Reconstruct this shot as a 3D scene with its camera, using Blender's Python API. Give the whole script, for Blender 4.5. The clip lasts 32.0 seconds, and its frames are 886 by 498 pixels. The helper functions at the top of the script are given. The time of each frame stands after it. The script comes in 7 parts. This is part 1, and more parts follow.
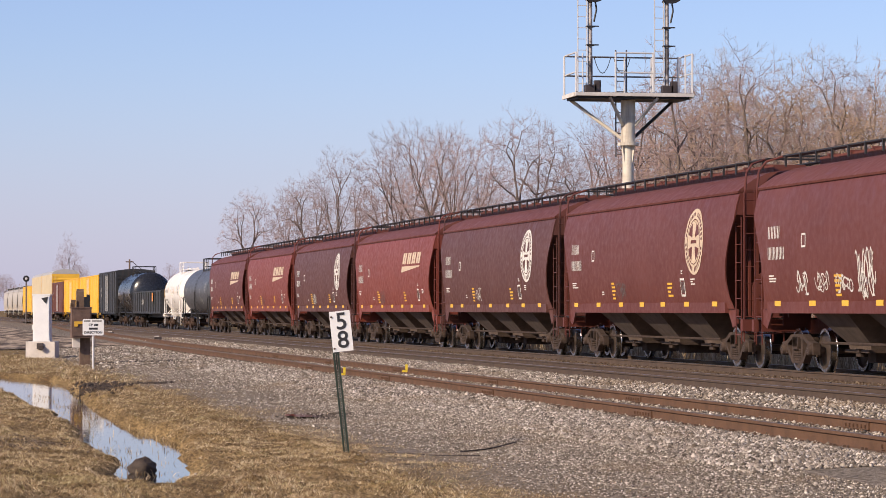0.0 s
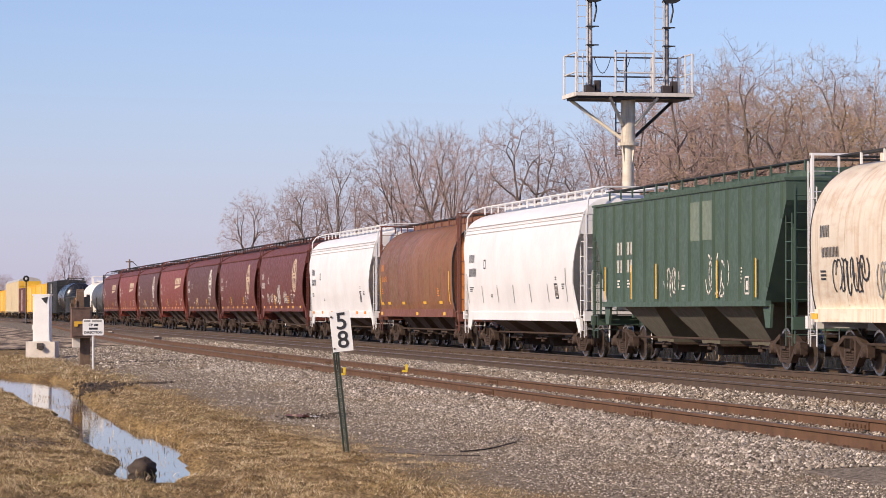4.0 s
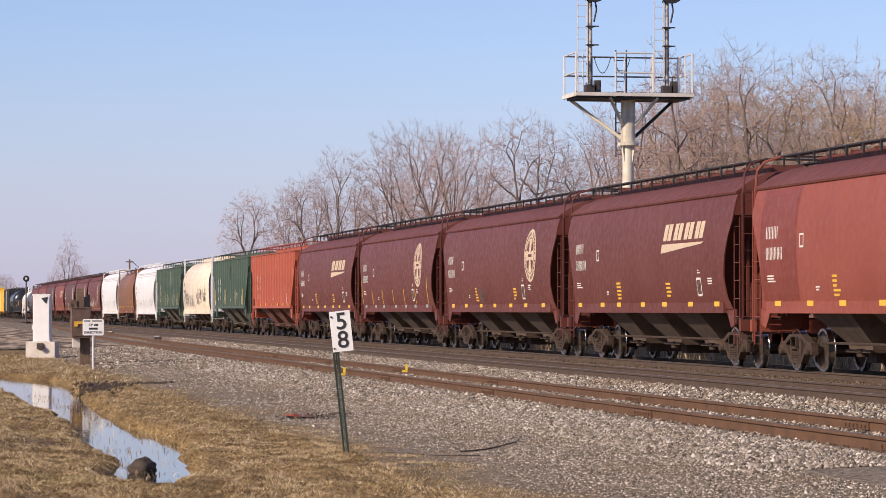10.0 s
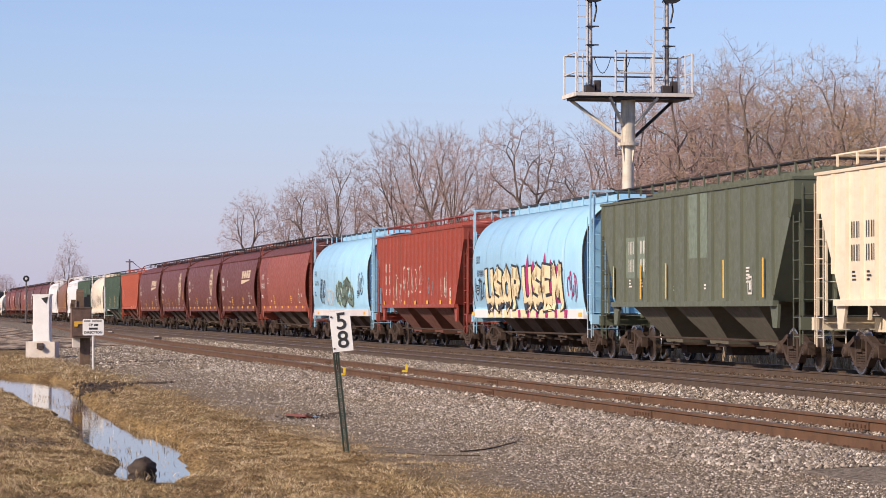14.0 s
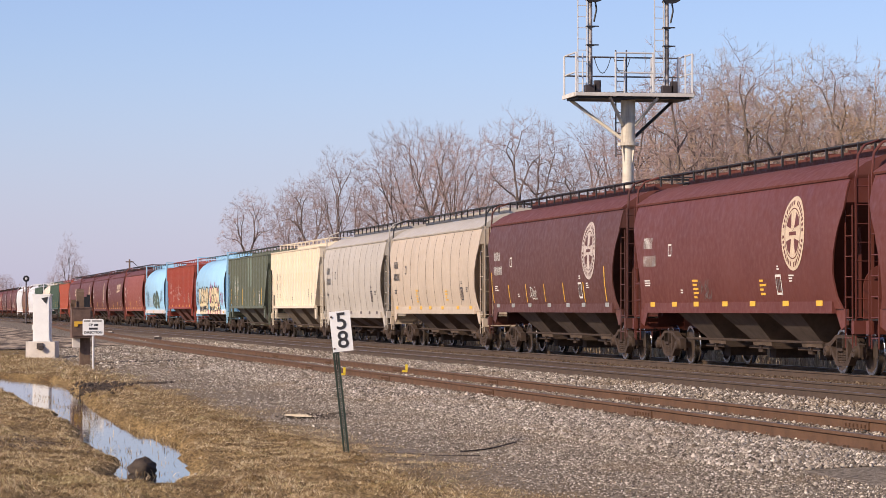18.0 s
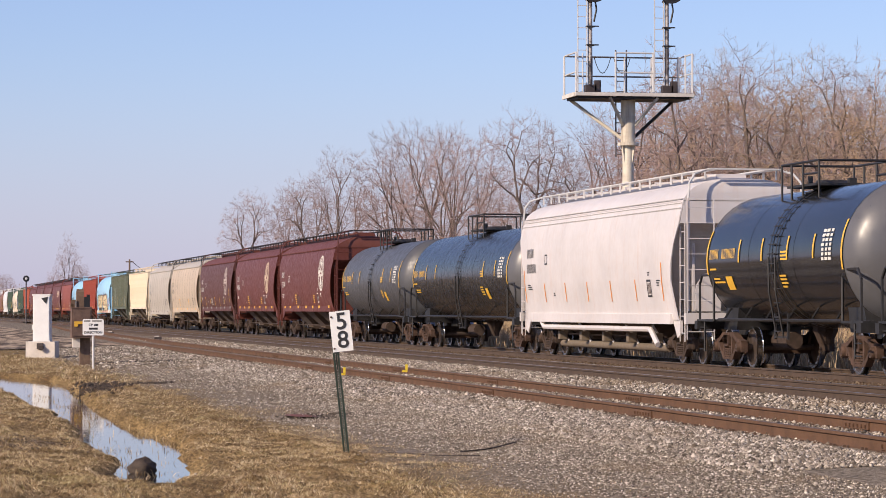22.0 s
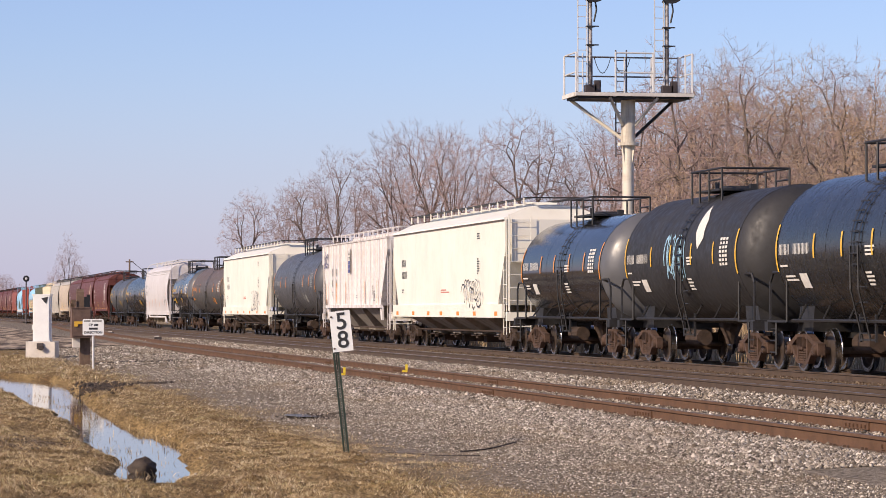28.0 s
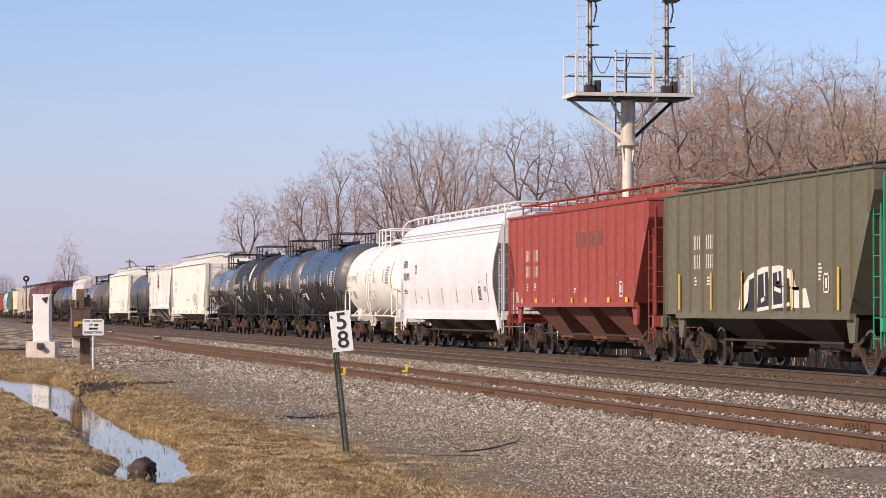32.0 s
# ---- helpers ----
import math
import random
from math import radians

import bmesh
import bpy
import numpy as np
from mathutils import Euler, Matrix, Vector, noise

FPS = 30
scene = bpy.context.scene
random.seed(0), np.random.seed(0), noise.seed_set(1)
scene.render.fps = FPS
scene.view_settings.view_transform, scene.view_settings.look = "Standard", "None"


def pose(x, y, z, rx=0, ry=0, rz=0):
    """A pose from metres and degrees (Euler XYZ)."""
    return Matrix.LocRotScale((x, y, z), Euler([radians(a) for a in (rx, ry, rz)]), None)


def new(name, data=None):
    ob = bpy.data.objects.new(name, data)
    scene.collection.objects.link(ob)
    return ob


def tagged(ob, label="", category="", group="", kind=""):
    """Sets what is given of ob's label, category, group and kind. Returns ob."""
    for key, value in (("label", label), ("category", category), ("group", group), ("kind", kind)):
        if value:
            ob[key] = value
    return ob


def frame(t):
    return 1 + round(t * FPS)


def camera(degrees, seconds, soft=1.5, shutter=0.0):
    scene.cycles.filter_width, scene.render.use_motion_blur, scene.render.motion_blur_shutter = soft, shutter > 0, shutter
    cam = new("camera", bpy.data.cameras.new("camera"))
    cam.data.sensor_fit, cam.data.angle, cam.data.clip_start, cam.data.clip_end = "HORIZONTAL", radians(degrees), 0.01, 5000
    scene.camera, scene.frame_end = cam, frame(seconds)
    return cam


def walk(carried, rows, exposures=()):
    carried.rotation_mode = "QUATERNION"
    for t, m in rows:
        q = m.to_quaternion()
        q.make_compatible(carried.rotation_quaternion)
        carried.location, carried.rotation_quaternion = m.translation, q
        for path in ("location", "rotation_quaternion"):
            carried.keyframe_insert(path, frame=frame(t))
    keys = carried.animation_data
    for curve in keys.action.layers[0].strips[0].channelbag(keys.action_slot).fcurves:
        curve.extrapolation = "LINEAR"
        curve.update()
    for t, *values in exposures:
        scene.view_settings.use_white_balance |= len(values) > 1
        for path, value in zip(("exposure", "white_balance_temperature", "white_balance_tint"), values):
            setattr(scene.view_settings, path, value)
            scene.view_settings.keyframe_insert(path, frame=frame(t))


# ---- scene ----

cam = camera(17.32, 32.0, soft=0.75)
EYE = (0.0, 0.0, 1.65)
AIM = pose(*EYE, 91.2, 0, -10.82)
walk(cam, [(0.0, AIM), (32.0, AIM)], [(0.0, 0.15, 6200, 26), (32.0, 0.15, 6200, 26)])

# ---- light ----
SUN_DIR = Vector((0.80, 0.40, -0.49)).normalized()      # the way the sunlight travels
sun_el = math.asin(-SUN_DIR.z)
sun_az = math.atan2(-SUN_DIR.x, -SUN_DIR.y)
world = bpy.data.worlds.new("sky")
scene.world = world
world.use_nodes = True
wn, wl = world.node_tree.nodes, world.node_tree.links
sky = wn.new("ShaderNodeTexSky")
sky.sky_type = "NISHITA"
sky.sun_disc = False
sky.sun_elevation = sun_el
sky.sun_rotation = sun_az
sky.air_density, sky.dust_density, sky.ozone_density = 1.0, 0.4, 3.5
tint = wn.new("ShaderNodeMix")                # faint lavender winter haze over the whole sky
tint.data_type, tint.blend_type = "RGBA", "MULTIPLY"
tint.inputs[0].default_value = 1.0
tint.inputs[7].default_value = (0.955, 1.0, 1.085, 1)
veil = wn.new("ShaderNodeMix")
veil.data_type, veil.blend_type = "RGBA", "MIX"
veil.inputs[7].default_value = (4.3, 4.2, 5.6, 1)
way = wn.new("ShaderNodeTexCoord")
height = wn.new("ShaderNodeSeparateXYZ")
thin = wn.new("ShaderNodeMapRange")           # winter haze, thickest at the horizon
thin.interpolation_type = "SMOOTHSTEP"
thin.inputs["From Min"].default_value, thin.inputs["From Max"].default_value = -0.01, 0.10
thin.inputs["To Min"].default_value, thin.inputs["To Max"].default_value = 0.62, 0.10
wl.new(way.outputs["Generated"], height.inputs[0])
wl.new(height.outputs[2], thin.inputs[0])
wl.new(thin.outputs[0], veil.inputs[0])
wl.new(sky.outputs[0], tint.inputs[6])
wl.new(tint.outputs[2], veil.inputs[6])
wl.new(veil.outputs[2], wn["Background"].inputs[0])
wn["Background"].inputs[1].default_value = 0.108
sun = new("sun", bpy.data.lights.new("sun", "SUN"))
sun.data.energy, sun.data.angle, sun.data.color = 4.6, radians(0.5), (1.0, 0.855, 0.575)
sun.matrix_world = Matrix.Translation((-60, -40, 60)) @ SUN_DIR.to_track_quat("-Z", "Y").to_matrix().to_4x4()

# ---- plan ----
RAIL = 0.35                     # top of all rails
TRAIN_X, MID_X, NEAR_X = 19.97, 15.75, 10.78
GAUGE = 1.505                   # between rail centres
SPEED = 21.2


# ---- materials ----
def shader(name, rgb, rough=0.6, metal=0.0):
    m = bpy.data.materials.new(name)
    m.use_nodes = True
    b = m.node_tree.nodes["Principled BSDF"]
    b.inputs["Base Color"].default_value = (*rgb, 1)
    b.inputs["Roughness"].default_value = rough
    b.inputs["Metallic"].default_value = metal
    return m, m.node_tree.nodes, m.node_tree.links, b


def noise_tex(n, l, scale, stretch=(1, 1, 1), detail=4.0, rough=0.6, space="Object"):
    tc = n.new("ShaderNodeTexCoord")
    mp = n.new("ShaderNodeMapping")
    mp.inputs["Scale"].default_value = stretch
    t = n.new("ShaderNodeTexNoise")
    t.inputs["Scale"].default_value = scale
    t.inputs["Detail"].default_value = detail
    t.inputs["Roughness"].default_value = rough
    l.new(tc.outputs[space], mp.inputs[0])
    l.new(mp.outputs[0], t.inputs[0])
    return t.outputs[0]


def ramp(n, l, fac, lo, hi, a=(0, 0, 0), b=(1, 1, 1)):
    r = n.new("ShaderNodeValToRGB")
    r.color_ramp.elements[0].position, r.color_ramp.elements[1].position = lo, hi
    r.color_ramp.elements[0].color, r.color_ramp.elements[1].color = (*a, 1), (*b, 1)
    l.new(fac, r.inputs[0])
    return r.outputs[0]


def blend(n, l, fac, a, b, kind="MIX"):
    x = n.new("ShaderNodeMix")
    x.data_type, x.blend_type = "RGBA", kind
    for sock, v in ((0, fac), (6, a), (7, b)):
        if isinstance(v, (int, float)):
            x.inputs[sock].default_value = v
        elif isinstance(v, tuple):
            x.inputs[sock].default_value = (*v, 1)
        else:
            l.new(v, x.inputs[sock])
    return x.outputs[2]


def bump(n, l, b, height, strength=0.3, dist=0.01):
    u = n.new("ShaderNodeBump")
    u.inputs["Strength"].default_value, u.inputs["Distance"].default_value = strength, dist
    l.new(height, u.inputs["Height"])
    l.new(u.outputs[0], b.inputs["Normal"])


def paint(name, rgb, rough=0.45, dirt=0.35, dirt_rgb=None, streak=0.3, streak_rgb=(0.20, 0.11, 0.06), fade=0.15, runs=(0.55, 0.8), dust=None):
    """Weathered car paint: soft blotches, fine grime, rain streaks down the sides."""
    m, n, l, b = shader(name, rgb, rough)
    dirt_rgb = dirt_rgb or tuple(c * 0.45 + 0.02 for c in rgb)
    pale = tuple(min(0.9, c * (1 + fade) + 0.5 * fade * 0.1) for c in rgb)
    base = blend(n, l, ramp(n, l, noise_tex(n, l, 0.55, detail=3), 0.35, 0.7), rgb, pale)
    grime = ramp(n, l, noise_tex(n, l, 2.2, (1, 0.6, 1.4), 8, 0.72), 0.48, 0.78, (0, 0, 0), (dirt, dirt, dirt))
    c = blend(n, l, grime, base, dirt_rgb)
    run = ramp(n, l, noise_tex(n, l, 3.0, (1, 1.6, 0.09), 4, 0.6), runs[0], runs[1], (0, 0, 0), (streak, streak, streak))
    c = blend(n, l, run, c, streak_rgb)
    if dust:                                    # settled dirt, (colour, from height, to height)
        sep = n.new("ShaderNodeSeparateXYZ")
        l.new(n.new("ShaderNodeTexCoord").outputs["Object"], sep.inputs[0])
        up = n.new("ShaderNodeMath")
        up.operation = "MULTIPLY_ADD"
        up.inputs[1].default_value = 1.2
        l.new(noise_tex(n, l, 1.4, (1, 1.6, 0.5), 6, 0.7), up.inputs[0])
        l.new(sep.outputs[2], up.inputs[2])
        fade_in = n.new("ShaderNodeMapRange")
        fade_in.inputs["From Min"].default_value, fade_in.inputs["From Max"].default_value = dust[1] + 0.6, dust[2] + 0.6
        l.new(up.outputs[0], fade_in.inputs[0])
        c = blend(n, l, fade_in.outputs[0], c, dust[0])
    l.new(c, b.inputs["Base Color"])
    rr = ramp(n, l, noise_tex(n, l, 5.0), 0.3, 0.7, (rough * 0.8,) * 3, (min(1, rough * 1.35),) * 3)
    l.new(rr, b.inputs["Roughness"])
    bump(n, l, b, noise_tex(n, l, 0.7, (1, 1, 0.6), 2), 0.10, 0.02)
    return m


def plain(name, rgb, rough=0.6, metal=0.0, vary=0.3, scale=6.0, bumps=0.2):
    m, n, l, b = shader(name, rgb, rough, metal)
    c = blend(n, l, ramp(n, l, noise_tex(n, l, scale, detail=6, rough=0.7), 0.3, 0.7), tuple(v * (1 - vary) for v in rgb),
              tuple(min(1, v * (1 + vary)) for v in rgb))
    l.new(c, b.inputs["Base Color"])
    if bumps:
        bump(n, l, b, noise_tex(n, l, scale * 5), bumps, 0.01)
    return m


M = {
    "truck": plain("truck_iron", (0.050, 0.031, 0.021), 0.85, 0.0, 0.5, 4),
    "truck_rust": plain("rusty_truck_iron", (0.070, 0.039, 0.025), 0.85, 0.0, 0.5, 4),
    "wheel": plain("wheel_steel", (0.10, 0.075, 0.06), 0.5, 0.5, 0.4, 5),
    "tread": plain("polished_tread", (0.55, 0.55, 0.55), 0.25, 1.0, 0.1, 5, 0),
    "black": plain("black_iron", (0.022, 0.021, 0.021), 0.55, 0.0, 0.4, 5),
    "rail_rust": plain("rail_rust", (0.112, 0.057, 0.029), 0.9, 0.0, 0.3, 3),
    "rail_dark": plain("rail_dark", (0.085, 0.056, 0.036), 0.7, 0.1, 0.3, 3),
    "rail_top": plain("rail_top_worn", (0.40, 0.38, 0.36), 0.35, 0.9, 0.15, 3, 0),
    "tie": plain("tie_timber", (0.115, 0.075, 0.052), 0.9, 0.0, 0.45, 5),
    "galv": plain("galvanised_steel", (0.66, 0.65, 0.62), 0.5, 0.2, 0.12, 6, 0.05),
    "cream_steel": paint("cream_painted_steel", (0.64, 0.585, 0.47), 0.5, 0.45, (0.30, 0.23, 0.16), 0.55, (0.15, 0.10, 0.075), 0.1, (0.52, 0.66)),
    "white": plain("white_sheet", (0.80, 0.80, 0.77), 0.4, 0.0, 0.06, 3, 0.03),
    "mark_white": plain("white_mark_paint", (0.70, 0.67, 0.60), 0.6, 0.0, 0.12, 9, 0),
    "mark_cream": plain("cream_mark_paint", (0.60, 0.47, 0.33), 0.6, 0.0, 0.12, 9, 0),
    "mark_yellow": plain("yellow_reflector", (0.78, 0.45, 0.04), 0.5, 0.0, 0.1, 9, 0),
    "mark_orange": plain("orange_mark_paint", (0.75, 0.27, 0.03), 0.5, 0.0, 0.1, 9, 0),
    "mark_black": plain("black_mark_paint", (0.03, 0.03, 0.032), 0.5, 0.0, 0.2, 9, 0),
    "mark_grey": plain("grey_mark_paint", (0.30, 0.30, 0.28), 0.6, 0.0, 0.2, 9, 0),
    "concrete": plain("concrete", (0.66, 0.60, 0.52), 0.9, 0.0, 0.15, 4, 0.3),
    "wood": plain("weathered_timber", (0.16, 0.105, 0.07), 0.9, 0.0, 0.4, 7, 0.5),
}


# ---- mesh helpers ----
class Shape:
    """Collects vertices and faces, then becomes one mesh."""

    def __init__(self):
        self.v, self.f = [], []

    def add(self, verts, faces):
        o = len(self.v)
        self.v += [tuple(p) for p in verts]
        self.f += [tuple(i + o for i in f) for f in faces]
        return self

    def box(self, x, y, z, sx, sy, sz, m=None):
        p = [Vector((x + a * sx / 2, y + b * sy / 2, z + c * sz / 2)) for c in (-1, 1) for b in (-1, 1) for a in (-1, 1)]
        if m is not None:
            p = [m @ q for q in p]
        return self.add(p, [(0, 2, 3, 1), (4, 5, 7, 6), (0, 1, 5, 4), (2, 6, 7, 3), (0, 4, 6, 2), (1, 3, 7, 5)])

    def rings(self, rr, cap=True, closed=True):
        k = len(rr[0])
        fs = []
        for i in range(len(rr) - 1):
            for j in range(k if closed else k - 1):
                a, b = i * k + j, i * k + (j + 1) % k
                fs.append((a, b, b + k, a + k))
        if cap:
            fs.append(tuple(range(k))[::-1])
            fs.append(tuple((len(rr) - 1) * k + j for j in range(k)))
        return self.add([p for r in rr for p in r], fs)

    def tube(self, p0, p1, r0, r1=None, n=6, cap=True):
        p0, p1 = Vector(p0), Vector(p1)
        r1 = r0 if r1 is None else r1
        d = (p1 - p0).normalized()
        u = d.orthogonal().normalized()
        w = d.cross(u)
        rr = []
        for p, r in ((p0, r0), (p1, r1)):
            rr.append([p + (u * math.cos(a) + w * math.sin(a)) * r for a in (2 * math.pi * j / n for j in range(n))])
        return self.rings(rr, cap)

    def path(self, pts, r, n=6):
        for a, b in zip(pts, pts[1:]):
            self.tube(a, b, r, n=n)
        return self

    def prism(self, poly, x0, x1):
        """A polygon in (y, z), extruded along x."""
        return self.rings([[(x0, y, z) for y, z in poly], [(x1, y, z) for y, z in poly]])

    def lathe(self, prof, c, axis="x", n=20):
        """prof: (along, radius) pairs round the axis through c."""
        rr = []
        for s, r in prof:
            ring = []
            for j in range(n):
                a = 2 * math.pi * j / n
                q = (s, r * math.cos(a), r * math.sin(a))
                q = q if axis == "x" else ((q[1], s, q[2]) if axis == "y" else (q[1], q[2], s))
                ring.append((c[0] + q[0], c[1] + q[1], c[2] + q[2]))
            rr.append(ring)
        return self.rings(rr)

    def mesh(self, name, mat, smooth=None):
        me = bpy.data.meshes.new(name)
        me.from_pydata(self.v, [], self.f)
        bm = bmesh.new()
        bm.from_mesh(me)
        bmesh.ops.recalc_face_normals(bm, faces=bm.faces)
        bm.to_mesh(me)
        bm.free()
        if smooth:
            me.polygons.foreach_set("use_smooth", [True] * len(me.polygons))
            me.set_sharp_from_angle(angle=radians(smooth))
        me.materials.append(mat)
        return me


def part(name, sh, mat, parent, label="", smooth=None, loc=None):
    me = sh.mesh(name, mat, smooth) if isinstance(sh, Shape) else sh
    ob = new(name, me)
    ob.parent = parent
    if loc is not None:
        ob.location = loc
    if label:
        ob["label"] = label
    return ob


def thing(name, label, category, loc=(0, 0, 0), rot=0.0, group="", kind=""):
    ob = new(name)
    ob.location, ob.rotation_euler = loc, (0, 0, radians(rot))
    return tagged(ob, label, category, group, kind)


def solid(name, sh, mat, label, category, smooth=None, group="", kind="", loc=None):
    ob = new(name, sh.mesh(name, mat, smooth))
    if loc is not None:
        ob.location = loc
    return tagged(ob, label, category, group, kind)


# ---- ground ----
PROFILE_X = [-4000, -60, -6, 0.5, 2.0, 2.6, 3.3, 4.4, 6.0, 8.6, 9.6, 12.1, 12.9, 14.3, 17.3, 18.0, 21.3, 22.6, 24.0, 27, 40, 90, 4000]
PROFILE_Z = [0.0, 0.0, 0.02, 0.03, -0.02, -0.06, 0.0, 0.02, 0.03, 0.17, 0.20, 0.20, 0.15, 0.20, 0.20, 0.19, 0.20, 0.05, -0.1, 0.1, 0.3, 0.2, 0.0]


def ground_z(x, y):
    z = float(np.interp(x, PROFILE_X, PROFILE_Z))
    if -8 < x < 8.6 and -5 < y < 140:
        z += 0.03 * noise.noise(Vector((x * 0.5, y * 0.22, 3.1))) * min(1.0, max(0.0, (8.6 - x) / 2))
        turf = min(1.0, max(0.0, 6.1 + 0.9 * noise.noise(Vector((x * 0.5, y * 0.25, 0))) - x))
        if turf > 0 and 22 < y < 75:
            hump = noise.noise(Vector((x * 2.3, y * 1.0, 5.0)))
            z += (0.03 * noise.noise(Vector((x * 1.1, y * 0.5, 8.0))) + 0.08 * max(0.0, hump) ** 1.3 + 0.034 * noise.noise(Vector((x * 6.0, y * 2.6, 1.0)))) * turf
    d = shore(x, y)
    if d > 0:
        return -0.128 - min(0.10, 0.4 * d)
    f = max(0.0, 1 + d / 0.22)
    return z * (1 - f * f) + (0.012 * noise.noise(Vector((x * 9, y * 4, 6.0))) - 0.112) * f * f


BANK_Y = (29.0, 29.3, 30.2, 31.5, 33, 34.5, 36.5, 38.5, 40.5, 42.5, 45, 48, 51.5, 55, 60, 66, 72, 78)
BANK_LEFT = (2.7, 2.36, 2.30, 2.42, 2.57, 2.68, 2.56, 2.55, 2.60, 2.74, 2.77, 2.77, 2.74, 2.62, 2.55, 2.46, 2.34, 2.9)
BANK_RIGHT = (2.72, 3.05, 3.12, 3.25, 3.34, 3.48, 3.65, 3.80, 3.78, 3.68, 3.55, 3.58, 3.62, 3.74, 3.9, 4.05, 4.10, 2.95)


def ditch_line(y):
    return 0.5 * float(np.interp(y, BANK_Y, BANK_LEFT) + np.interp(y, BANK_Y, BANK_RIGHT))


def shore(x, y):
    """How far inside the wet hollow beside the tracks a spot lies; below zero on the banks."""
    if not 28.5 < y < 79 or not 1.6 < x < 5.0:
        return -9.0
    half = 0.5 * float(np.interp(y, BANK_Y, BANK_RIGHT) - np.interp(y, BANK_Y, BANK_LEFT))
    return half - abs(x - ditch_line(y)) + 0.10 * noise.noise(Vector((x * 1.6, y * 0.9, 9.0))) + 0.07 * noise.noise(Vector((x * 5, y * 2.4, 2.0)))


def spread(marks):
    """Stations along an axis: (from, to, step) stretches laid end to end."""
    out = []
    for a, b, s in marks:
        out += list(np.arange(a, b - 1e-6, s))
    return out + [marks[-1][1]]


def ground_material():
    m, n, l, b = shader("ground_earth", (0.2, 0.15, 0.1), 0.95)
    b.inputs["Specular IOR Level"].default_value = 0.1
    tc = n.new("ShaderNodeTexCoord")
    sp = n.new("ShaderNodeSeparateXYZ")
    l.new(tc.outputs["Object"], sp.inputs[0])
    wob = noise_tex(n, l, 0.35, (1, 0.4, 1), 6, 0.7)
    ad = n.new("ShaderNodeMath")
    ad.operation = "MULTIPLY_ADD"
    ad.inputs[1].default_value = 3.4
    l.new(wob, ad.inputs[0])
    l.new(sp.outputs[0], ad.inputs[2])
    sub = n.new("ShaderNodeMapRange")           # 0 in the grass, 1 on the stone
    sub.inputs["From Min"].default_value, sub.inputs["From Max"].default_value = 6.75, 7.6
    l.new(ad.outputs[0], sub.inputs[0])
    far = n.new("ShaderNodeMapRange")
    far.inputs["From Min"].default_value, far.inputs["From Max"].default_value = 22.0, 24.5
    l.new(sp.outputs[0], far.inputs[0])
    near = n.new("ShaderNodeMath")
    near.operation = "SUBTRACT"
    l.new(sub.outputs[0], near.inputs[0])
    l.new(far.outputs[0], near.inputs[1])
    grass = blend(n, l, ramp(n, l, noise_tex(n, l, 1.1, (1, 0.5, 1), 7, 0.75), 0.36, 0.66), (0.17, 0.105, 0.045), (0.46, 0.32, 0.14))
    grass = blend(n, l, ramp(n, l, noise_tex(n, l, 0.45, (1, 0.5, 1), 4), 0.55, 0.75, b=(0.5, 0.5, 0.5)), grass, (0.15, 0.145, 0.055))
    # fine dark streaks paint the shade between tufts into the colour
    grass = blend(n, l, ramp(n, l, noise_tex(n, l, 34.0, (1, 0.14, 1), 6, 0.75), 0.42, 0.58), blend(n, l, 0.8, grass, (0.045, 0.028, 0.012)), grass)
    stone = blend(n, l, ramp(n, l, noise_tex(n, l, 17.0, detail=5, rough=0.75), 0.4, 0.62), (0.085, 0.068, 0.05), (0.36, 0.30, 0.225))
    stone = blend(n, l, ramp(n, l, noise_tex(n, l, 0.5, (1, 0.4, 1), 5, 0.7), 0.5, 0.72, b=(0.6, 0.6, 0.6)), stone, (0.22, 0.16, 0.105))
    soot = n.new("ShaderNodeMapRange")
    soot.inputs["From Min"].default_value, soot.inputs["From Max"].default_value = 15.6, 16.6
    l.new(ad.outputs[0], soot.inputs[0])
    dirty = blend(n, l, ramp(n, l, noise_tex(n, l, 9.0, detail=5, rough=0.7), 0.4, 0.65), (0.10, 0.068, 0.045), (0.25, 0.18, 0.12))
    stone = blend(n, l, soot.outputs[0], stone, dirty)
    c = blend(n, l, near.outputs[0], grass, stone)
    l.new(c, b.inputs["Base Color"])
    bump(n, l, b, noise_tex(n, l, 16.0, detail=5), 0.9, 0.03)
    return m


def build_ground():
    xs = spread([(-3000, -300, 900), (-300, -20, 40), (-20, -4, 2), (-4, 0.6, 0.4), (0.6, 6.5, 0.08), (6.5, 9, 0.3), (9, 25, 0.35), (25, 60, 5), (60, 300, 40), (300, 3000, 900)])
    ys = spread([(-3000, -300, 900), (-300, 0, 60), (0, 22, 2), (22, 46, 0.16), (46, 80, 0.3), (80, 150, 1.5), (150, 600, 25), (600, 4200, 900)])
    v = [(x, y, ground_z(x, y)) for y in ys for x in xs]
    k = len(xs)
    f = [(i * k + j, i * k + j + 1, (i + 1) * k + j + 1, (i + 1) * k + j) for i in range(len(ys) - 1) for j in range(k - 1)]
    me = bpy.data.meshes.new("ground")
    me.from_pydata(v, [], f)
    me.materials.append(ground_material())
    me.polygons.foreach_set("use_smooth", [True] * len(f))
    tagged(new("ground", me), "winter field of dry straw grass beside grey ballast stone", "ground", kind="structure")


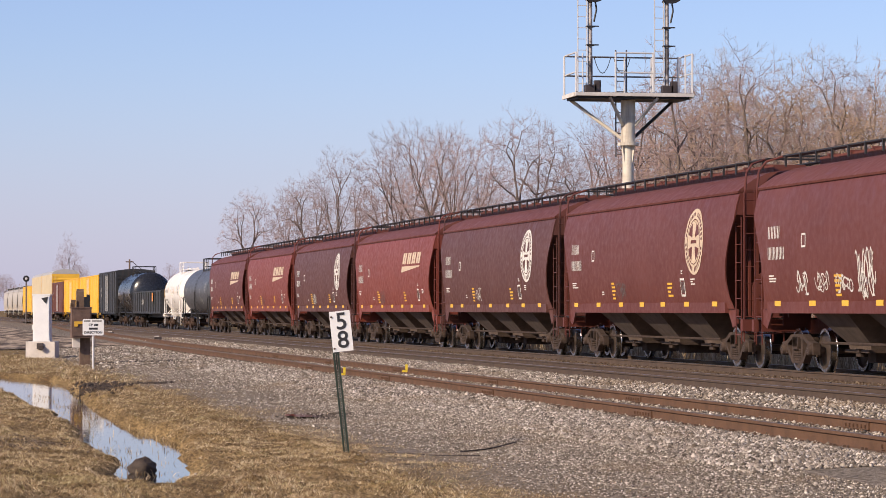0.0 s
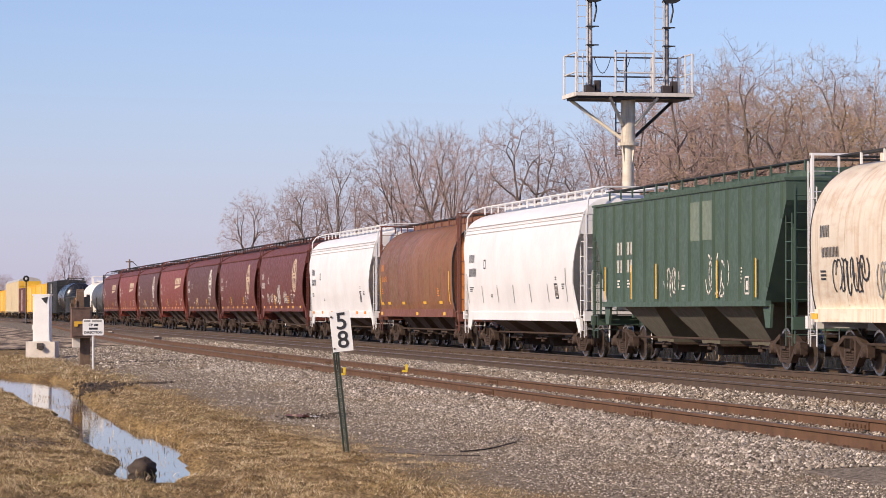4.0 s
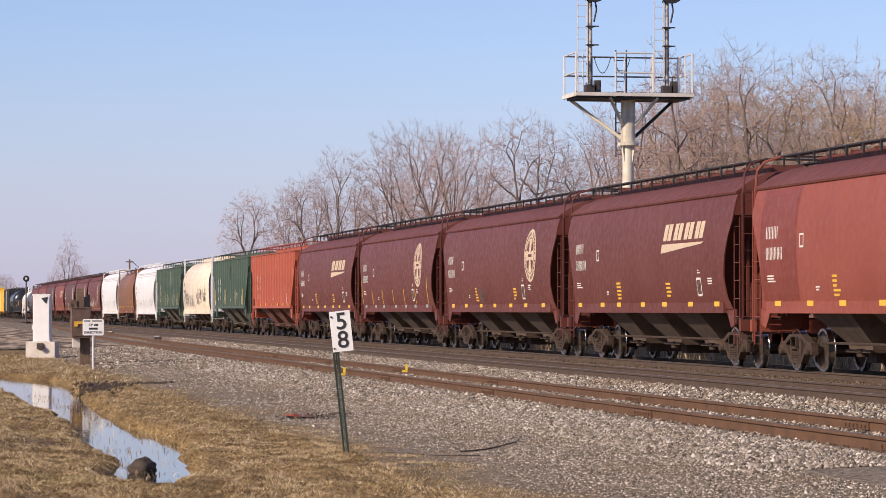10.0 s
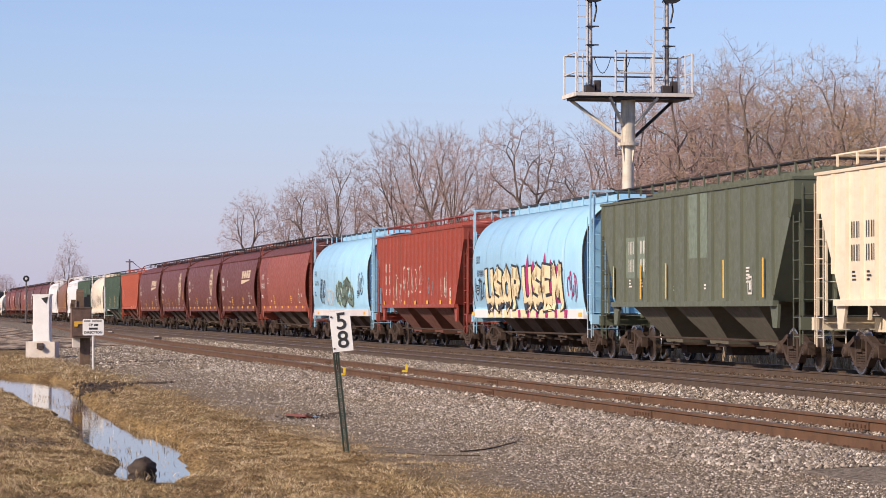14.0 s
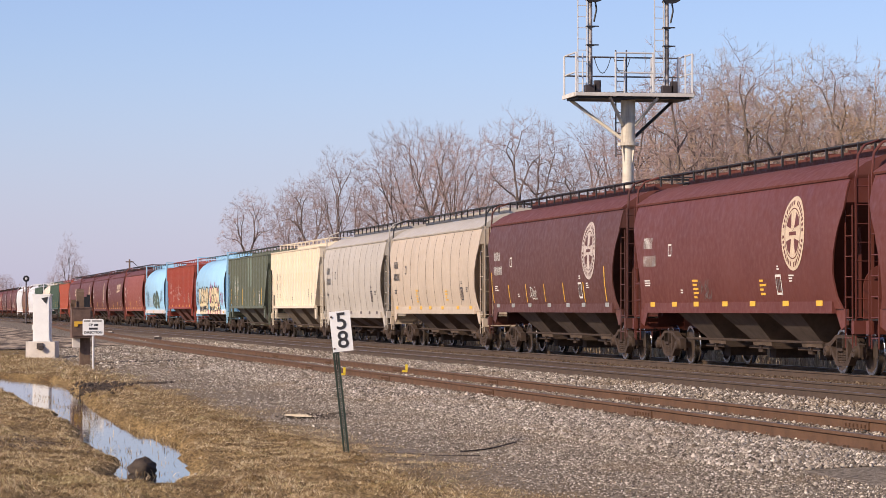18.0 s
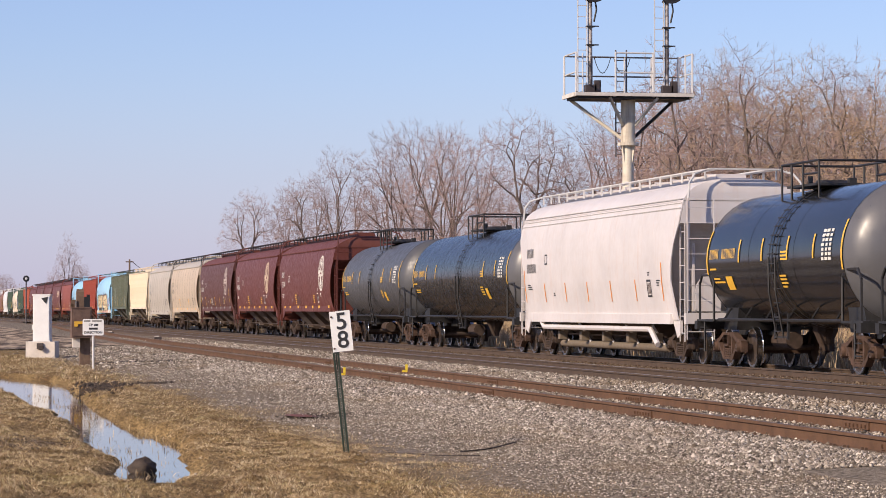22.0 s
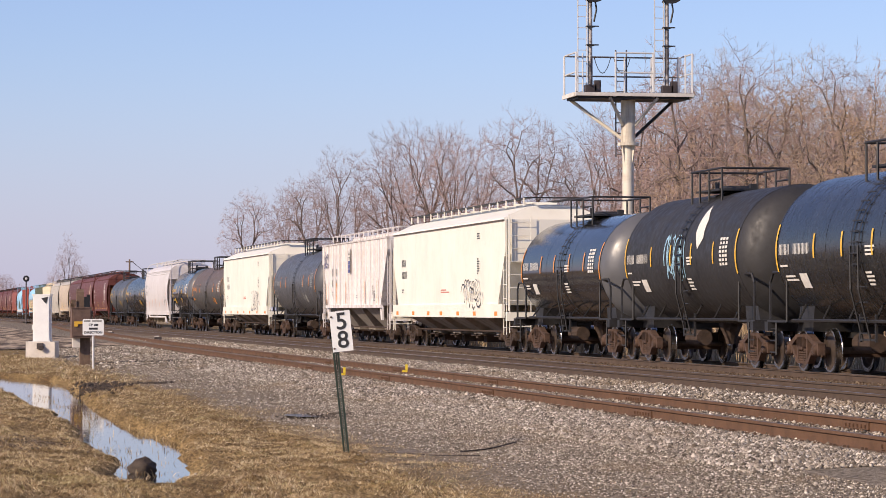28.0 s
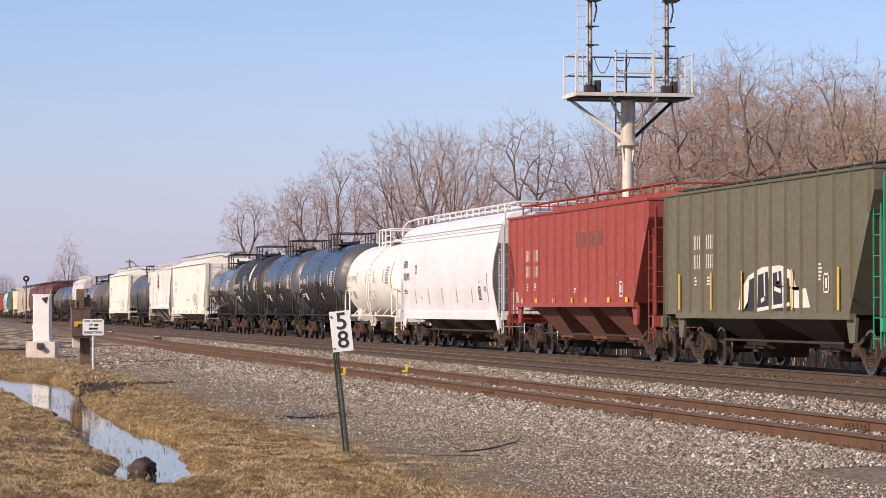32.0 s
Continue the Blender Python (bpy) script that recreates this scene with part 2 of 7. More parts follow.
def build_water():
    m, n, l, b = shader("ditch_water", (0.02, 0.022, 0.02), 0.04)
    b.inputs["IOR"].default_value = 1.33
    b.inputs["Specular IOR Level"].default_value = 0.8
    bump(n, l, b, noise_tex(n, l, 5.0, (1, 0.5, 1), 3), 0.06, 0.02)
    sh = Shape()
    ys = spread([(28.6, 79, 0.8)])
    rows = []
    for y in ys:
        rows.append([(ditch_line(y) - 1.2, y, -0.125), (ditch_line(y) + 1.2, y, -0.125)])
    sh.rings(rows, cap=False, closed=False)
    solid("water", sh, m, "shallow standing water in a grassy ditch", "water", kind="structure")


# ---- tracks ----
RAIL_SECTION = [(-0.07, -0.17), (0.07, -0.17), (0.07, -0.158), (0.012, -0.14), (0.012, -0.04), (0.036, -0.032), (0.036, -0.006),
                (0.028, 0.0), (-0.028, 0.0), (-0.036, -0.006), (-0.036, -0.032), (-0.012, -0.04), (-0.012, -0.14), (-0.07, -0.158)]


def build_track(cx, name, mat, label, ys, tie_span, bend=None):
    """bend(y): sideways shift of the centre line."""
    track = thing(name, label, "railway track", (cx, 0, RAIL), kind="structure")
    shift = bend or (lambda y: 0.0)
    for s in (-1, 1):
        sh = Shape()
        sh.rings([[(s * GAUGE / 2 + shift(y) + x, y, z) for x, z in RAIL_SECTION] for y in ys])
        rail = part("rail", sh, mat, track)
        top = Shape().rings([[(s * GAUGE / 2 + shift(y) + x, y, z) for x, z in ((-0.025, 0.0005), (0.025, 0.0005), (0.025, 0.003), (-0.025, 0.003))] for y in ys])
        part("rail_top", top, M["rail_top"] if name != "track_near" else M["rail_crown"], rail, "worn running surface")
    tie = Shape().box(0, 0, -0.25, 2.6, 0.22, 0.17).mesh("tie", M["tie"])
    plate = Shape()
    for s in (-1, 1):
        plate.box(s * GAUGE / 2, 0, -0.163, 0.36, 0.19, 0.014)
        for dx in (-0.1, 0.1):
            for dy in (-0.06, 0.06):
                plate.box(s * GAUGE / 2 + dx, dy, -0.145, 0.03, 0.03, 0.035)
    plate = plate.mesh("tie_plate", M["plate"])
    y = tie_span[0]
    while y < tie_span[1]:
        t = part("tie", tie, None, track, loc=(shift(y) + random.uniform(-0.04, 0.04), y, random.uniform(-0.012, 0.006)))
        part("tie_plate", plate, None, t)
        y += 0.53 + random.uniform(-0.02, 0.02)
    return track


def joint_bars(track, ys, s, mat):
    sh = Shape()
    for side in (-1, 1):
        sh.box(s * GAUGE / 2 + side * 0.025, 0, -0.09, 0.022, 0.9, 0.085)
        for k in range(6):
            sh.box(s * GAUGE / 2 + side * 0.043, -0.36 + k * 0.144, -0.09, 0.03, 0.035, 0.035)
    me = sh.mesh("joint_bar", mat)
    for y in ys:
        part("joint_bar", me, None, track, "bolted rail joint bar", loc=(0, y, 0))


# ---- freight cars ----
AXLE = 0.889
WHEEL_R = 0.457
SPINNING = {-1: [], 1: []}


def truck_meshes():
    made = {}
    for tone in ("truck", "truck_rust"):
        side = Shape()
        def bar(pts, w):
            for (y0, z0), (y1, z1) in zip(pts, pts[1:]):
                n = math.hypot(y1 - y0, z1 - z0)
                oy, oz = -(z1 - z0) / n * w / 2, (y1 - y0) / n * w / 2
                side.prism([(y0 + oy, z0 + oz), (y1 + oy, z1 + oz), (y1 - oy, z1 - oz), (y0 - oy, z0 - oz)], -0.075, 0.075)
        bar([(-1.06, 0.56), (-0.74, 0.60), (-0.40, 0.74), (0.40, 0.74), (0.74, 0.60), (1.06, 0.56)], 0.10)
        bar([(-0.72, 0.54), (-0.36, 0.22), (0.36, 0.22), (0.72, 0.54)], 0.09)
        bar([(-0.31, 0.22), (-0.31, 0.74)], 0.10)
        bar([(0.31, 0.22), (0.31, 0.74)], 0.10)
        for e in (-1, 1):
            bar([(e * 1.05, 0.56), (e * 1.05, 0.36)], 0.07)
            bar([(e * 0.72, 0.56), (e * 0.73, 0.38)], 0.07)
        side.box(0.0, 0.0, 0.63, 0.26, 0.40, 0.2)
        for s in (-1, 1):
            side.lathe([(-0.14, 0.06), (-0.14, 0.10), (-0.09, 0.125), (0.0, 0.125)], (0, s * AXLE, WHEEL_R), n=12)
        spring = Shape()
        for k in range(3):
            spring.lathe([(j * 0.05 + q, w) for j in range(5) for q, w in ((0, 0.05), (0.015, 0.068), (0.035, 0.068))] + [(0.25, 0.05)],
                         (-0.03, -0.16 + 0.16 * k, 0.23), "z", 8)
        bol = Shape().box(0, 0, 0.60, 2.3, 0.34, 0.26).box(0, 0, 0.78, 0.5, 0.5, 0.14)
        bol.box(0, 0.55, 0.36, 1.6, 0.1, 0.1).box(0, -0.55, 0.36, 1.6, 0.1, 0.1)
        for s in (-1, 1):
            bol.box(s * 0.76, 0.40, 0.44, 0.09, 0.06, 0.3).box(s * 0.76, -0.40, 0.44, 0.09, 0.06, 0.3)
        made[tone] = (bol.mesh("truck", M[tone]), side.mesh("side_frame", M[tone], 35), spring.mesh("spring_nest", M[tone], 40))
    wh = Shape()
    for s in (-1, 1):
        g = s * 0.72
        prof = [(-0.067, 0.10), (-0.06, 0.17), (-0.035, 0.36), (-0.067, 0.40), (-0.067, WHEEL_R), (0.05, WHEEL_R + 0.002),
                (0.058, WHEEL_R + 0.025), (0.073, WHEEL_R + 0.02), (0.073, 0.40), (0.02, 0.36), (0.05, 0.17), (0.06, 0.10)]
        wh.lathe([(-s * a, r) for a, r in prof], (g, 0, 0), n=28)
    wh.tube((-1.12, 0, 0), (1.12, 0, 0), 0.075, n=10)
    for s in (-1, 1):
        for j in range(3):
            a = 2 * math.pi * j / 3
            wh.box(s * 1.155, 0.05 * math.cos(a), 0.05 * math.sin(a), 0.03, 0.028, 0.028)
    me = wh.mesh("wheelset", M["wheel"], 35)
    me.materials.append(M["tread"])
    for p in me.polygons:
        r = math.hypot(p.center.y, p.center.z)
        if r > 0.40:
            p.material_index = 1
    made["wheelset"] = me
    return made


def add_truck(car, y, tone):
    tm = TRUCK
    t = part("truck", tm[tone][0], None, car, "two-axle cast steel truck", loc=(0, y, 0))
    for s in (-1, 1):
        part("side_frame", tm[tone][1], None, t, loc=(s * 1.02, 0, 0))
        part("spring_nest", tm[tone][2], None, t, loc=(s * 1.02, 0, 0))
        w = part("wheelset", tm["wheelset"], None, t, "steel wheelset with worn rims", loc=(0, s * AXLE, WHEEL_R))
        SPINNING[s].append(w)
    return t


def coupler(car, y, s):
    sh = Shape().box(0, y - s * 0.25, 0.87, 0.16, 0.6, 0.16).box(-0.06, y + s * 0.05, 0.87, 0.28, 0.22, 0.26)
    sh.path([(0.25, y - s * 0.5, 0.85), (0.3, y - s * 0.2, 0.55), (0.22, y + s * 0.1, 0.62)], 0.03)
    part("coupler", sh, M["truck"], car, "knuckle coupler with air hose")


def ladder(car, x, y, z0, z1, along, mat, name="ladder", w=0.42, n=8):
    """Two stiles and n rungs; along 'y' lies on a side, along 'x' on an end."""
    sh = Shape()
    d = (0, w / 2, 0) if along == "y" else (w / 2, 0, 0)
    for s in (-1, 1):
        sh.box(x + s * d[0], y + s * d[1], (z0 + z1) / 2, 0.022, 0.022, z1 - z0)
    for k in range(n):
        z = z0 + (k + 0.5) * (z1 - z0) / n
        sh.tube((x - d[0], y - d[1], z), (x + d[0], y + d[1], z), 0.011, n=5)
    return part(name, sh, mat, car)


def zloft(levels, nx=1):
    """Rectangles stacked in z: (z, half width, half length at +y, half length at -y)."""
    rr = []
    for z, w, a, b in levels:
        rr.append([(-w, -b, z), (w, -b, z), (w, a, z), (-w, a, z)])
    return Shape().rings(rr)


def decal(rects, prof, mat, car, name, label="", off=0.008, side=-1):
    """Flat marks laid on a car's side: polygons of (y, z) given as rectangles or outlines."""
    sh = Shape()
    limit = 9.0 if abs(prof(1.6) - prof(3.0)) < 1e-6 else 0.22
    for r in rects:
        if len(r) == 4 and not isinstance(r[0], tuple):
            y0, z0, y1, z1 = r
            k = max(1, int((z1 - z0) / 0.12))
            rows = []
            for i in range(k + 1):
                z = z0 + (z1 - z0) * i / k
                rows.append([(side * (prof(z) + off), y0, z), (side * (prof(z) + off), y1, z)])
            sh.rings(rows, cap=False, closed=False)
        else:
            c = (sum(p[0] for p in r) / len(r), sum(p[1] for p in r) / len(r))
            work = [(c, r[i], r[(i + 1) % len(r)]) for i in range(len(r))]
            done = []
            while work:
                t = work.pop()
                if max(p[1] for p in t) - min(p[1] for p in t) < limit:
                    done.append(t)
                    continue
                ab, bc, ca = [((p[0] + q[0]) / 2, (p[1] + q[1]) / 2) for p, q in ((t[0], t[1]), (t[1], t[2]), (t[2], t[0]))]
                work += [(t[0], ab, ca), (ab, t[1], bc), (ca, bc, t[2]), (ab, bc, ca)]
            sh.add([(side * (prof(z) + off), y, z) for t in done for y, z in t], [(3 * i, 3 * i + 1, 3 * i + 2) for i in range(len(done))])
    me = sh.mesh(name, mat)
    ob = part(name, me, None, car, label)
    if len(rects) > 1:
        ob["kind"] = "stuff"
    return ob


def stroke(pts, w):
    """A painted line as quads (y, z)."""
    out = []
    for (a, b), (c, d) in zip(pts, pts[1:]):
        n = math.hypot(c - a, d - b) or 1
        ny, nz = -(d - b) / n * w / 2, (c - a) / n * w / 2
        ey, ez = (c - a) / n * w * 0.4, (d - b) / n * w * 0.4
        out.append([(a + ny - ey, b + nz - ez), (c + ny + ey, d + nz + ez), (c - ny + ey, d - nz + ez), (a - ny - ey, b - nz - ez)])
    return out


def number_bars(y, z, h, n, w=None):
    """Unreadable stencilled characters as short upright bars. y runs towards the rear from the leading end."""
    w = w or h * 0.55
    out = []
    for i in range(n):
        a = y - i * w * 1.5
        out += [(a - w * 0.3, z, a, z + h), (a - w, z, a - w * 0.72, z + h)]
    return out


def data_block(rng, y, z, wide, lines, h=0.04):
    return [(y - wide * rng.uniform(0.35, 0.7), z - i * h * 1.9, y, z - i * h * 1.9 + h) for i in range(lines)]


def scrawl(rng, y, z, w, h, n, thick=0.05):
    """Looping sprayed lines."""
    out = []
    for i in range(n):
        a = y - w * (i + 0.5) / n
        ry, rz = w / n * rng.uniform(0.5, 1.1), h * rng.uniform(0.25, 0.5)
        cz, p0, k = z + rz + rng.uniform(0, h - 2 * rz) if h > 2 * rz else z + rz, rng.uniform(0, 6.28), rng.uniform(3.0, 5.5)
        pts = [(a + ry * math.cos(p0 + k * t / 7) + 0.15 * ry * t / 7, cz + rz * math.sin(p0 + k * t / 7)) for t in range(8)]
        out += stroke(pts, thick * rng.uniform(0.7, 1.3))
    return out


def emblem(car, prof, y, z, r, tone, ground):
    """Round herald: a pale disc with a lettered ring and a cross left in the paint of the car."""
    def arc(r0, r1, a, b):
        return [(y + r * p * math.cos(q), z + r * p * math.sin(q)) for p, q in ((r0, a), (r1, a), (r1, b), (r0, b))]
    n = 32
    disc = [arc(0.02, 1.0, 2 * math.pi * k / n, 2 * math.pi * (k + 1) / n) for k in range(n)]
    decal(disc, prof, tone, car, "herald", "round herald with a cross")
    cut = [arc(0.77, 0.90, 2 * math.pi * (k + 0.2) / 36, 2 * math.pi * (k + 0.75) / 36) for k in range(36) if k % 9]
    cut += [arc(0.66, 0.69, 2 * math.pi * k / n, 2 * math.pi * (k + 1) / n) for k in range(n)]
    for q in (45, 135, 225, 315):
        c = radians(q)
        cut.append([(y + r * p * math.cos(c + d), z + r * p * math.sin(c + d)) for p, d in ((0.22, -0.1), (0.60, -0.42), (0.62, 0.0), (0.60, 0.42), (0.22, 0.1))])
    cut.append((y - r * 0.30, z - r * 0.05, y + r * 0.30, z + r * 0.05))
    decal(cut, prof, ground, car, "herald_lettering", "lettering left in the car's paint", off=0.012)


def swoosh_logo(car, prof, y, z, w, tone):
    """Eight slanted bars in four pairs over a long thin wedge."""
    out = []
    h = w * 0.105
    lean = -h * 0.45
    for i in range(8):
        a = y - (i // 2) * w * 0.245 - (i % 2) * w * 0.102
        out.append([(a, z), (a + lean, z + h), (a + lean - w * 0.086, z + h), (a - w * 0.086, z)])
    out.append([(y + w * 0.05, z - h * 0.75), (y + w * 0.02, z - h * 0.2), (y - w * 0.95, z - h * 0.2), (y - w * 0.90, z - h * 0.32)])
    decal(out, prof, tone, car, "logo", "slanted bars over a thin wedge")


def end_gear(car, yb, s, paint_m, z_top, wheel=False, sill_z=0.98, half=1.45):
    """End sill, platform, corner posts, ladders, coupler beyond one end of the body (yb: body end, s: +1 leading)."""
    ye = yb + s * 0.32
    sill = Shape().box(0, ye, sill_z, 2 * half + 0.1, 0.16, 0.26).box(0, yb - s * 0.75, sill_z, 0.42, 2.2, 0.34)
    part("end_sill", sill, paint_m, car)
    plat = Shape()
    for k in range(5):
        plat.box(0, ye - s * (0.02 + 0.11 * k), sill_z + 0.15, 2 * half, 0.07, 0.03)
    part("end_platform", plat, M["black"], car)
    for sx in (-1, 1):
        post = Shape().box(sx * (half - 0.05), ye - s * 0.03, (sill_z + z_top) / 2, 0.045, 0.045, z_top - sill_z)
        part("corner_post", post, paint_m, car)
        ladder(car, sx * (half + 0.01), yb - s * 0.02, 0.55, z_top - 0.6, "y", paint_m, n=7, w=0.42)
    ladder(car, -1.12, ye + s * 0.03, 0.6, z_top - 0.05, "x", paint_m, "end_ladder", 0.66, 9)
    if wheel:
        bw = Shape()
        for k in range(14):
            a, b = 2 * math.pi * k / 14, 2 * math.pi * (k + 1) / 14
            bw.tube((0.55 + 0.28 * math.cos(a), ye + s * 0.1, 2.0 + 0.28 * math.sin(a)), (0.55 + 0.28 * math.cos(b), ye + s * 0.1, 2.0 + 0.28 * math.sin(b)), 0.015, n=4)
        for a in (0, 60, 120):
            c, d = 0.28 * math.cos(radians(a)), 0.28 * math.sin(radians(a))
            bw.tube((0.55 - c, ye + s * 0.1, 2.0 - d), (0.55 + c, ye + s * 0.1, 2.0 + d), 0.012, n=4)
        part("brake_wheel", bw, M["black"], car)
    coupler(car, yb + s * 0.72, s)


def walkway(car, half, z, x, mat, step=1.0, rail=0.0, posts=None):
    """Roof running boards on both sides, carried on brackets, with end cross boards."""
    for s in (-1, 1):
        sh = Shape()
        for k in range(3):
            sh.box(s * (x + 0.11 * (k - 1)), 0, z, 0.07, 2 * half, 0.03)
        rb = part("running_board", sh, mat, car)
        n = int(2 * half / step)
        br = Shape().box(s * (x + 0.14), 0, z - 0.12, 0.04, 0.05, 0.24).mesh("bracket", posts or mat)
        for i in range(n + 1):
            part("bracket", br, None, rb, loc=(0, -half + 2 * half * i / n, 0))
    for s in (-1, 1):
        sh = Shape()
        for k in range(3):
            sh.box(0, s * (half + 0.1 + 0.12 * k), z, 2 * x + 0.3, 0.08, 0.03)
        part("cross_board", sh, mat, car)


def bays(car, centres, top_z, span, mat, low=0.50, wide=1.38, fill=0.33):
    for c in centres:
        sh = Shape()
        rr = []
        top, foot = min(span / 2 - 0.1, fill * span), min(0.75, 0.19 * span)
        for z, w, h in ((top_z, wide, top), (top_z - 0.1, wide - 0.02, top - 0.04), (low + 0.12, 0.74, foot + 0.04), (low, 0.72, foot)):
            rr.append([(-w, c - h, z), (w, c - h, z), (w, c + h, z), (-w, c + h, z)])
        sh.rings(rr)
        bay = part("hopper_bay", sh, mat, car)
        g = Shape().box(0, c, low - 0.03, 1.6, 1.5, 0.06).box(-0.72, c, low - 0.06, 0.1, 0.3, 0.16).box(0.72, c, low - 0.06, 0.1, 0.3, 0.16)
        g.tube((-0.85, c - 0.25, low - 0.02), (0.85, c - 0.25, low - 0.02), 0.035, n=6)
        g.box(0, c + 0.1, low - 0.16, 0.9, 0.5, 0.22)
        part("outlet_gate", g, M["truck"], bay)
    pipe = Shape().tube((-1.0, centres[0] + 1.6, 0.62), (-1.0, centres[-1] - 1.6, 0.62), 0.03, n=6)
    pipe.tube((0.5, centres[0] + 2.2, 0.7), (0.5, centres[-1] - 2.2, 0.7), 0.04, n=6)
    part("brake_pipe", pipe, M["truck"], car)


def hatches(car, half, z, mat):
    sh = Shape().box(0, 0, z + 0.02, 0.75, 2 * half - 0.8, 0.2)
    hat = part("hatch_trough", sh, mat, car)
    n = 10
    for i in range(n):
        y = -half + 0.4 + (2 * half - 0.8) * (i + 0.5) / n
        part("hatch_strap", Shape().box(0, y, z + 0.135, 0.85, 0.08, 0.05), mat, hat)


def interp(table):
    zs, xs = [t[0] for t in table], [t[1] for t in table]
    return lambda z: float(np.interp(z, zs, xs))


def new_car(name, label, category, tone, tc, truck_tone="truck"):
    car = thing(name, label, category, group="cars of the passing freight train")
    for s in (-1, 1):
        add_truck(car, s * tc, truck_tone)
    return car


def sill_marks(car, half, z, prof, rng, tone="mark_yellow", n=7, size=(0.42, 0.11)):
    for i in range(n):
        y = half - 0.5 - (2 * half - 1.0) * (i + rng.uniform(-0.15, 0.15)) / (n - 1)
        decal([(y - size[0] / 2, z, y + size[0] / 2, z + size[1])], prof, M[tone], car, "reflector", "", off=0.03)


def curved_hopper(L, body, label, seed, zs=1.32, mark="mark_white", logo="", roof=None, bays_m=None, boards=None, stripes="", graffiti="", seams=0, truck_tone="truck",
                  round_end=False, reflect="mark_yellow", tag="", pipes=False):
    """Three-bay covered hopper with bulging sides."""
    rng = random.Random(seed)
    h = L / 2
    car = new_car("covered_hopper", label, "covered hopper", body, h - 1.55, truck_tone)
    table = [(zs, 1.47), (1.6, 1.53), (2.0, 1.585), (2.5, 1.61), (3.0, 1.60), (3.4, 1.56), (3.7, 1.50), (3.90, 1.43)]
    prof = interp(table)
    inset = interp([(zs, 0.38), (1.6, 0.60), (2.0, 0.68), (2.4, 0.58), (2.8, 0.38), (3.1, 0.16), (3.3, 0.02), (3.36, 0.0)])
    lv = []
    for i in range(22):
        z = zs + (3.90 - zs) * i / 21
        lv.append((z, prof(z), h - inset(z), h - inset(z)))
    deep = interp([(zs, 2.35), (3.2, 0.42), (3.34, 0.0)])
    part("body", zloft([(z, w - 0.04, h - deep(z), h - deep(z)) for z, w, _, _ in lv]), body, car, smooth=40)
    for s in (-1, 1):
        sheet = []
        for z, w, a, _ in lv:
            sheet.append([(s * w, -a, z), (s * w, a, z), (s * (w - 0.03), a, z), (s * (w - 0.03), -a, z)])
        part("side_sheet", Shape().rings(sheet), body, car, smooth=40)
    rf = zloft([(3.885, 1.47, h, h), (3.93, 1.485, h + 0.02, h + 0.02), (3.97, 1.44, h + 0.02, h + 0.02), (4.2, 1.10, h - 0.03, h - 0.03), (4.36, 0.70, h - 0.1, h - 0.1), (4.42, 0.2, h - 0.2, h - 0.2)])
    if round_end:
        rf = zloft([(3.885, 1.445, h, h), (3.97, 1.41, h, h), (4.08, 1.33, h, h), (4.2, 1.19, h - 0.02, h - 0.02), (4.30, 1.0, h - 0.05, h - 0.05), (4.38, 0.75, h - 0.1, h - 0.1), (4.43, 0.45, h - 0.15, h - 0.15), (4.44, 0.1, h - 0.2, h - 0.2)])
        for s in (-1, 1):
            for z in (3.72, 3.84, 3.94):
                part("lap_seam", Shape().box(s * (1.445 if z > 3.9 else prof(z) + 0.004), 0, z, 0.02, L - 0.05, 0.022), M["seam_pale"], car)
    part("roof", rf, roof or body, car, smooth=50 if round_end else 30)
    hatches(car, h - 0.5, 4.45, roof or body)
    walkway(car, h - 0.1, 4.64, 0.74, boards or M["black"], posts=boards or M["black"])
    for s in (-1, 1):
        part("side_sill", Shape().box(s * 1.49, 0, zs + 0.03, 0.09, L - 1.7, 0.24), body, car)
        for e in (-1, 1):
            w = Shape().prism([(e * (h - 0.95), zs), (e * (h - 0.2), zs), (e * (h - 0.2), zs - 0.32), (e * (h - 0.55), zs - 0.42)], s * 1.44, s * 1.40)
            part("end_bracket", w, body, car)
            slope = Shape().box(s * 1.0, e * (h - 0.72), 2.3, 0.06, 0.06, 2.3)
            part("end_strut", slope, body, car)
            arc = [(s * (0.42 + 0.62 * math.sin(q)), 1.75 + 0.5 * math.cos(q)) for q in (radians(9 * k) for k in range(11))]
            rim = [(s * 0.42, 0.95)] + arc + [(s * 1.04, 0.95)]
            part("shear_plate", Shape().rings([[(x, e * (h - 0.40), z) for x, z in rim], [(x, e * (h - 0.36), z) for x, z in rim]]), body, car, "upright plate with a rounded top")
    for e in (-1, 1):
        end_gear(car, e * h, e, body, 3.95, e < 0, zs - 0.36 if zs > 1.2 else zs + 0.05)
        for s in (-1, 1):
            grab = Shape().path([(s * 0.85, e * (h + 0.1), 4.64), (s * 1.22, e * (h + 0.22), 4.52), (s * 1.37, e * (h + 0.28), 4.32), (s * 1.40, e * (h + 0.29), 3.94)], 0.026, 6)
            part("roof_grab_rail", grab, boards or body, car)
    sp = (L - 5.6) / 3
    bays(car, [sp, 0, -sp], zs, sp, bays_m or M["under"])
    mk = M[mark]
    fr = h - 1.15
    decal(number_bars(fr, 2.80, 0.26, 4) + number_bars(fr, 2.36, 0.26, 6, 0.13), prof, mk, car, "stencil", "stencilled characters")
    bx = -h + (4.4 if "herald" in logo else 2.85)
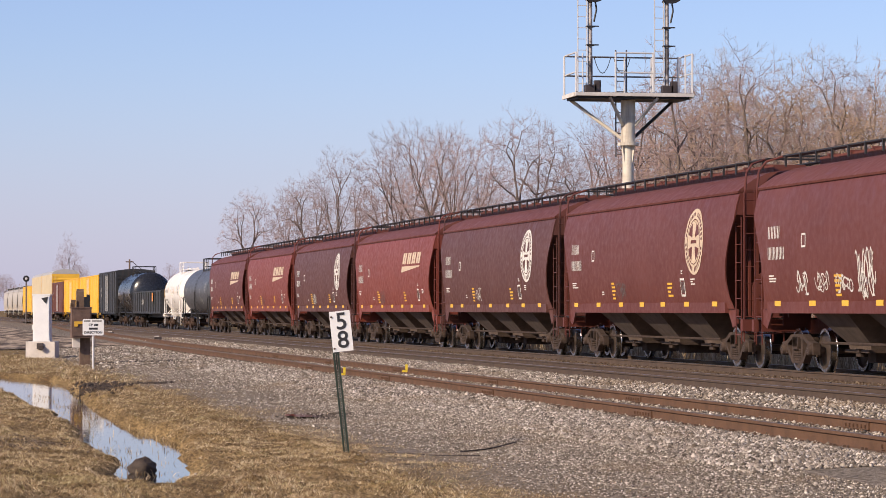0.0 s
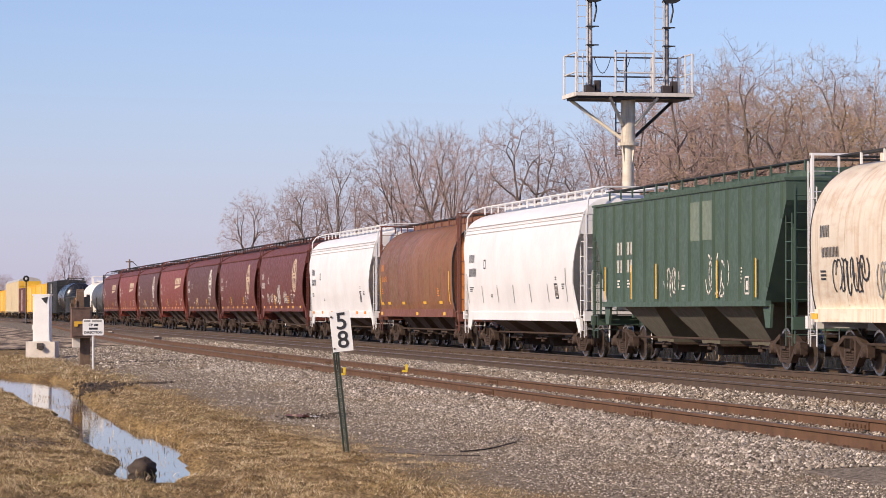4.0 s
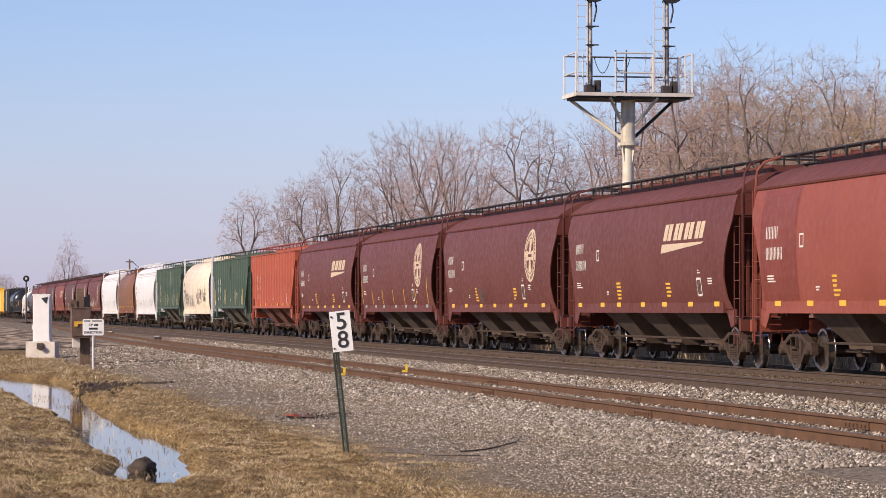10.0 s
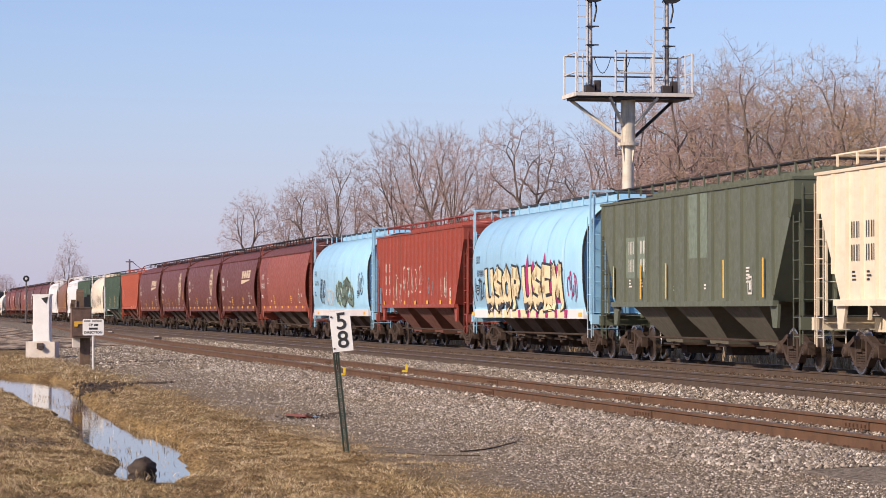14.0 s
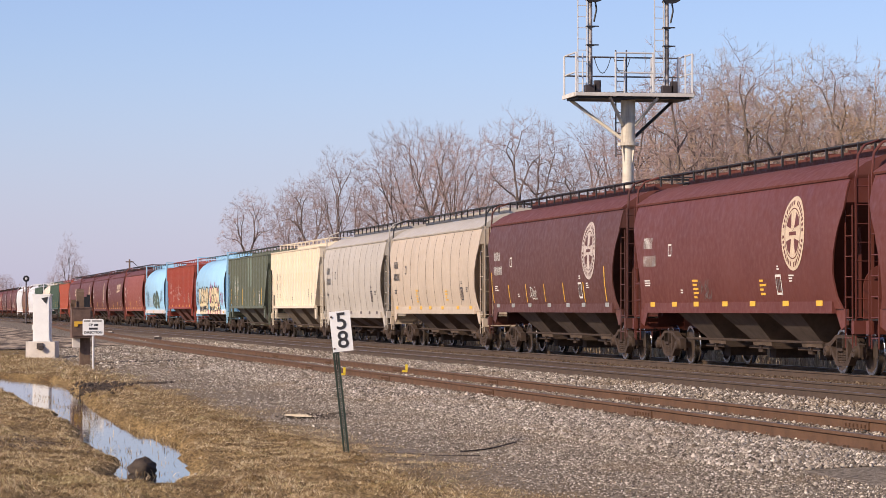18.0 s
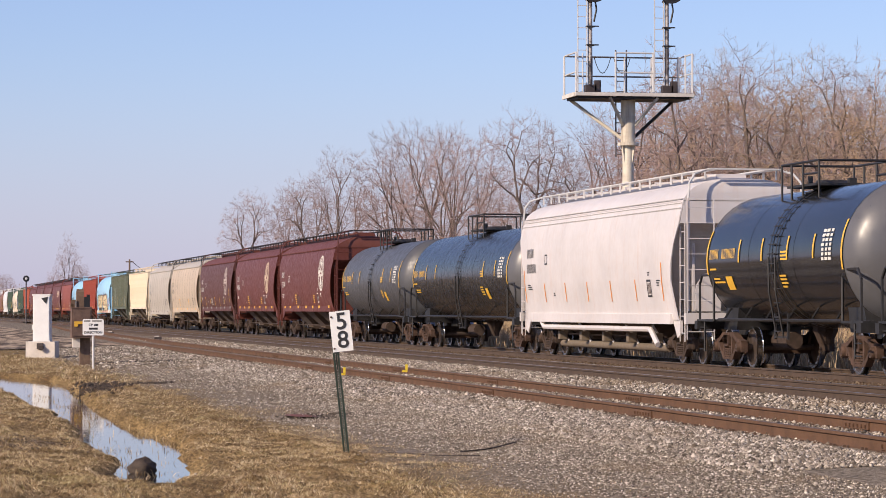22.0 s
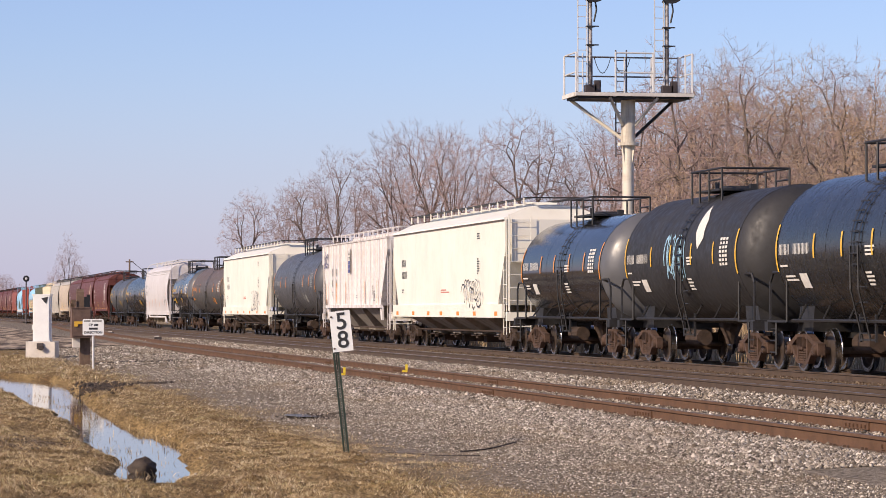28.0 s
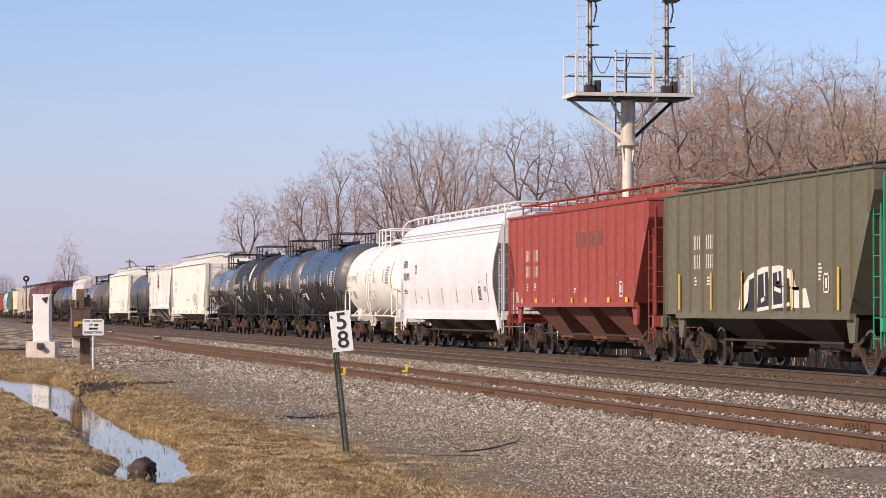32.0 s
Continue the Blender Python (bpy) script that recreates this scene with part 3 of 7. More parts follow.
    decal(data_block(rng, fr, 2.0, 0.9, 3, 0.03) + data_block(rng, fr - 3.2, 1.75, 0.4, 2, 0.03) + data_block(rng, bx - 0.9, 2.0, 0.55, 3, 0.03) + data_block(rng, bx - 0.1, 2.2, 0.3, 2, 0.03)
          + stroke([(fr - 2.3, 2.6), (fr - 2.3, 2.85), (fr - 2.55, 2.85), (fr - 2.55, 2.6), (fr - 2.3, 2.6)], 0.04)
          + stroke([(bx, 1.64), (bx, 2.02), (bx - 0.34, 2.02), (bx - 0.34, 1.64), (bx, 1.64)], 0.05), prof, mk, car, "data_stencil", "rows of small lettering bars")
    decal([(bx - 0.27 + 0.11 * k, 1.70, bx - 0.21 + 0.11 * k, 1.96) for k in range(3)], prof, M["mark_dim"], car, "data_stencil", "dull bars inside the box")
    if reflect:
        sill_marks(car, h - 1.0, zs + 0.06, lambda z: 1.515, rng, reflect)
    if reflect == "mark_yellow":
        decal(data_block(rng, fr - 4.3, 1.95, 0.7, 5, 0.05) + data_block(rng, -h + 5.6, 1.9, 0.7, 4, 0.05), prof, M["mark_yellow"], car, "yellow_stencil", "stacked yellow lettering bars")
    if pipes:
        pp = Shape()
        pp.path([(-1.45, h - 2.4, 0.95), (-1.45, h - 2.7, 0.82), (-1.45, -h + 3.0, 0.82), (-1.45, -h + 2.3, 0.45)], 0.07, 8)
        part("air_pipe", pp, body, car, "white side pipe", 40)
        part("discharge_pipe", Shape().tube((-0.95, h - 3.0, 0.36), (-0.95, -h + 3.0, 0.36), 0.1, n=10), M["under_tan"], car, "rusty lower pipe", 40)
        for k in range(5):
            y = h - 3.6 - (L - 7.2) * k / 4
            part("pipe_hanger", Shape().tube((-1.3, y, 1.0), (-0.95, y - 0.3, 0.36), 0.035, n=5), body, car)
            part("valve", Shape().box(-1.15, y - 0.15, 0.6, 0.22, 0.26, 0.24), M["under_tan"], car)
    if logo == "herald":
        emblem(car, prof, -h + 3.15, 2.88, 0.77, mk, body)
    if logo == "herald_faded":
        emblem(car, prof, -h + 3.15, 2.88, 0.77, M["mark_faded"], body)
    if logo == "herald_cream":
        emblem(car, prof, -h + 3.15, 2.88, 0.77, M["mark_cream"], body)
    if logo == "swoosh":
        swoosh_logo(car, prof, -h + 5.75, 2.95, 3.75, M["mark_cream"])
    if stripes:
        for i in range(7):
            y = h - 0.75 - i * (L - 2.2) / 6
            decal([(y - 0.04, 1.52, y + 0.04, 2.45 if i in (0, 6) else 2.05)], prof, M[stripes], car, "stripe", "upright reflective stripe")
    if graffiti:
        for y, w, z, hh, n, thick in ((h - 3.0, 0.7, 1.6, 0.5, 6, 0.04), (h - 4.3, 0.8, 1.65, 0.45, 6, 0.03), (h - 5.6, 0.9, 1.65, 0.35, 6, 0.045), (h - 6.8, 1.1, 1.5, 1.0, 10, 0.05), (h - 9.0, 1.2, 1.6, 0.6, 7, 0.05)):
            decal(scrawl(rng, y, z, w, hh, n, thick), prof, M[graffiti], car, "graffiti", "sprayed scrawl")
    if tag:
        decal(scrawl(rng, h - 6.0, 1.55, 0.9, 0.45, 6, 0.03), prof, M[tag], car, "graffiti", "sprayed scrawl")
    if seams:
        sh = []
        for i in range(1, seams):
            y = -h + L * i / seams
            sh.append((y - 0.02, zs + 0.2, y + 0.02, 3.85))
        decal(sh, prof, M["seam"], car, "panel_seam", "vertical weld seams", off=0.004)
    return car


def ribbed_hopper(L, body, label, seed, ribs=17, zb=1.47, zt=4.02, mark="mark_white", patch=None, stripes="", graffiti=None, bays_m=None, boards=None, roof=None, n_bays=3, straight=False,
                  reflect="mark_yellow", end_m=None, herald=None, letters=6):
    """Covered hopper with flat sides, outside ribs and slanted lower corners."""
    rng = random.Random(seed)
    h = L / 2
    car = new_car("covered_hopper", label, "covered hopper", body, h - 1.45)
    prof = lambda z: 1.52
    cut = interp([(zb, 1.5), (3.5, 0.06), (3.6, 0.0)])
    lv = [(z, 1.52, h - (0.0 if straight else cut(z)), h - cut(z)) for z in (zb, 2.0, 2.6, 3.05, 3.5, 3.6, zt)]
    part("body", zloft(lv), body, car)
    rf = zloft([(zt - 0.01, 1.56, h + 0.02, h + 0.02), (zt + 0.05, 1.57, h + 0.02, h + 0.02), (zt + 0.06, 1.5, h, h), (zt + 0.10, 0.5, h - 0.1, h - 0.1), (zt + 0.12, 0.1, h - 0.1, h - 0.1)])
    part("roof", rf, roof or body, car)
    hatches(car, h - 0.5, zt + (0.06 if straight else 0.20), roof or body)
    walkway(car, h - 0.05, zt + (0.16 if straight else 0.42), 0.95, boards or M["black"], 1.15, posts=boards or body)
    rib_cache = {}
    for i in range(ribs):
        y = h - 0.25 - (L - 0.5) * i / (ribs - 1)
        d = h - abs(y)
        z0 = zb if d > 1.5 or (straight and y > 0) else max(zb, zb + (1.5 - d) / 1.44 * (3.5 - zb))
        key = round(z0, 2)
        if key not in rib_cache:
            rib_cache[key] = Shape().rings([[(-0.0, -0.045, z0), (-0.065, -0.028, z0), (-0.065, 0.028, z0), (0.0, 0.045, z0)],
                                            [(-0.0, -0.045, zt - 0.03), (-0.065, -0.028, zt - 0.03), (-0.065, 0.028, zt - 0.03), (0.0, 0.045, zt - 0.03)]]).mesh("rib", body)
        part("rib", rib_cache[key], None, car, loc=(-1.519, y, 0))
        r = part("rib", rib_cache[key], None, car, loc=(1.519, y, 0))
        r.rotation_euler = (0, 0, math.pi)
    for s in (-1, 1):
        part("side_sill", Shape().box(s * 1.53, 0, zb - 0.03, 0.13, L - 2.5, 0.12), body, car)
        for e in (-1, 1):
            w = Shape().prism([(e * (h - 1.75), zb - 0.05), (e * (h - 1.15), zb - 0.05), (e * (h - 1.25), zb - 0.55), (e * (h - 1.55), zb - 0.55)], s * 1.5, s * 1.44)
            part("jacking_bracket", w, body, car)
    for e in (-1, 1):
        st = Shape()
        for s in (-1, 1):
            st.tube((s * 1.35, e * (h - 0.1), 3.1), (s * 1.35, e * (h - 0.1), 1.1), 0.035, n=5)
            st.tube((s * 0.5, e * (h - 0.5), 2.8), (s * 0.5, e * (h - 0.3), 1.1), 0.05, n=5)
        part("end_strut", st, body, car)
        end_gear(car, e * h, e, end_m if (end_m and e < 0) else body, zt - 0.1, e < 0, 1.02)
    sp = (L - 4.6) / n_bays
    bays(car, [sp * (i - (n_bays - 1) / 2) for i in range(n_bays)][::-1], zb, sp, bays_m or M["under"], wide=1.42, fill=0.36)
    mk = M[mark]
    pitch = (L - 0.5) / (ribs - 1)
    bx = -h + 0.25 + 2.5 * pitch
    bars = []
    for k in (2, 3):
        yk = h - 0.25 - pitch * (k + 0.5)
        for d in (0.24, -0.06)[: 2 if k == 2 else letters // 3]:
            for z0 in (2.70, 2.25):
                bars += number_bars(yk + d, z0, 0.32, 1, 0.19)
    fr = h - 0.25 - pitch * 2.5 + 0.2
    decal(bars
          + data_block(rng, fr, 2.02, 0.4, 3) + data_block(rng, fr - pitch, 2.02, 0.4, 3) + data_block(rng, -h + 3.4, 2.2, 0.4, 5), prof, mk, car, "stencil", "stencilled characters", off=0.012)
    decal(data_block(rng, fr - 3.5 * pitch, 1.9, 0.5, 3) + data_block(rng, fr - 6 * pitch, 1.85, 0.5, 2)
          + stroke([(bx + 0.15, 1.66), (bx + 0.15, 2.02), (bx - 0.15, 2.02), (bx - 0.15, 1.66), (bx + 0.15, 1.66)], 0.045) + [(bx - 0.06, 1.74, bx + 0.06, 1.94)], prof, mk, car, "data_stencil", "rows of small lettering bars", off=0.012)
    if reflect:
        sill_marks(car, h - 1.5, zb + 0.02, lambda z: 1.53, rng, reflect, size=(0.3, 0.14))
    if stripes:
        for y in (h - 1.5, h - 4.2, h - 6.6, -h + 5.0, -h + 2.0):
            decal([(y - 0.05, zb + 0.1, y + 0.05, zb + 0.95)], prof, M[stripes], car, "stripe", "upright reflective stripe", off=0.06)
    if patch:
        decal([patch[0]], prof, patch[1], car, "paint_patch", "repainted patch", off=0.006)
    if herald:
        out = [(y, z, y + 0.22, z + rng.uniform(0.3, 0.9)) for y, z in [(-h + 8.5 - 0.3 * i, 2.9 + rng.uniform(0, 0.5)) for i in range(5)]]
        decal(out, prof, M[herald], car, "herald", "faded painted-over herald", off=0.010)
    if graffiti:
        for y, w, z, hh, n, tone in graffiti:
            decal(scrawl(rng, y, z, w, hh, n, 0.055), prof, M[tone], car, "graffiti", "sprayed scrawl", off=0.010)
    return car


def cylinder_hopper(L, body, label, seed, end=None, mark="mark_black", sill=None, frame_m=None, stripes="", graffiti=None, boards=None):
    """Covered hopper with a barrel body, round recessed ends and end frames."""
    rng = random.Random(seed)
    h = L / 2
    sill, frame_m = sill or body, frame_m or body
    car = new_car("covered_hopper", label, "covered hopper", body, h - 1.3)
    cz, r = 2.72, 1.60

    foot = interp([(1.14, 1.44), (1.32, 1.49), (1.6, 1.55), (2.1, 1.59), (cz, r)])

    def prof(z):
        q = min(0.97, max(0.0, (z - cz) / r))
        return r * (1 - q ** 2.3256) ** 0.43 if z > cz else foot(z)
    low = [(foot(z), z) for z in (1.14, 1.32, 1.6, 1.85, 2.1, 2.4)]
    ring = list(low)
    for j in range(25):
        a = math.pi * j / 24
        c, s = math.cos(a), math.sin(a)
        ring.append((r * math.copysign(abs(c) ** 0.86, c), cz + r * max(0.0, s) ** 0.86))
    ring += [(-x, z) for x, z in low[::-1]]
    hb = h - 0.35
    rr = [[(x * k, y, cz + (z - cz) * k) for x, z in ring] for y, k in ((-hb + 0.0, 0.985), (-hb + 0.03, 1.0), (hb - 0.03, 1.0), (hb, 0.985))]
    sh = Shape().rings(rr, cap=False)
    part("body", sh, body, car, smooth=40)
    for e in (-1, 1):
        dk = Shape().rings([[(x * k, e * (hb - d), cz + (z - cz) * k) for x, z in ring] for d, k in ((0.05, 0.97), (0.0, 0.6), (-0.03, 0.05))], cap=False)
        part("end_sheet", dk, end or body, car, "pale recessed end sheet", smooth=50)
        rim = Shape().rings([[(x * k, e * (hb + y), cz + (z - cz) * k) for x, z in ring] for y, k in ((-0.04, 1.002), (0.03, 1.002), (0.03, 0.97), (-0.05, 0.97))], cap=False)
        part("end_rim", rim, M["black"], car)
        part("end_port", Shape().lathe([(0, 0.12), (e * 0.03, 0.12)], (-0.75, e * (hb + 0.02), 2.55), "y", 12), M["black"], car)
    for i in range(1, 7):
        y = -hb + 2 * hb * i / 7
        sm = Shape().rings([[(x * 1.004, y - 0.02, cz + (z - cz) * 1.004) for x, z in ring], [(x * 1.004, y + 0.02, cz + (z - cz) * 1.004) for x, z in ring]], cap=False)
        part("weld_seam", sm, body, car)
    for s in (-1, 1):
        part("side_sill", Shape().box(s * 1.50, 0, 1.19, 0.10, L - 0.9, 0.26), sill, car, smooth=None)
    for e in (-1, 1):
        fr = Shape()
        for s in (-1, 1):
            fr.box(s * 1.45, e * (h - 0.05), 2.75, 0.05, 0.06, 3.5)
            fr.box(s * 0.85, e * (h + 0.05), 4.48, 1.25, 0.05, 0.05)
        part("end_frame", fr, frame_m, car)
        end_gear(car, e * (h - 0.1), e, frame_m, 4.4, e < 0, 1.05)
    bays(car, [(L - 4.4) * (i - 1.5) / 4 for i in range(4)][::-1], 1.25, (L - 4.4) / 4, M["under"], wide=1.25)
    hatches(car, h - 0.7, 4.33, body)
    walkway(car, h - 0.2, 4.44, 0.80, boards or M["black"], 1.3, posts=frame_m)
    mk = M[mark]
    fr = h - 1.0
    decal(number_bars(fr, 2.75, 0.24, 3) + number_bars(fr - 0.1, 2.35, 0.2, 6, 0.12) + data_block(rng, fr, 2.05, 0.6, 3) + data_block(rng, -h + 3, 2.0, 0.6, 4), prof, mk, car, "stencil",
          "stencilled characters", off=0.014)
    sill_marks(car, h - 0.7, 1.12, lambda z: 1.53, rng, "mark_yellow", 3)
    if stripes:
        decal([(y - 0.06, 1.5, y + 0.06, 2.6) for y in (h - 0.7, -h + 0.9)] + [(y - 0.3, 1.50, y + 0.3, 1.60) for y in (h - 2.5, h - 5.5, -h + 5.5, -h + 2.5, h - 1)], prof, M[stripes], car, "stripe_row",
              "reflective stripes", off=0.012)
    if graffiti:
        for y, w, z, hh, n, tone in graffiti:
            decal(scrawl(rng, y, z, w, hh, n, 0.045), prof, M[tone], car, "graffiti", "sprayed scrawl", off=0.016)
    return car, prof


def box_hopper(L, body, label, seed, graffiti="mark_black"):
    """High plain-sided covered hopper with four bays and a peaked roof."""
    rng = random.Random(seed)
    h = L / 2
    car = new_car("covered_hopper", label, "covered hopper", body, h - 1.5)
    prof = lambda z: 1.53
    cut = interp([(1.45, 1.0), (2.9, 0.05), (3.0, 0.0)])
    part("body", zloft([(z, 1.53, h - cut(z), h - cut(z)) for z in (1.45, 2.0, 2.9, 3.0, 4.06)]), body, car)
    part("roof", zloft([(4.05, 1.56, h + 0.02, h + 0.02), (4.12, 1.54, h, h), (4.45, 0.8, h - 0.1, h - 0.1), (4.52, 0.2, h - 0.2, h - 0.2)]), body, car)
    for s in (-1, 1):
        part("side_sill", Shape().box(s * 1.54, 0, 1.27, 0.1, L - 0.3, 0.42), body, car)
        part("eave_line", Shape().box(s * 1.56, 0, 4.04, 0.03, L, 0.035), M["seam"], car)
        part("corner_panel", Shape().box(s * 1.5, -h + 0.2, 3.55, 0.05, 0.5, 1.0), body, car)
    for e in (-1, 1):
        part("end_panel", Shape().box(0, e * (h + 0.2), 3.4, 2.7, 0.06, 1.3), body, car)
        end_gear(car, e * h, e, body, 4.2, e < 0, 1.1, 1.5)
    hatches(car, h - 0.8, 4.5, body)
    walkway(car, h - 0.2, 4.72, 0.75, M["black"], 1.25, posts=body)
    sp = (L - 5.0) / 4
    bays(car, [sp * (i - 1.5) for i in range(4)][::-1], 1.1, sp, M["under_grey"], wide=1.4)
    mk = M["mark_black"]
    fr = h - 1.8
    decal(number_bars(fr, 2.85, 0.26, 4) + number_bars(fr, 2.42, 0.26, 5) + data_block(rng, fr, 2.0, 0.6, 2) + data_block(rng, -h + 4.2, 2.9, 0.6, 7) + data_block(rng, -h + 4.2, 3.7, 0.7, 3), prof, mk,
          car, "stencil", "stencilled characters", off=0.01)
    decal(data_block(rng, 0.5, 1.95, 2.2, 2), prof, M["mark_red"], car, "red_stencil", "faint red lettering bars", off=0.01)
    decal(scrawl(rng, -h + 6.3, 1.25, 2.9, 1.05, 7, 0.05), prof, M[graffiti], car, "graffiti", "sprayed scrawl", off=0.075)
    sill_marks(car, h - 0.6, 1.12, lambda z: 1.565, rng, "mark_orange", 7, (0.45, 0.13))
    return car


def tank_car(L, body, label, seed, r=1.49, cz=2.42, head=None, trim=None, letters="mark_yellow", stripes="mark_yellow", seams=4, rail_m=None, gloss_band=None, crest=False):
    """Tank on a stub sill with a railed top platform and end walkways. L: over the heads."""
    rng = random.Random(seed)
    h = L / 2
    trim = trim or M["black"]
    car = new_car("tank_car", label, "tank car", body, h - 1.0, "truck_rust")
    prof = lambda z: math.sqrt(max(0.02, r * r - (z - cz) ** 2))
    n = 40
    ring = [(math.cos(2 * math.pi * j / n), math.sin(2 * math.pi * j / n)) for j in range(n)]
    hd = 0.75
    st = []
    for i in range(7):
        a = math.pi / 2 * i / 6
        st.append((-h + hd - hd * math.cos(a), max(0.02, math.sin(a))))
    shell = Shape().rings([[(x * r, y, cz + z * r) for x, z in ring] for y in (-h + hd, -h / 3, h / 3, h - hd)], cap=False)
    part("tank", shell, body, car, smooth=40)
    for e in (-1, 1):
        hs = Shape().rings([[(x * r * k, e * -y, cz + z * r * k) for x, z in ring] for y, k in st], cap=True)
        part("tank_head", hs, head or body, car, "domed tank head", smooth=60)
    for i in range(seams):
        y = (-h + hd) + (L - 2 * hd) * i / (seams - 1)
        sm = Shape().rings([[(x * (r + 0.004), y - 0.02, cz + z * (r + 0.004)) for x, z in ring], [(x * (r + 0.004), y + 0.02, cz + z * (r + 0.004)) for x, z in ring]], cap=False)
        part("weld_band", sm, body, car, smooth=40)
    band = Shape().rings([[(x * (r + 0.03), y, cz + z * (r + 0.03)) for x, z in ring] for y in (-0.55, -0.47)], cap=False)
    band.rings([[(x * (r + 0.03), y, cz + z * (r + 0.03)) for x, z in ring] for y in (-0.1, -0.02)], cap=False)
    for k in range(14):
        a = radians(95 + 10 * k * 0.75)
        band.tube((math.cos(a) * (r + 0.06), -0.52, cz + math.sin(a) * (r + 0.06)), (math.cos(a) * (r + 0.06), -0.05, cz + math.sin(a) * (r + 0.06)), 0.018, n=4)
    part("ladder_band", band, trim, car)
    top = cz + r
    pl = Shape().box(0, 0, top + 0.03, 1.6, 2.0, 0.05)
    deck = part("top_platform", pl, trim, car)
    rm = rail_m or trim
    post = Shape().tube((0, 0, top - 0.25), (0, 0, top + 0.52), 0.027, n=5).mesh("railing_post", rm)
    for x in (-0.82, 0.82):
        for y in (-1.28, -0.2, 0.6, 1.28):
            part("railing_post", post, None, deck, loc=(x, y, 0))
        part("railing_bar", Shape().tube((x, -1.28, top + 0.52), (x, 1.28, top + 0.52), 0.027, n=5), rm, deck)
        part("railing_bar", Shape().tube((x, -1.28, top + 0.26), (x, -0.2, top + 0.26), 0.022, n=5), rm, deck)
    for y in (-1.28, 1.28):
        part("railing_bar", Shape().tube((-0.82, y, top + 0.52), (0.82, y, top + 0.52), 0.027, n=5), rm, deck)
    man = Shape().lathe([(0, 0.42), (0.12, 0.42), (0.15, 0.38), (0.2, 0.34)], (0, 0.3, top - 0.04), "z", 16)
    man.box(0.2, -0.4, top + 0.1, 0.16, 0.16, 0.18).tube((-0.3, 0.9, top), (-0.3, 0.9, top + 0.28), 0.06, n=8)
    part("manway", man, trim, deck)
    for e in (-1, 1):
        sad = Shape().prism([(e * (h - 0.55), 0.85), (e * (h - 1.6), 0.85), (e * (h - 1.75), cz - r + 0.5), (e * (h - 0.85), cz - r + 0.62)], -1.05, 1.05)
        part("saddle", sad, trim if body is not M["mark_white"] else body, car)
        stub = Shape().box(0, e * (h - 0.6), 0.88, 0.42, 3.6, 0.32).box(0, e * (h + 0.22), 0.95, 3.0, 0.22, 0.2).box(-1.2, e * (h - 0.35), 1.06, 0.5, 1.3, 0.05).box(1.2, e * (h - 0.35), 1.06, 0.5, 1.3, 0.05)
        part("stub_sill", stub, trim, car)
        for s in (-1, 1):
            hr = Shape()
            x = s * 1.42
            hr.path([(x, e * (h - 1.0), 1.05), (x, e * (h - 1.0), 1.95), (x, e * (h - 0.8), 2.1), (x, e * (h - 0.05), 2.1), (x, e * (h + 0.15), 1.9), (x, e * (h + 0.15), 0.95)], 0.03, 5)
            for k in range(3):
                hr.tube((x, e * (h - 0.25), 0.4 + 0.25 * k), (x, e * (h + 0.15), 0.4 + 0.25 * k), 0.02, n=4)
            hr.tube((x, e * (h - 0.25), 0.35), (x, e * (h - 0.25), 1.05), 0.025, n=5)
            part("end_handrail", hr, rail_m or trim, car)
        coupler(car, e * (h + 0.62), e)
    for s in (-1, 1):
        low = Shape()
        low.tube((s * 1.36, -h + 1.2, 1.08), (s * 1.36, h - 1.2, 1.08), 0.035, n=6)
        low.box(s * 1.33, -0.3, 0.72, 0.06, 0.9, 0.04).box(s * 1.33, -0.75, 0.95, 0.05, 0.05, 0.55).box(s * 1.33, 0.15, 0.95, 0.05, 0.05, 0.55)
        for k in range(6):
            y = -h + 1.6 + (L - 3.2) * k / 5
            low.tube((s * 1.36, y, 1.08), (s * 1.08, y + 0.35, cz - r * 0.72), 0.025, n=5)
        part("side_rail", low, rail_m or trim, car)
    for s in (-1, 1):
        lad = Shape()
        for y in (-0.52, -0.05):
            lad.path([(s * 1.36, y, 0.7), (s * (r + 0.04), y, 1.7), (s * (r + 0.05), y, cz)], 0.022, 5)
        for k in range(4):
            lad.tube((s * 1.42, -0.52, 0.85 + 0.3 * k), (s * 1.42, -0.05, 0.85 + 0.3 * k), 0.018, n=4)
        part("side_ladder", lad, rail_m or trim, car)
    bot = Shape().lathe([(0, 0.3), (-0.2, 0.28), (-0.5, 0.14), (-0.62, 0.12)], (0, 0.8, cz - r + 0.12), "z", 10)
    part("bottom_valve", bot, M["truck"], car)
    part("air_reservoir", Shape().tube((-0.25, 2.2, 0.62), (-0.25, 3.3, 0.62), 0.2, n=12), M["truck"], car)
    part("brake_valve", Shape().box(0.3, -2.0, 0.65, 0.6, 0.8, 0.3), M["truck"], car)
    lt = M[letters]
    fr = h - 0.95
    decal(number_bars(fr, 2.45, 0.22, 4, 0.12) + number_bars(fr - 0.95, 2.45, 0.22, 6, 0.12) + data_block(rng, fr, 2.2, 0.9, 1) + data_block(rng, fr - 0.2, 1.98, 1.2, 2) + data_block(rng, -h + 4.8, 2.5, 0.8, 3)
          + data_block(rng, -h + 5.0, 2.0, 0.7, 4), prof, lt, car, "stencil", "stencilled characters", off=0.012)
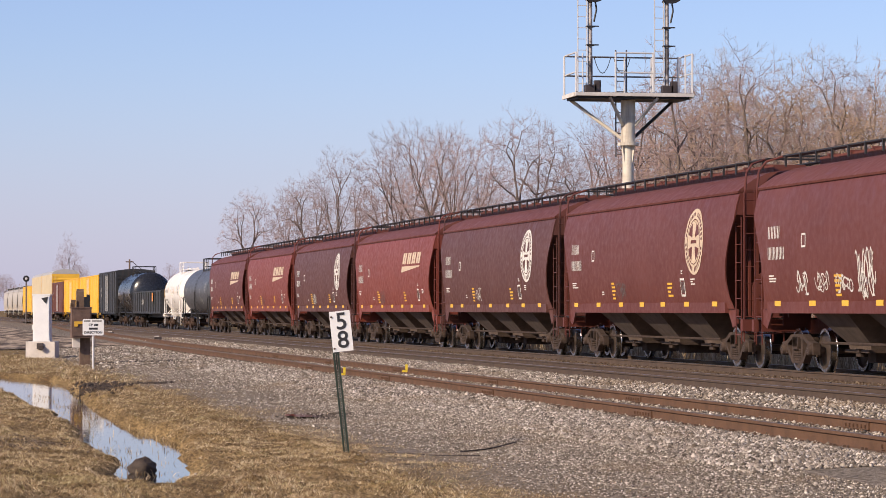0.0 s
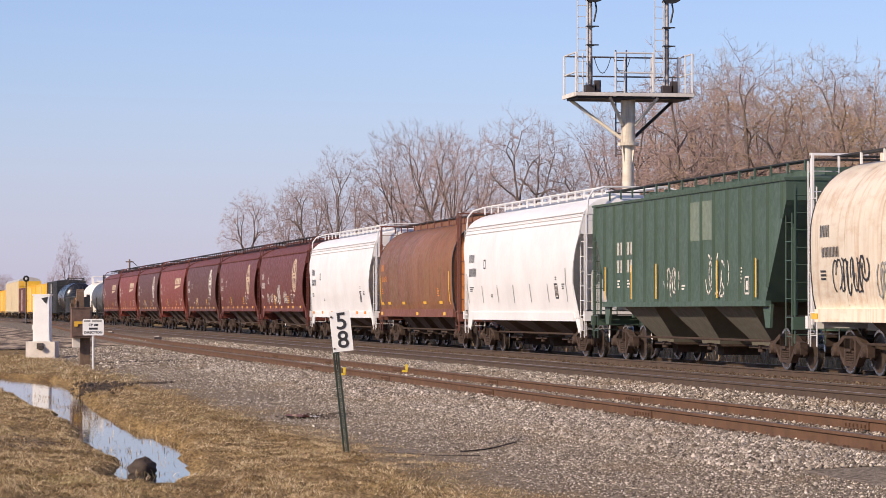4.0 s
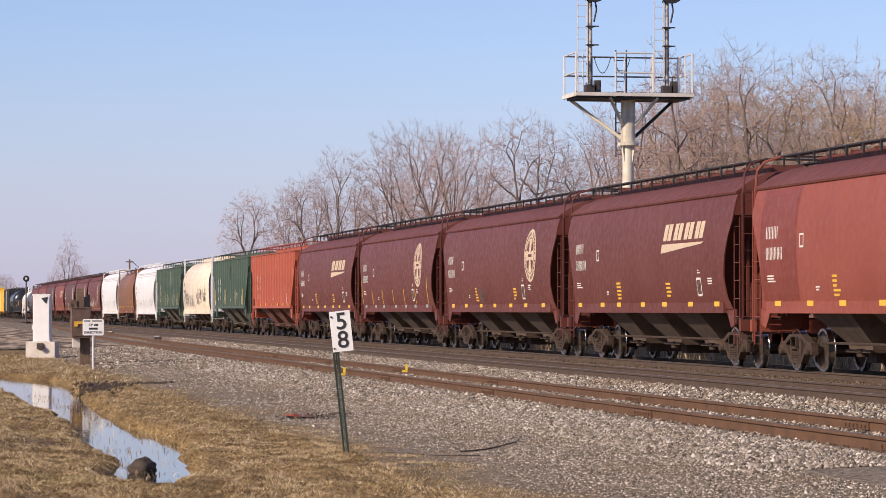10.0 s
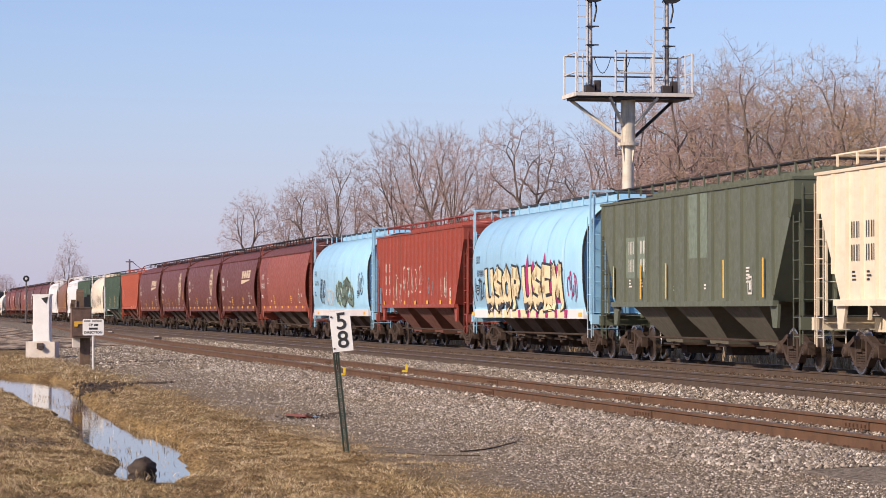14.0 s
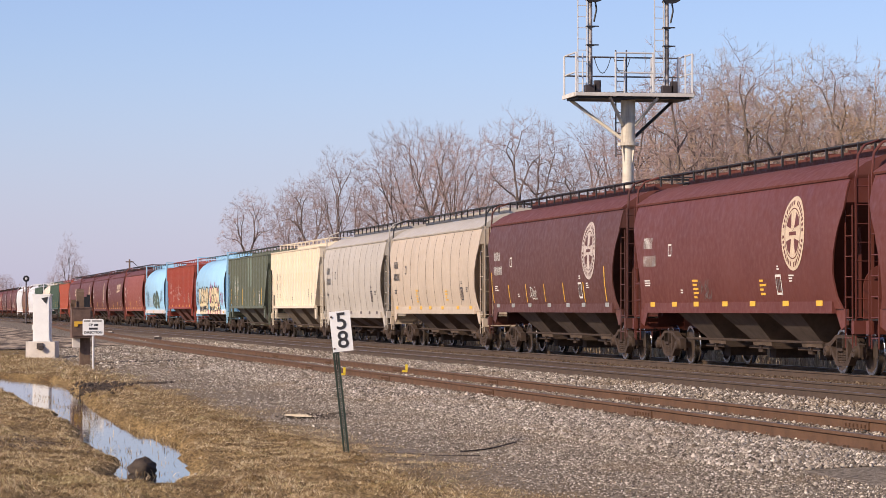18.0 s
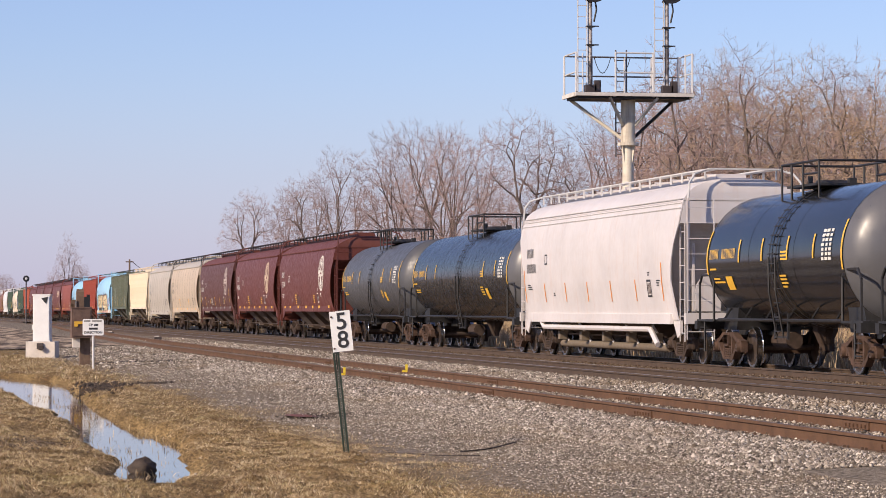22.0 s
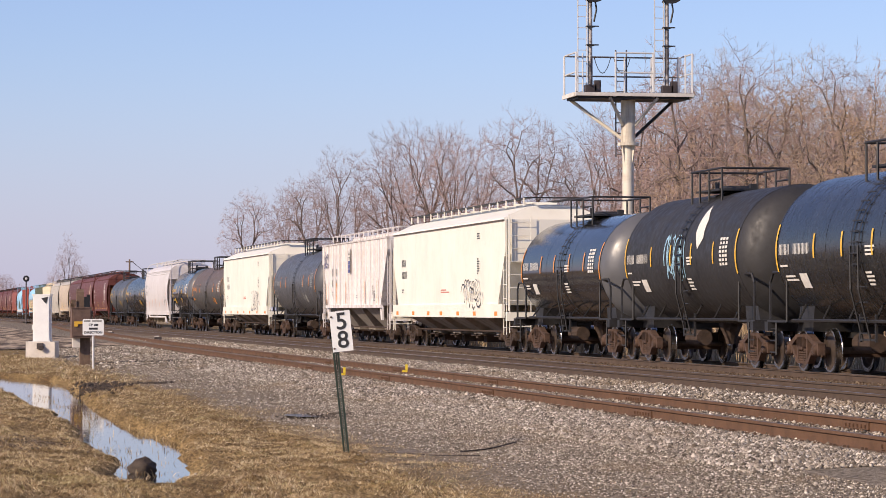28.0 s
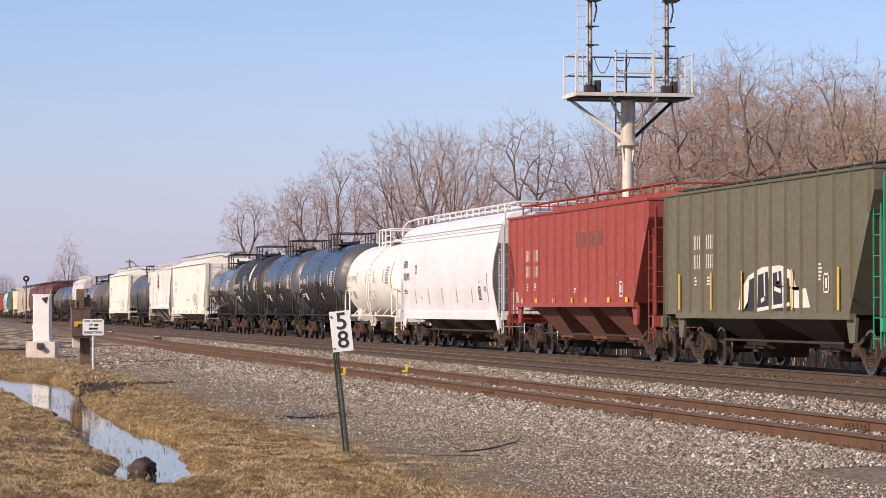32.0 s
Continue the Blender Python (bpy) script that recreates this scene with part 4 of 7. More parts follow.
    if stripes:
        ys = [h - 0.75, h - 3.25, h - 5.0, -h + 4.4, -h + 2.6, -h + 0.8]
        ys = ys if L > 13 else ys[:2] + [0.6, -1.2, -h + 2.6, -h + 0.8]
        for i, y in enumerate(ys):
            tall = i in (0, len(ys) - 1)
            decal([(y - 0.045, 2.1 if tall else 2.35, y + 0.045, 3.1 if tall else 2.85)], prof, M[stripes], car, "stripe", "upright reflective stripe", off=0.014)
    decal([(-h + 1.45 + 0.23 * j, 2.30 + 0.095 * k, -h + 1.45 + 0.23 * j + rng.uniform(0.12, 0.2), 2.36 + 0.095 * k) for j in range(3) for k in range(7)], prof, M["mark_white" if letters != "mark_grey" else "mark_grey"], car, "data_panel", "grid of pale data lines", off=0.012)
    decal([(-h + 3.9, 1.65, -h + 4.3, 1.98)] if L > 13 else [(h - 2.6, 1.75, h - 2.1, 2.05)], prof, M[letters], car, "placard", "square hazard placard", off=0.016)
    if crest:
        decal([[(-1.2, 3.75), (-1.9, 3.4), (-2.1, 2.95), (-1.75, 2.7), (-1.35, 3.1)]], prof, M["mark_white"], car, "logo", "white leaf shape", off=0.012)
        rg = random.Random(5)
        decal(scrawl(rg, 1.1, 1.95, 1.7, 1.15, 9, 0.06), prof, M["mark_blue"], car, "graffiti", "pale blue sprayed scrawl", off=0.012)
    return car


def box_car(L, body, label, seed, top=4.6, door=True, mark="mark_black", end_m=None, ribs=10, name="boxcar", category="boxcar", round_top=False):
    rng = random.Random(seed)
    h = L / 2
    car = new_car(name, label, category, body, h - 1.8)
    prof = lambda z: 1.56
    part("body", zloft([(1.05, 1.56, h, h), (top - 0.35, 1.56, h, h)]), body, car)
    if round_top:
        part("roof", zloft([(top - 0.36, 1.57, h, h), (top - 0.1, 1.4, h, h), (top + 0.1, 0.9, h, h), (top + 0.18, 0.3, h, h)]), M["auto_roof"], car, smooth=40)
    else:
        part("roof", zloft([(top - 0.36, 1.6, h + 0.02, h + 0.02), (top - 0.28, 1.6, h + 0.02, h + 0.02), (top - 0.15, 0.6, h, h), (top - 0.14, 0.1, h, h)]), body, car)
    for i in range(ribs + 1):
        y = -h + L * i / ribs
        for s in (-1, 1):
            part("rib", Shape().box(s * 1.58, max(-h + 0.06, min(h - 0.06, y)), (1.05 + top - 0.35) / 2, 0.05, 0.1, top - 1.45), body, car)
    if door:
        for s in (-1, 1):
            d = part("door", Shape().box(s * 1.6, 0, (top + 0.7) / 2, 0.06, 3.0, top - 1.6), body, car)
            dr = Shape()
            for k in range(4):
                dr.tube((s * 1.65, -1.2 + 0.8 * k, 1.2), (s * 1.65, -1.2 + 0.8 * k, top - 0.6), 0.02, n=4)
            part("locking_bar", dr, M["galv"], d)
    for e in (-1, 1):
        ep = Shape()
        zc = [1.35 + k * (top - 2.0) / 28 for k in range(29)]
        ep.rings([[(x, e * (h - 0.02 + (0.09 if k % 4 in (1, 2) else 0.0) * q), z) for x, q in ((-1.45, 1), (1.45, 1), (1.45, -0.2), (-1.45, -0.2))] for k, z in enumerate(zc)])
        part("corrugated_end", ep, end_m or body, car)
        part("end_plate", Shape().box(0, e * (h + 0.012), (1.05 + top - 0.35) / 2, 3.1, 0.02, top - 1.42), end_m or body, car)
        part("end_sill", Shape().box(0, e * (h + 0.1), 1.0, 2.9, 0.2, 0.28), body, car)
        ladder(car, -1.35, e * (h + 0.12), 0.6, top - 0.5, "x", body, "end_ladder", 0.45, 8)
        ladder(car, -1.62, e * (h - 0.4), 0.6, 2.4, "y", body, n=5)
        coupler(car, e * (h + 0.68), e)
    part("underframe", Shape().box(0, 0, 0.95, 0.8, L - 0.6, 0.3).box(0, 0, 1.0, 2.9, L - 3, 0.14), M["black"], car)
    decal(number_bars(h - 1.5, 2.9, 0.35, 4) + number_bars(h - 1.5, 2.4, 0.3, 6, 0.18) + data_block(rng, h - 1.5, 2.1, 0.9, 4), prof, M[mark], car, "stencil", "stencilled characters", off=0.012)
    return car


def gondola(L, body, label, seed):
    h = L / 2
    rng = random.Random(seed)
    car = new_car("gondola", label, "gondola car", body, h - 1.8)
    for s in (-1, 1):
        part("side_wall", Shape().box(s * 1.5, 0, 1.85, 0.06, L, 1.5).box(s * 1.5, 0, 2.6, 0.12, L, 0.12).box(s * 1.5, 0, 1.12, 0.12, L, 0.16), body, car)
        for i in range(13):
            part("rib", Shape().box(s * 1.55, -h + 0.1 + (L - 0.2) * i / 12, 1.85, 0.08, 0.12, 1.5), body, car)
        part("end_wall", Shape().box(0, s * h, 1.9, 3.0, 0.08, 1.6), body, car)
        part("end_sill", Shape().box(0, s * (h + 0.1), 1.0, 2.9, 0.2, 0.28), body, car)
        coupler(car, s * (h + 0.68), s)
    part("floor_deck", Shape().box(0, 0, 1.1, 2.95, L - 0.1, 0.1).box(0, 0, 0.9, 0.7, L - 1, 0.3), body, car)
    decal(number_bars(3, 1.7, 0.35, 6, 0.2), lambda z: 1.6, M["mark_white"], car, "stencil", "stencilled characters", off=0.012)
    decal([(-6.2, 1.9, -5.2, 2.5)], lambda z: 1.6, M["mark_orange"], car, "logo", "orange block mark", off=0.012)
    return car


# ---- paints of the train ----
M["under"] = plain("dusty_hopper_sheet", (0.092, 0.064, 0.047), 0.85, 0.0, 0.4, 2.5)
M["under_grey"] = plain("grey_hopper_sheet", (0.23, 0.20, 0.165), 0.8, 0.0, 0.4, 2.5)
M["under_red"] = paint("red_brown_bay", (0.165, 0.062, 0.043), 0.7)
M["under_green"] = paint("dark_green_bay", (0.115, 0.108, 0.08), 0.7)
M["under_tan"] = paint("tan_bay", (0.165, 0.13, 0.092), 0.7)
M["seam_pale"] = plain("grey_lap_seam", (0.42, 0.40, 0.38), 0.6)
M["seam"] = plain("weld_seam_grime", (0.10, 0.075, 0.06), 0.8)
M["mark_red"] = plain("faint_red_marks", (0.55, 0.20, 0.15), 0.6, 0, 0.1, 9, 0)
M["mark_blue"] = plain("pale_blue_spray", (0.30, 0.50, 0.62), 0.6, 0, 0.15, 9, 0)
M["mark_magenta"] = plain("magenta_spray", (0.42, 0.03, 0.16), 0.6, 0, 0.15, 9, 0)
M["mark_sand"] = plain("sand_spray", (0.80, 0.66, 0.40), 0.6, 0, 0.1, 9, 0)
M["mark_lime"] = plain("pale_lime_spray", (0.45, 0.60, 0.30), 0.6, 0, 0.2, 5, 0)
M["mark_slate"] = plain("slate_spray", (0.15, 0.21, 0.17), 0.6, 0, 0.25, 5, 0)
M["mark_navy"] = plain("navy_plate", (0.05, 0.06, 0.22), 0.5, 0, 0.1, 5, 0)
M["mark_faded"] = plain("faded_white_paint", (0.50, 0.42, 0.37), 0.7, 0, 0.2, 9, 0)
M["mark_dim"] = plain("dim_grey_marks", (0.16, 0.13, 0.12), 0.7, 0, 0.2, 9, 0)
M["galv_dark"] = plain("weathered_grey_steel", (0.13, 0.12, 0.12), 0.5, 0.3, 0.2, 6, 0.05)
M["auto_roof"] = plain("zinc_roof", (0.55, 0.52, 0.45), 0.45, 0.3, 0.1, 3)
BROWN = paint("mineral_brown", (0.119, 0.0295, 0.0185), 0.5, 0.10, None, 0.07)
BROWN_DARK = paint("dark_mineral_brown", (0.094, 0.032, 0.022), 0.52, 0.12, None, 0.07)
BROWN_RED = paint("red_mineral_brown", (0.185, 0.039, 0.022), 0.5, 0.2, None, 0.12)
FADED_RED = paint("faded_red_brown", (0.245, 0.060, 0.035), 0.55, 0.2, None, 0.12)
ROOF_BROWN = paint("roof_brown", (0.125, 0.034, 0.022), 0.6, 0.2, None, 0.1)
WHITE = paint("white_enamel", (0.70, 0.70, 0.69), 0.4, 0.12, (0.6, 0.56, 0.48), 0.06, (0.45, 0.35, 0.25))
WHITE_WARM = paint("ivory_enamel", (0.80, 0.76, 0.65), 0.42, 0.12, (0.62, 0.55, 0.42), 0.08, (0.5, 0.35, 0.2))
WHITE_RUST = paint("white_rust_stained", (0.58, 0.55, 0.535), 0.45, 0.35, (0.6, 0.5, 0.42), 0.25, (0.5, 0.25, 0.12))
GREY_WHITE = paint("chalky_stained_white", (0.72, 0.69, 0.66), 0.6, 0.55, (0.42, 0.33, 0.29), 0.75, (0.26, 0.18, 0.15), 0.1, (0.45, 0.70))
CYL_BROWN = paint("rust_brown_barrel", (0.19, 0.076, 0.038), 0.5, 0.75, (0.098, 0.042, 0.027), 0.75, (0.20, 0.125, 0.045), 0.3, (0.45, 0.7))
CYL_ORANGE = paint("orange_end", (0.62, 0.23, 0.06), 0.5, 0.3)
CREAM = paint("cream_barrel", (0.74, 0.66, 0.52), 0.5, 0.75, (0.52, 0.33, 0.18), 0.6, (0.48, 0.25, 0.1), 0.1, (0.5, 0.75))
GREEN = paint("forest_green", (0.050, 0.088, 0.062), 0.5, 0.45, None, 0.4, (0.09, 0.10, 0.08), 0.2, (0.48, 0.75))
OLIVE = paint("olive_green", (0.100, 0.114, 0.076), 0.5, 0.35, None, 0.3, (0.14, 0.12, 0.07))
OLIVE_BROWN = paint("olive_drab", (0.125, 0.115, 0.07), 0.5, 0.35, None, 0.35, (0.18, 0.11, 0.06))
OLIVE_PATCH = plain("pale_green_patch", (0.16, 0.20, 0.15), 0.6)
RED = paint("orange_red", (0.36, 0.085, 0.045), 0.5, 0.25, (0.25, 0.07, 0.045), 0.25, (0.2, 0.06, 0.04))
RED_RUST = paint("rusted_red", (0.29, 0.054, 0.031), 0.55, 0.85, (0.34, 0.042, 0.024), 0.6, (0.15, 0.055, 0.038), 0.15, (0.45, 0.7))
RED_BRICK = paint("brick_red", (0.30, 0.058, 0.040), 0.5, 0.25, None, 0.2, (0.2, 0.05, 0.035))
BLUE = paint("sky_blue", (0.30, 0.56, 0.74), 0.4, 0.3, (0.45, 0.58, 0.64), 0.4, (0.62, 0.62, 0.56))
BLUE_DEEP = paint("deeper_sky_blue", (0.20, 0.42, 0.62), 0.45, 0.2)
CREAM_RIB = paint("cream_yellow", (0.69, 0.60, 0.455), 0.5, 0.4, (0.5, 0.38, 0.2), 0.25, (0.42, 0.28, 0.13))
GREY_TAN = paint("light_grey_tan", (0.45, 0.41, 0.345), 0.5, 0.3, (0.36, 0.29, 0.23), 0.2, (0.3, 0.22, 0.16))
TAN = paint("pale_tan", (0.50, 0.41, 0.305), 0.5, 0.3, (0.42, 0.30, 0.22), 0.2, (0.3, 0.2, 0.14))
TANK_BLACK = paint("tank_black", (0.012, 0.013, 0.015), 0.24, 0.3, (0.035, 0.03, 0.027), 0.2, (0.05, 0.04, 0.03))
TANK_MATT = paint("matt_tank_black", (0.019, 0.018, 0.018), 0.55, 0.3, (0.045, 0.038, 0.032), 0.2, (0.06, 0.045, 0.035))
TANK_GLOSS = paint("glossy_tank_black", (0.010, 0.012, 0.016), 0.14, 0.15, (0.04, 0.035, 0.03), 0.05)
# This grey carries dust and the sun's brightness on the domed black heads.
TANK_HEAD = paint("dusty_sunlit_tank_head", (0.10, 0.10, 0.105), 0.34, 0.3, None, 0.15, (0.05, 0.05, 0.05))
TANK_RUST = paint("dusty_brown_tank", (0.066, 0.062, 0.058), 0.45, 0.5, (0.085, 0.07, 0.055), 0.4, (0.045, 0.035, 0.028), dust=((0.125, 0.082, 0.048), 2.1, 3.2))
TANK_GREY = paint("slate_tank", (0.070, 0.072, 0.078), 0.42, 0.25, None, 0.15, (0.05, 0.05, 0.05))
TANK_WHITE = paint("white_tank", (0.74, 0.71, 0.65), 0.42, 0.2, (0.55, 0.42, 0.26), 0.25, (0.42, 0.28, 0.12))
YELLOW = paint("boxcar_yellow", (0.80, 0.45, 0.03), 0.5, 0.2, (0.4, 0.25, 0.08), 0.2)
BOX_BLACK = paint("boxcar_black", (0.025, 0.026, 0.026), 0.5)
BOX_BROWN = paint("boxcar_brown", (0.14, 0.05, 0.035), 0.55)
RACK = paint("autorack_cream", (0.60, 0.52, 0.36), 0.5, 0.3)
GREEN_BRIGHT = plain("bright_green_paint", (0.02, 0.32, 0.16), 0.45, 0, 0.15, 5, 0)

TRUCK = truck_meshes()

# kind, place of the leading end at the start
CARS = [
    ("grey", 472), ("grey", 455), ("grey", 438), ("grey", 421), ("yellow", 404), ("rack", 378.7), ("rack", 355.2), ("brownbox", 331.7),
    ("yellow", 309.3), ("yellow", 284.5), ("blackbox", 257.7), ("darktank", 237.0), ("gondola", 222.3), ("whitetank0", 197.8), ("slatetank", 185.0),
    ("swoosh_b", 168.5), ("swoosh_r", 150.4), ("herald_d", 132.7), ("swoosh_r", 114.96), ("herald_d", 96.71), ("herald_c", 78.47), ("tagged_b", 60.47),
    ("white1", 43.05), ("cylbrown", 24.65), ("white2", 7.92), ("green1", -9.6), ("cylcream", -27.98), ("green2", -45.16), ("red1", -63.0),
    ("swoosh_b", -80.67), ("herald_cream_stripe", -98.15), ("herald_c", -115.79), ("swoosh_b", -134.05), ("redhopper", -151.4), ("cylblue1", -169.88),
    ("red2", -186.87), ("cylblue2", -205.35), ("olive", -222.5), ("creamrib", -240.5), ("greytan", -258.05), ("tan", -274.8), ("herald_stripe", -292.8),
    ("herald_c", -310.82), ("herald_w", -328.64), ("tank1", -346.9), ("tank2", -363.3), ("nahx", -382.3), ("tank3", -401.3), ("tank4", -413.9),
    ("boxhop", -432.07), ("tank5", -452.9), ("greywhite", -469.54), ("boxhop", -487.4), ("tank6", -508.6), ("tank7", -521.2), ("tank8", -534.0),
    ("tank9", -546.7), ("tankw", -560.1), ("white3", -573.65), ("red3", -592.48), ("oliveend", -610.4), ("none", -628.0),
]


def make_car(kind, L, seed):
    brown = "mineral brown covered hopper with bulging sides"
    if kind == "swoosh_b":
        return curved_hopper(L, BROWN, brown + " and a white slanted logo", seed, logo="swoosh", roof=ROOF_BROWN)
    if kind == "swoosh_r":
        return curved_hopper(L, BROWN_RED, "reddish brown covered hopper with bulging sides and white slanted logo", seed, logo="swoosh", roof=ROOF_BROWN, tag="mark_dim")
    if kind == "herald_d":
        return curved_hopper(L, BROWN_DARK, "dark brown covered hopper with a white round herald", seed, logo="herald", roof=ROOF_BROWN, tag="mark_white")
    if kind == "herald_c":
        return curved_hopper(L, BROWN, brown + " and a cream round herald", seed, logo="herald_cream", roof=ROOF_BROWN, tag="mark_dim")
    if kind == "herald_w":
        return curved_hopper(L, BROWN, brown + " and a white round herald", seed, logo="herald", roof=ROOF_BROWN, tag="mark_dim")
    if kind == "herald_cream_stripe":
        return curved_hopper(L, BROWN, "dark brown covered hopper with cream round herald and yellow stripes", seed, logo="herald_cream", roof=ROOF_BROWN, stripes="mark_yellow", reflect="mark_grey")
    if kind == "herald_stripe":
        return curved_hopper(L, BROWN_DARK, "dark brown covered hopper with white round herald and yellow stripes", seed, logo="herald_faded", roof=ROOF_BROWN, stripes="mark_yellow", tag="mark_white", reflect="mark_grey")
    if kind == "tagged_b":
        return curved_hopper(L, BROWN, brown + " and white scrawled graffiti", seed, logo="herald_cream", roof=ROOF_BROWN, graffiti="mark_white")
    if kind == "redhopper":
        car = curved_hopper(L, FADED_RED, "faded red-brown covered hopper with a darker repainted patch", seed, roof=ROOF_BROWN, mark="mark_white")
        side = interp([(1.32, 1.47), (1.6, 1.53), (2.0, 1.585), (2.5, 1.61), (3.0, 1.60), (3.4, 1.56), (3.7, 1.50), (3.90, 1.43)])
        decal([(L / 2 - 3.2, 1.5, L / 2 - 0.72, 3.85)], side, BROWN_RED, car, "repaint_patch", "darker repainted patch", off=0.004)
        return car
    if kind in ("white1", "white2", "white3"):
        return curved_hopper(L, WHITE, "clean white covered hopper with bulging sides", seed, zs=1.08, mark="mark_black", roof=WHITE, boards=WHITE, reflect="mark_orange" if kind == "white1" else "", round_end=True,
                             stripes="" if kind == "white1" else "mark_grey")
    if kind == "nahx":
        return curved_hopper(L, WHITE_RUST, "dull white covered hopper with rust stains and side pipes", seed, zs=1.05, mark="mark_black", roof=WHITE_RUST, reflect="", pipes=True, boards=M["galv"], round_end=True, stripes="mark_orange")
    if kind == "greytan":
        return curved_hopper(L, GREY_TAN, "light grey covered hopper with bulging seamed sides", seed, zs=1.08, mark="mark_black", roof=GREY_TAN, reflect="mark_dim", seams=11)
    if kind == "tan":
        return curved_hopper(L, TAN, "pale tan covered hopper with bulging seamed sides", seed, zs=1.26, mark="mark_black", roof=GREY_TAN, seams=11, boards=M["black"])
    if kind == "cylbrown":
        return cylinder_hopper(L, CYL_BROWN, "rust-brown barrel covered hopper with orange ends", seed, CYL_ORANGE, "mark_orange", stripes="mark_yellow", sill=M["under_red"], frame_m=M["under_red"])[0]
    if kind == "cylcream":
        return cylinder_hopper(L, CREAM, "cream barrel covered hopper with rust stains and black graffiti", seed, WHITE, frame_m=WHITE,
                               graffiti=[(6.0, 2.0, 1.6, 0.8, 10, "mark_black"), (3.4, 2.2, 1.5, 0.7, 12, "mark_grey"), (-0.6, 3.0, 1.6, 1.0, 16, "mark_black"), (-4.2, 1.6, 1.8, 0.8, 8, "mark_black")])[0]
    if kind == "cylblue1":
        car, side = cylinder_hopper(L, BLUE, "sky blue barrel covered hopper with grey and green sprayed letters", seed, BLUE_DEEP, sill=WHITE_RUST, frame_m=BLUE,
                                    graffiti=[(5.2, 1.5, 1.55, 1.1, 10, "mark_black"), (3.4, 2.2, 1.5, 0.7, 8, "mark_white"), (-5.0, 1.4, 1.9, 0.9, 7, "mark_black")])
        for k, (w, tone, label) in enumerate(((0.36, "mark_lime", "pale green sprayed halo"), (0.31, "mark_black", "black sprayed outlines"), (0.22, "mark_slate", "grey-green sprayed letters"))):
            rg = random.Random(31)
            decal(scrawl(rg, 0.6, 1.55, 4.2, 0.95, 8, w), side, M[tone], car, "graffiti", label, off=0.014 + 0.004 * k)
        return car
    if kind == "cylblue2":
        car, prof = cylinder_hopper(L, BLUE, "sky blue barrel covered hopper with large sand-coloured graffiti", seed, BLUE_DEEP, sill=WHITE, frame_m=BLUE)
        piece(car, prof)
        return car
    if kind == "green1":
        return ribbed_hopper(L, GREEN, "forest green ribbed covered hopper with a faded patch", seed, patch=((-3.0, 2.9, -0.8, 3.8), OLIVE_PATCH), stripes="mark_yellow",
                             graffiti=[(1.2, 1.2, 1.6, 0.8, 5, "mark_white"), (-2.5, 1.6, 1.6, 1.0, 6, "mark_white")], bays_m=M["under_green"], reflect="")
    if kind == "green2":
        return ribbed_hopper(L, GREEN, "forest green ribbed covered hopper with a painted-over herald", seed, stripes="mark_yellow", herald="mark_black",
                             graffiti=[(3.0, 1.0, 1.6, 0.8, 5, "mark_white"), (-2.0, 1.4, 1.9, 0.4, 6, "mark_white")], bays_m=M["under_green"], reflect="")
    if kind == "red1":
        return ribbed_hopper(L, RED, "orange-red ribbed covered hopper", seed, bays_m=M["under_red"], boards=RED_BRICK)
    if kind == "red2":
        return ribbed_hopper(L, RED_RUST, "rust-streaked red ribbed covered hopper with white scrawls", seed, ribs=22, bays_m=M["under_red"], boards=RED_BRICK,
                             graffiti=[(4.6, 1.6, 1.55, 1.1, 6, "mark_white"), (3.0, 4.2, 1.9, 1.0, 13, "mark_white"), (-2.2, 0.7, 1.8, 0.9, 4, "mark_blue"), (-4.6, 1.1, 1.7, 0.9, 6, "mark_white")])
    if kind == "red3":
        return ribbed_hopper(L, RED_BRICK, "brick-red ribbed covered hopper", seed, bays_m=M["under_red"], boards=RED_BRICK, patch=((-3.5, 3.0, -0.5, 3.4), M["under_red"]))
    if kind == "olive":
        car = ribbed_hopper(L, OLIVE, "olive green ribbed covered hopper with a pale patch", seed, ribs=15, patch=((-1.8, 2.5, -0.2, 4.0), OLIVE_PATCH), stripes="mark_yellow", bays_m=M["under_green"], reflect="")
        decal([(L / 2 - 4.5, 2.1, L / 2 - 2.45, 3.12)], lambda z: 1.52, OLIVE_PATCH, car, "paint_patch", "pale patch behind the numbers", off=0.006)
        return car
    if kind == "creamrib":
        return ribbed_hopper(L, CREAM_RIB, "cream ribbed covered hopper with dirty slope sheets", seed, ribs=19, mark="mark_black", bays_m=M["under_tan"], boards=CREAM_RIB, reflect="")
    if kind == "greywhite":
        car = ribbed_hopper(L, GREY_WHITE, "chalky white ribbed covered hopper with rain streaks", seed, ribs=16, mark="mark_grey", bays_m=M["under_grey"], boards=GREY_WHITE, stripes="mark_orange", reflect="")
        flat = lambda z: 1.445
        yc = 0.6
        decal([(yc - 0.26, 2.76, yc + 0.26, 3.8)], flat, M["mark_white"], car, "plaque", "white plaque with dark emblem", off=0.135)
        decal([[(yc - 0.16, 3.52), (yc + 0.16, 3.52), (yc, 3.75)], [(yc - 0.16, 3.44), (yc, 3.3), (yc + 0.16, 3.44)]], flat, M["mark_black"], car, "emblem", "two black triangles", off=0.141)
        decal([(yc - 0.22, z, yc + 0.22, z + 0.15) for z in (2.8, 2.97, 3.14)], flat, M["mark_navy"], car, "emblem", "navy blocks", off=0.141)
        decal(scrawl(random.Random(4), L / 2 - 0.6, 3.0, 1.2, 0.8, 5, 0.07), flat, M["mark_navy"], car, "graffiti", "blue sprayed scrawl", off=0.135)
        return car
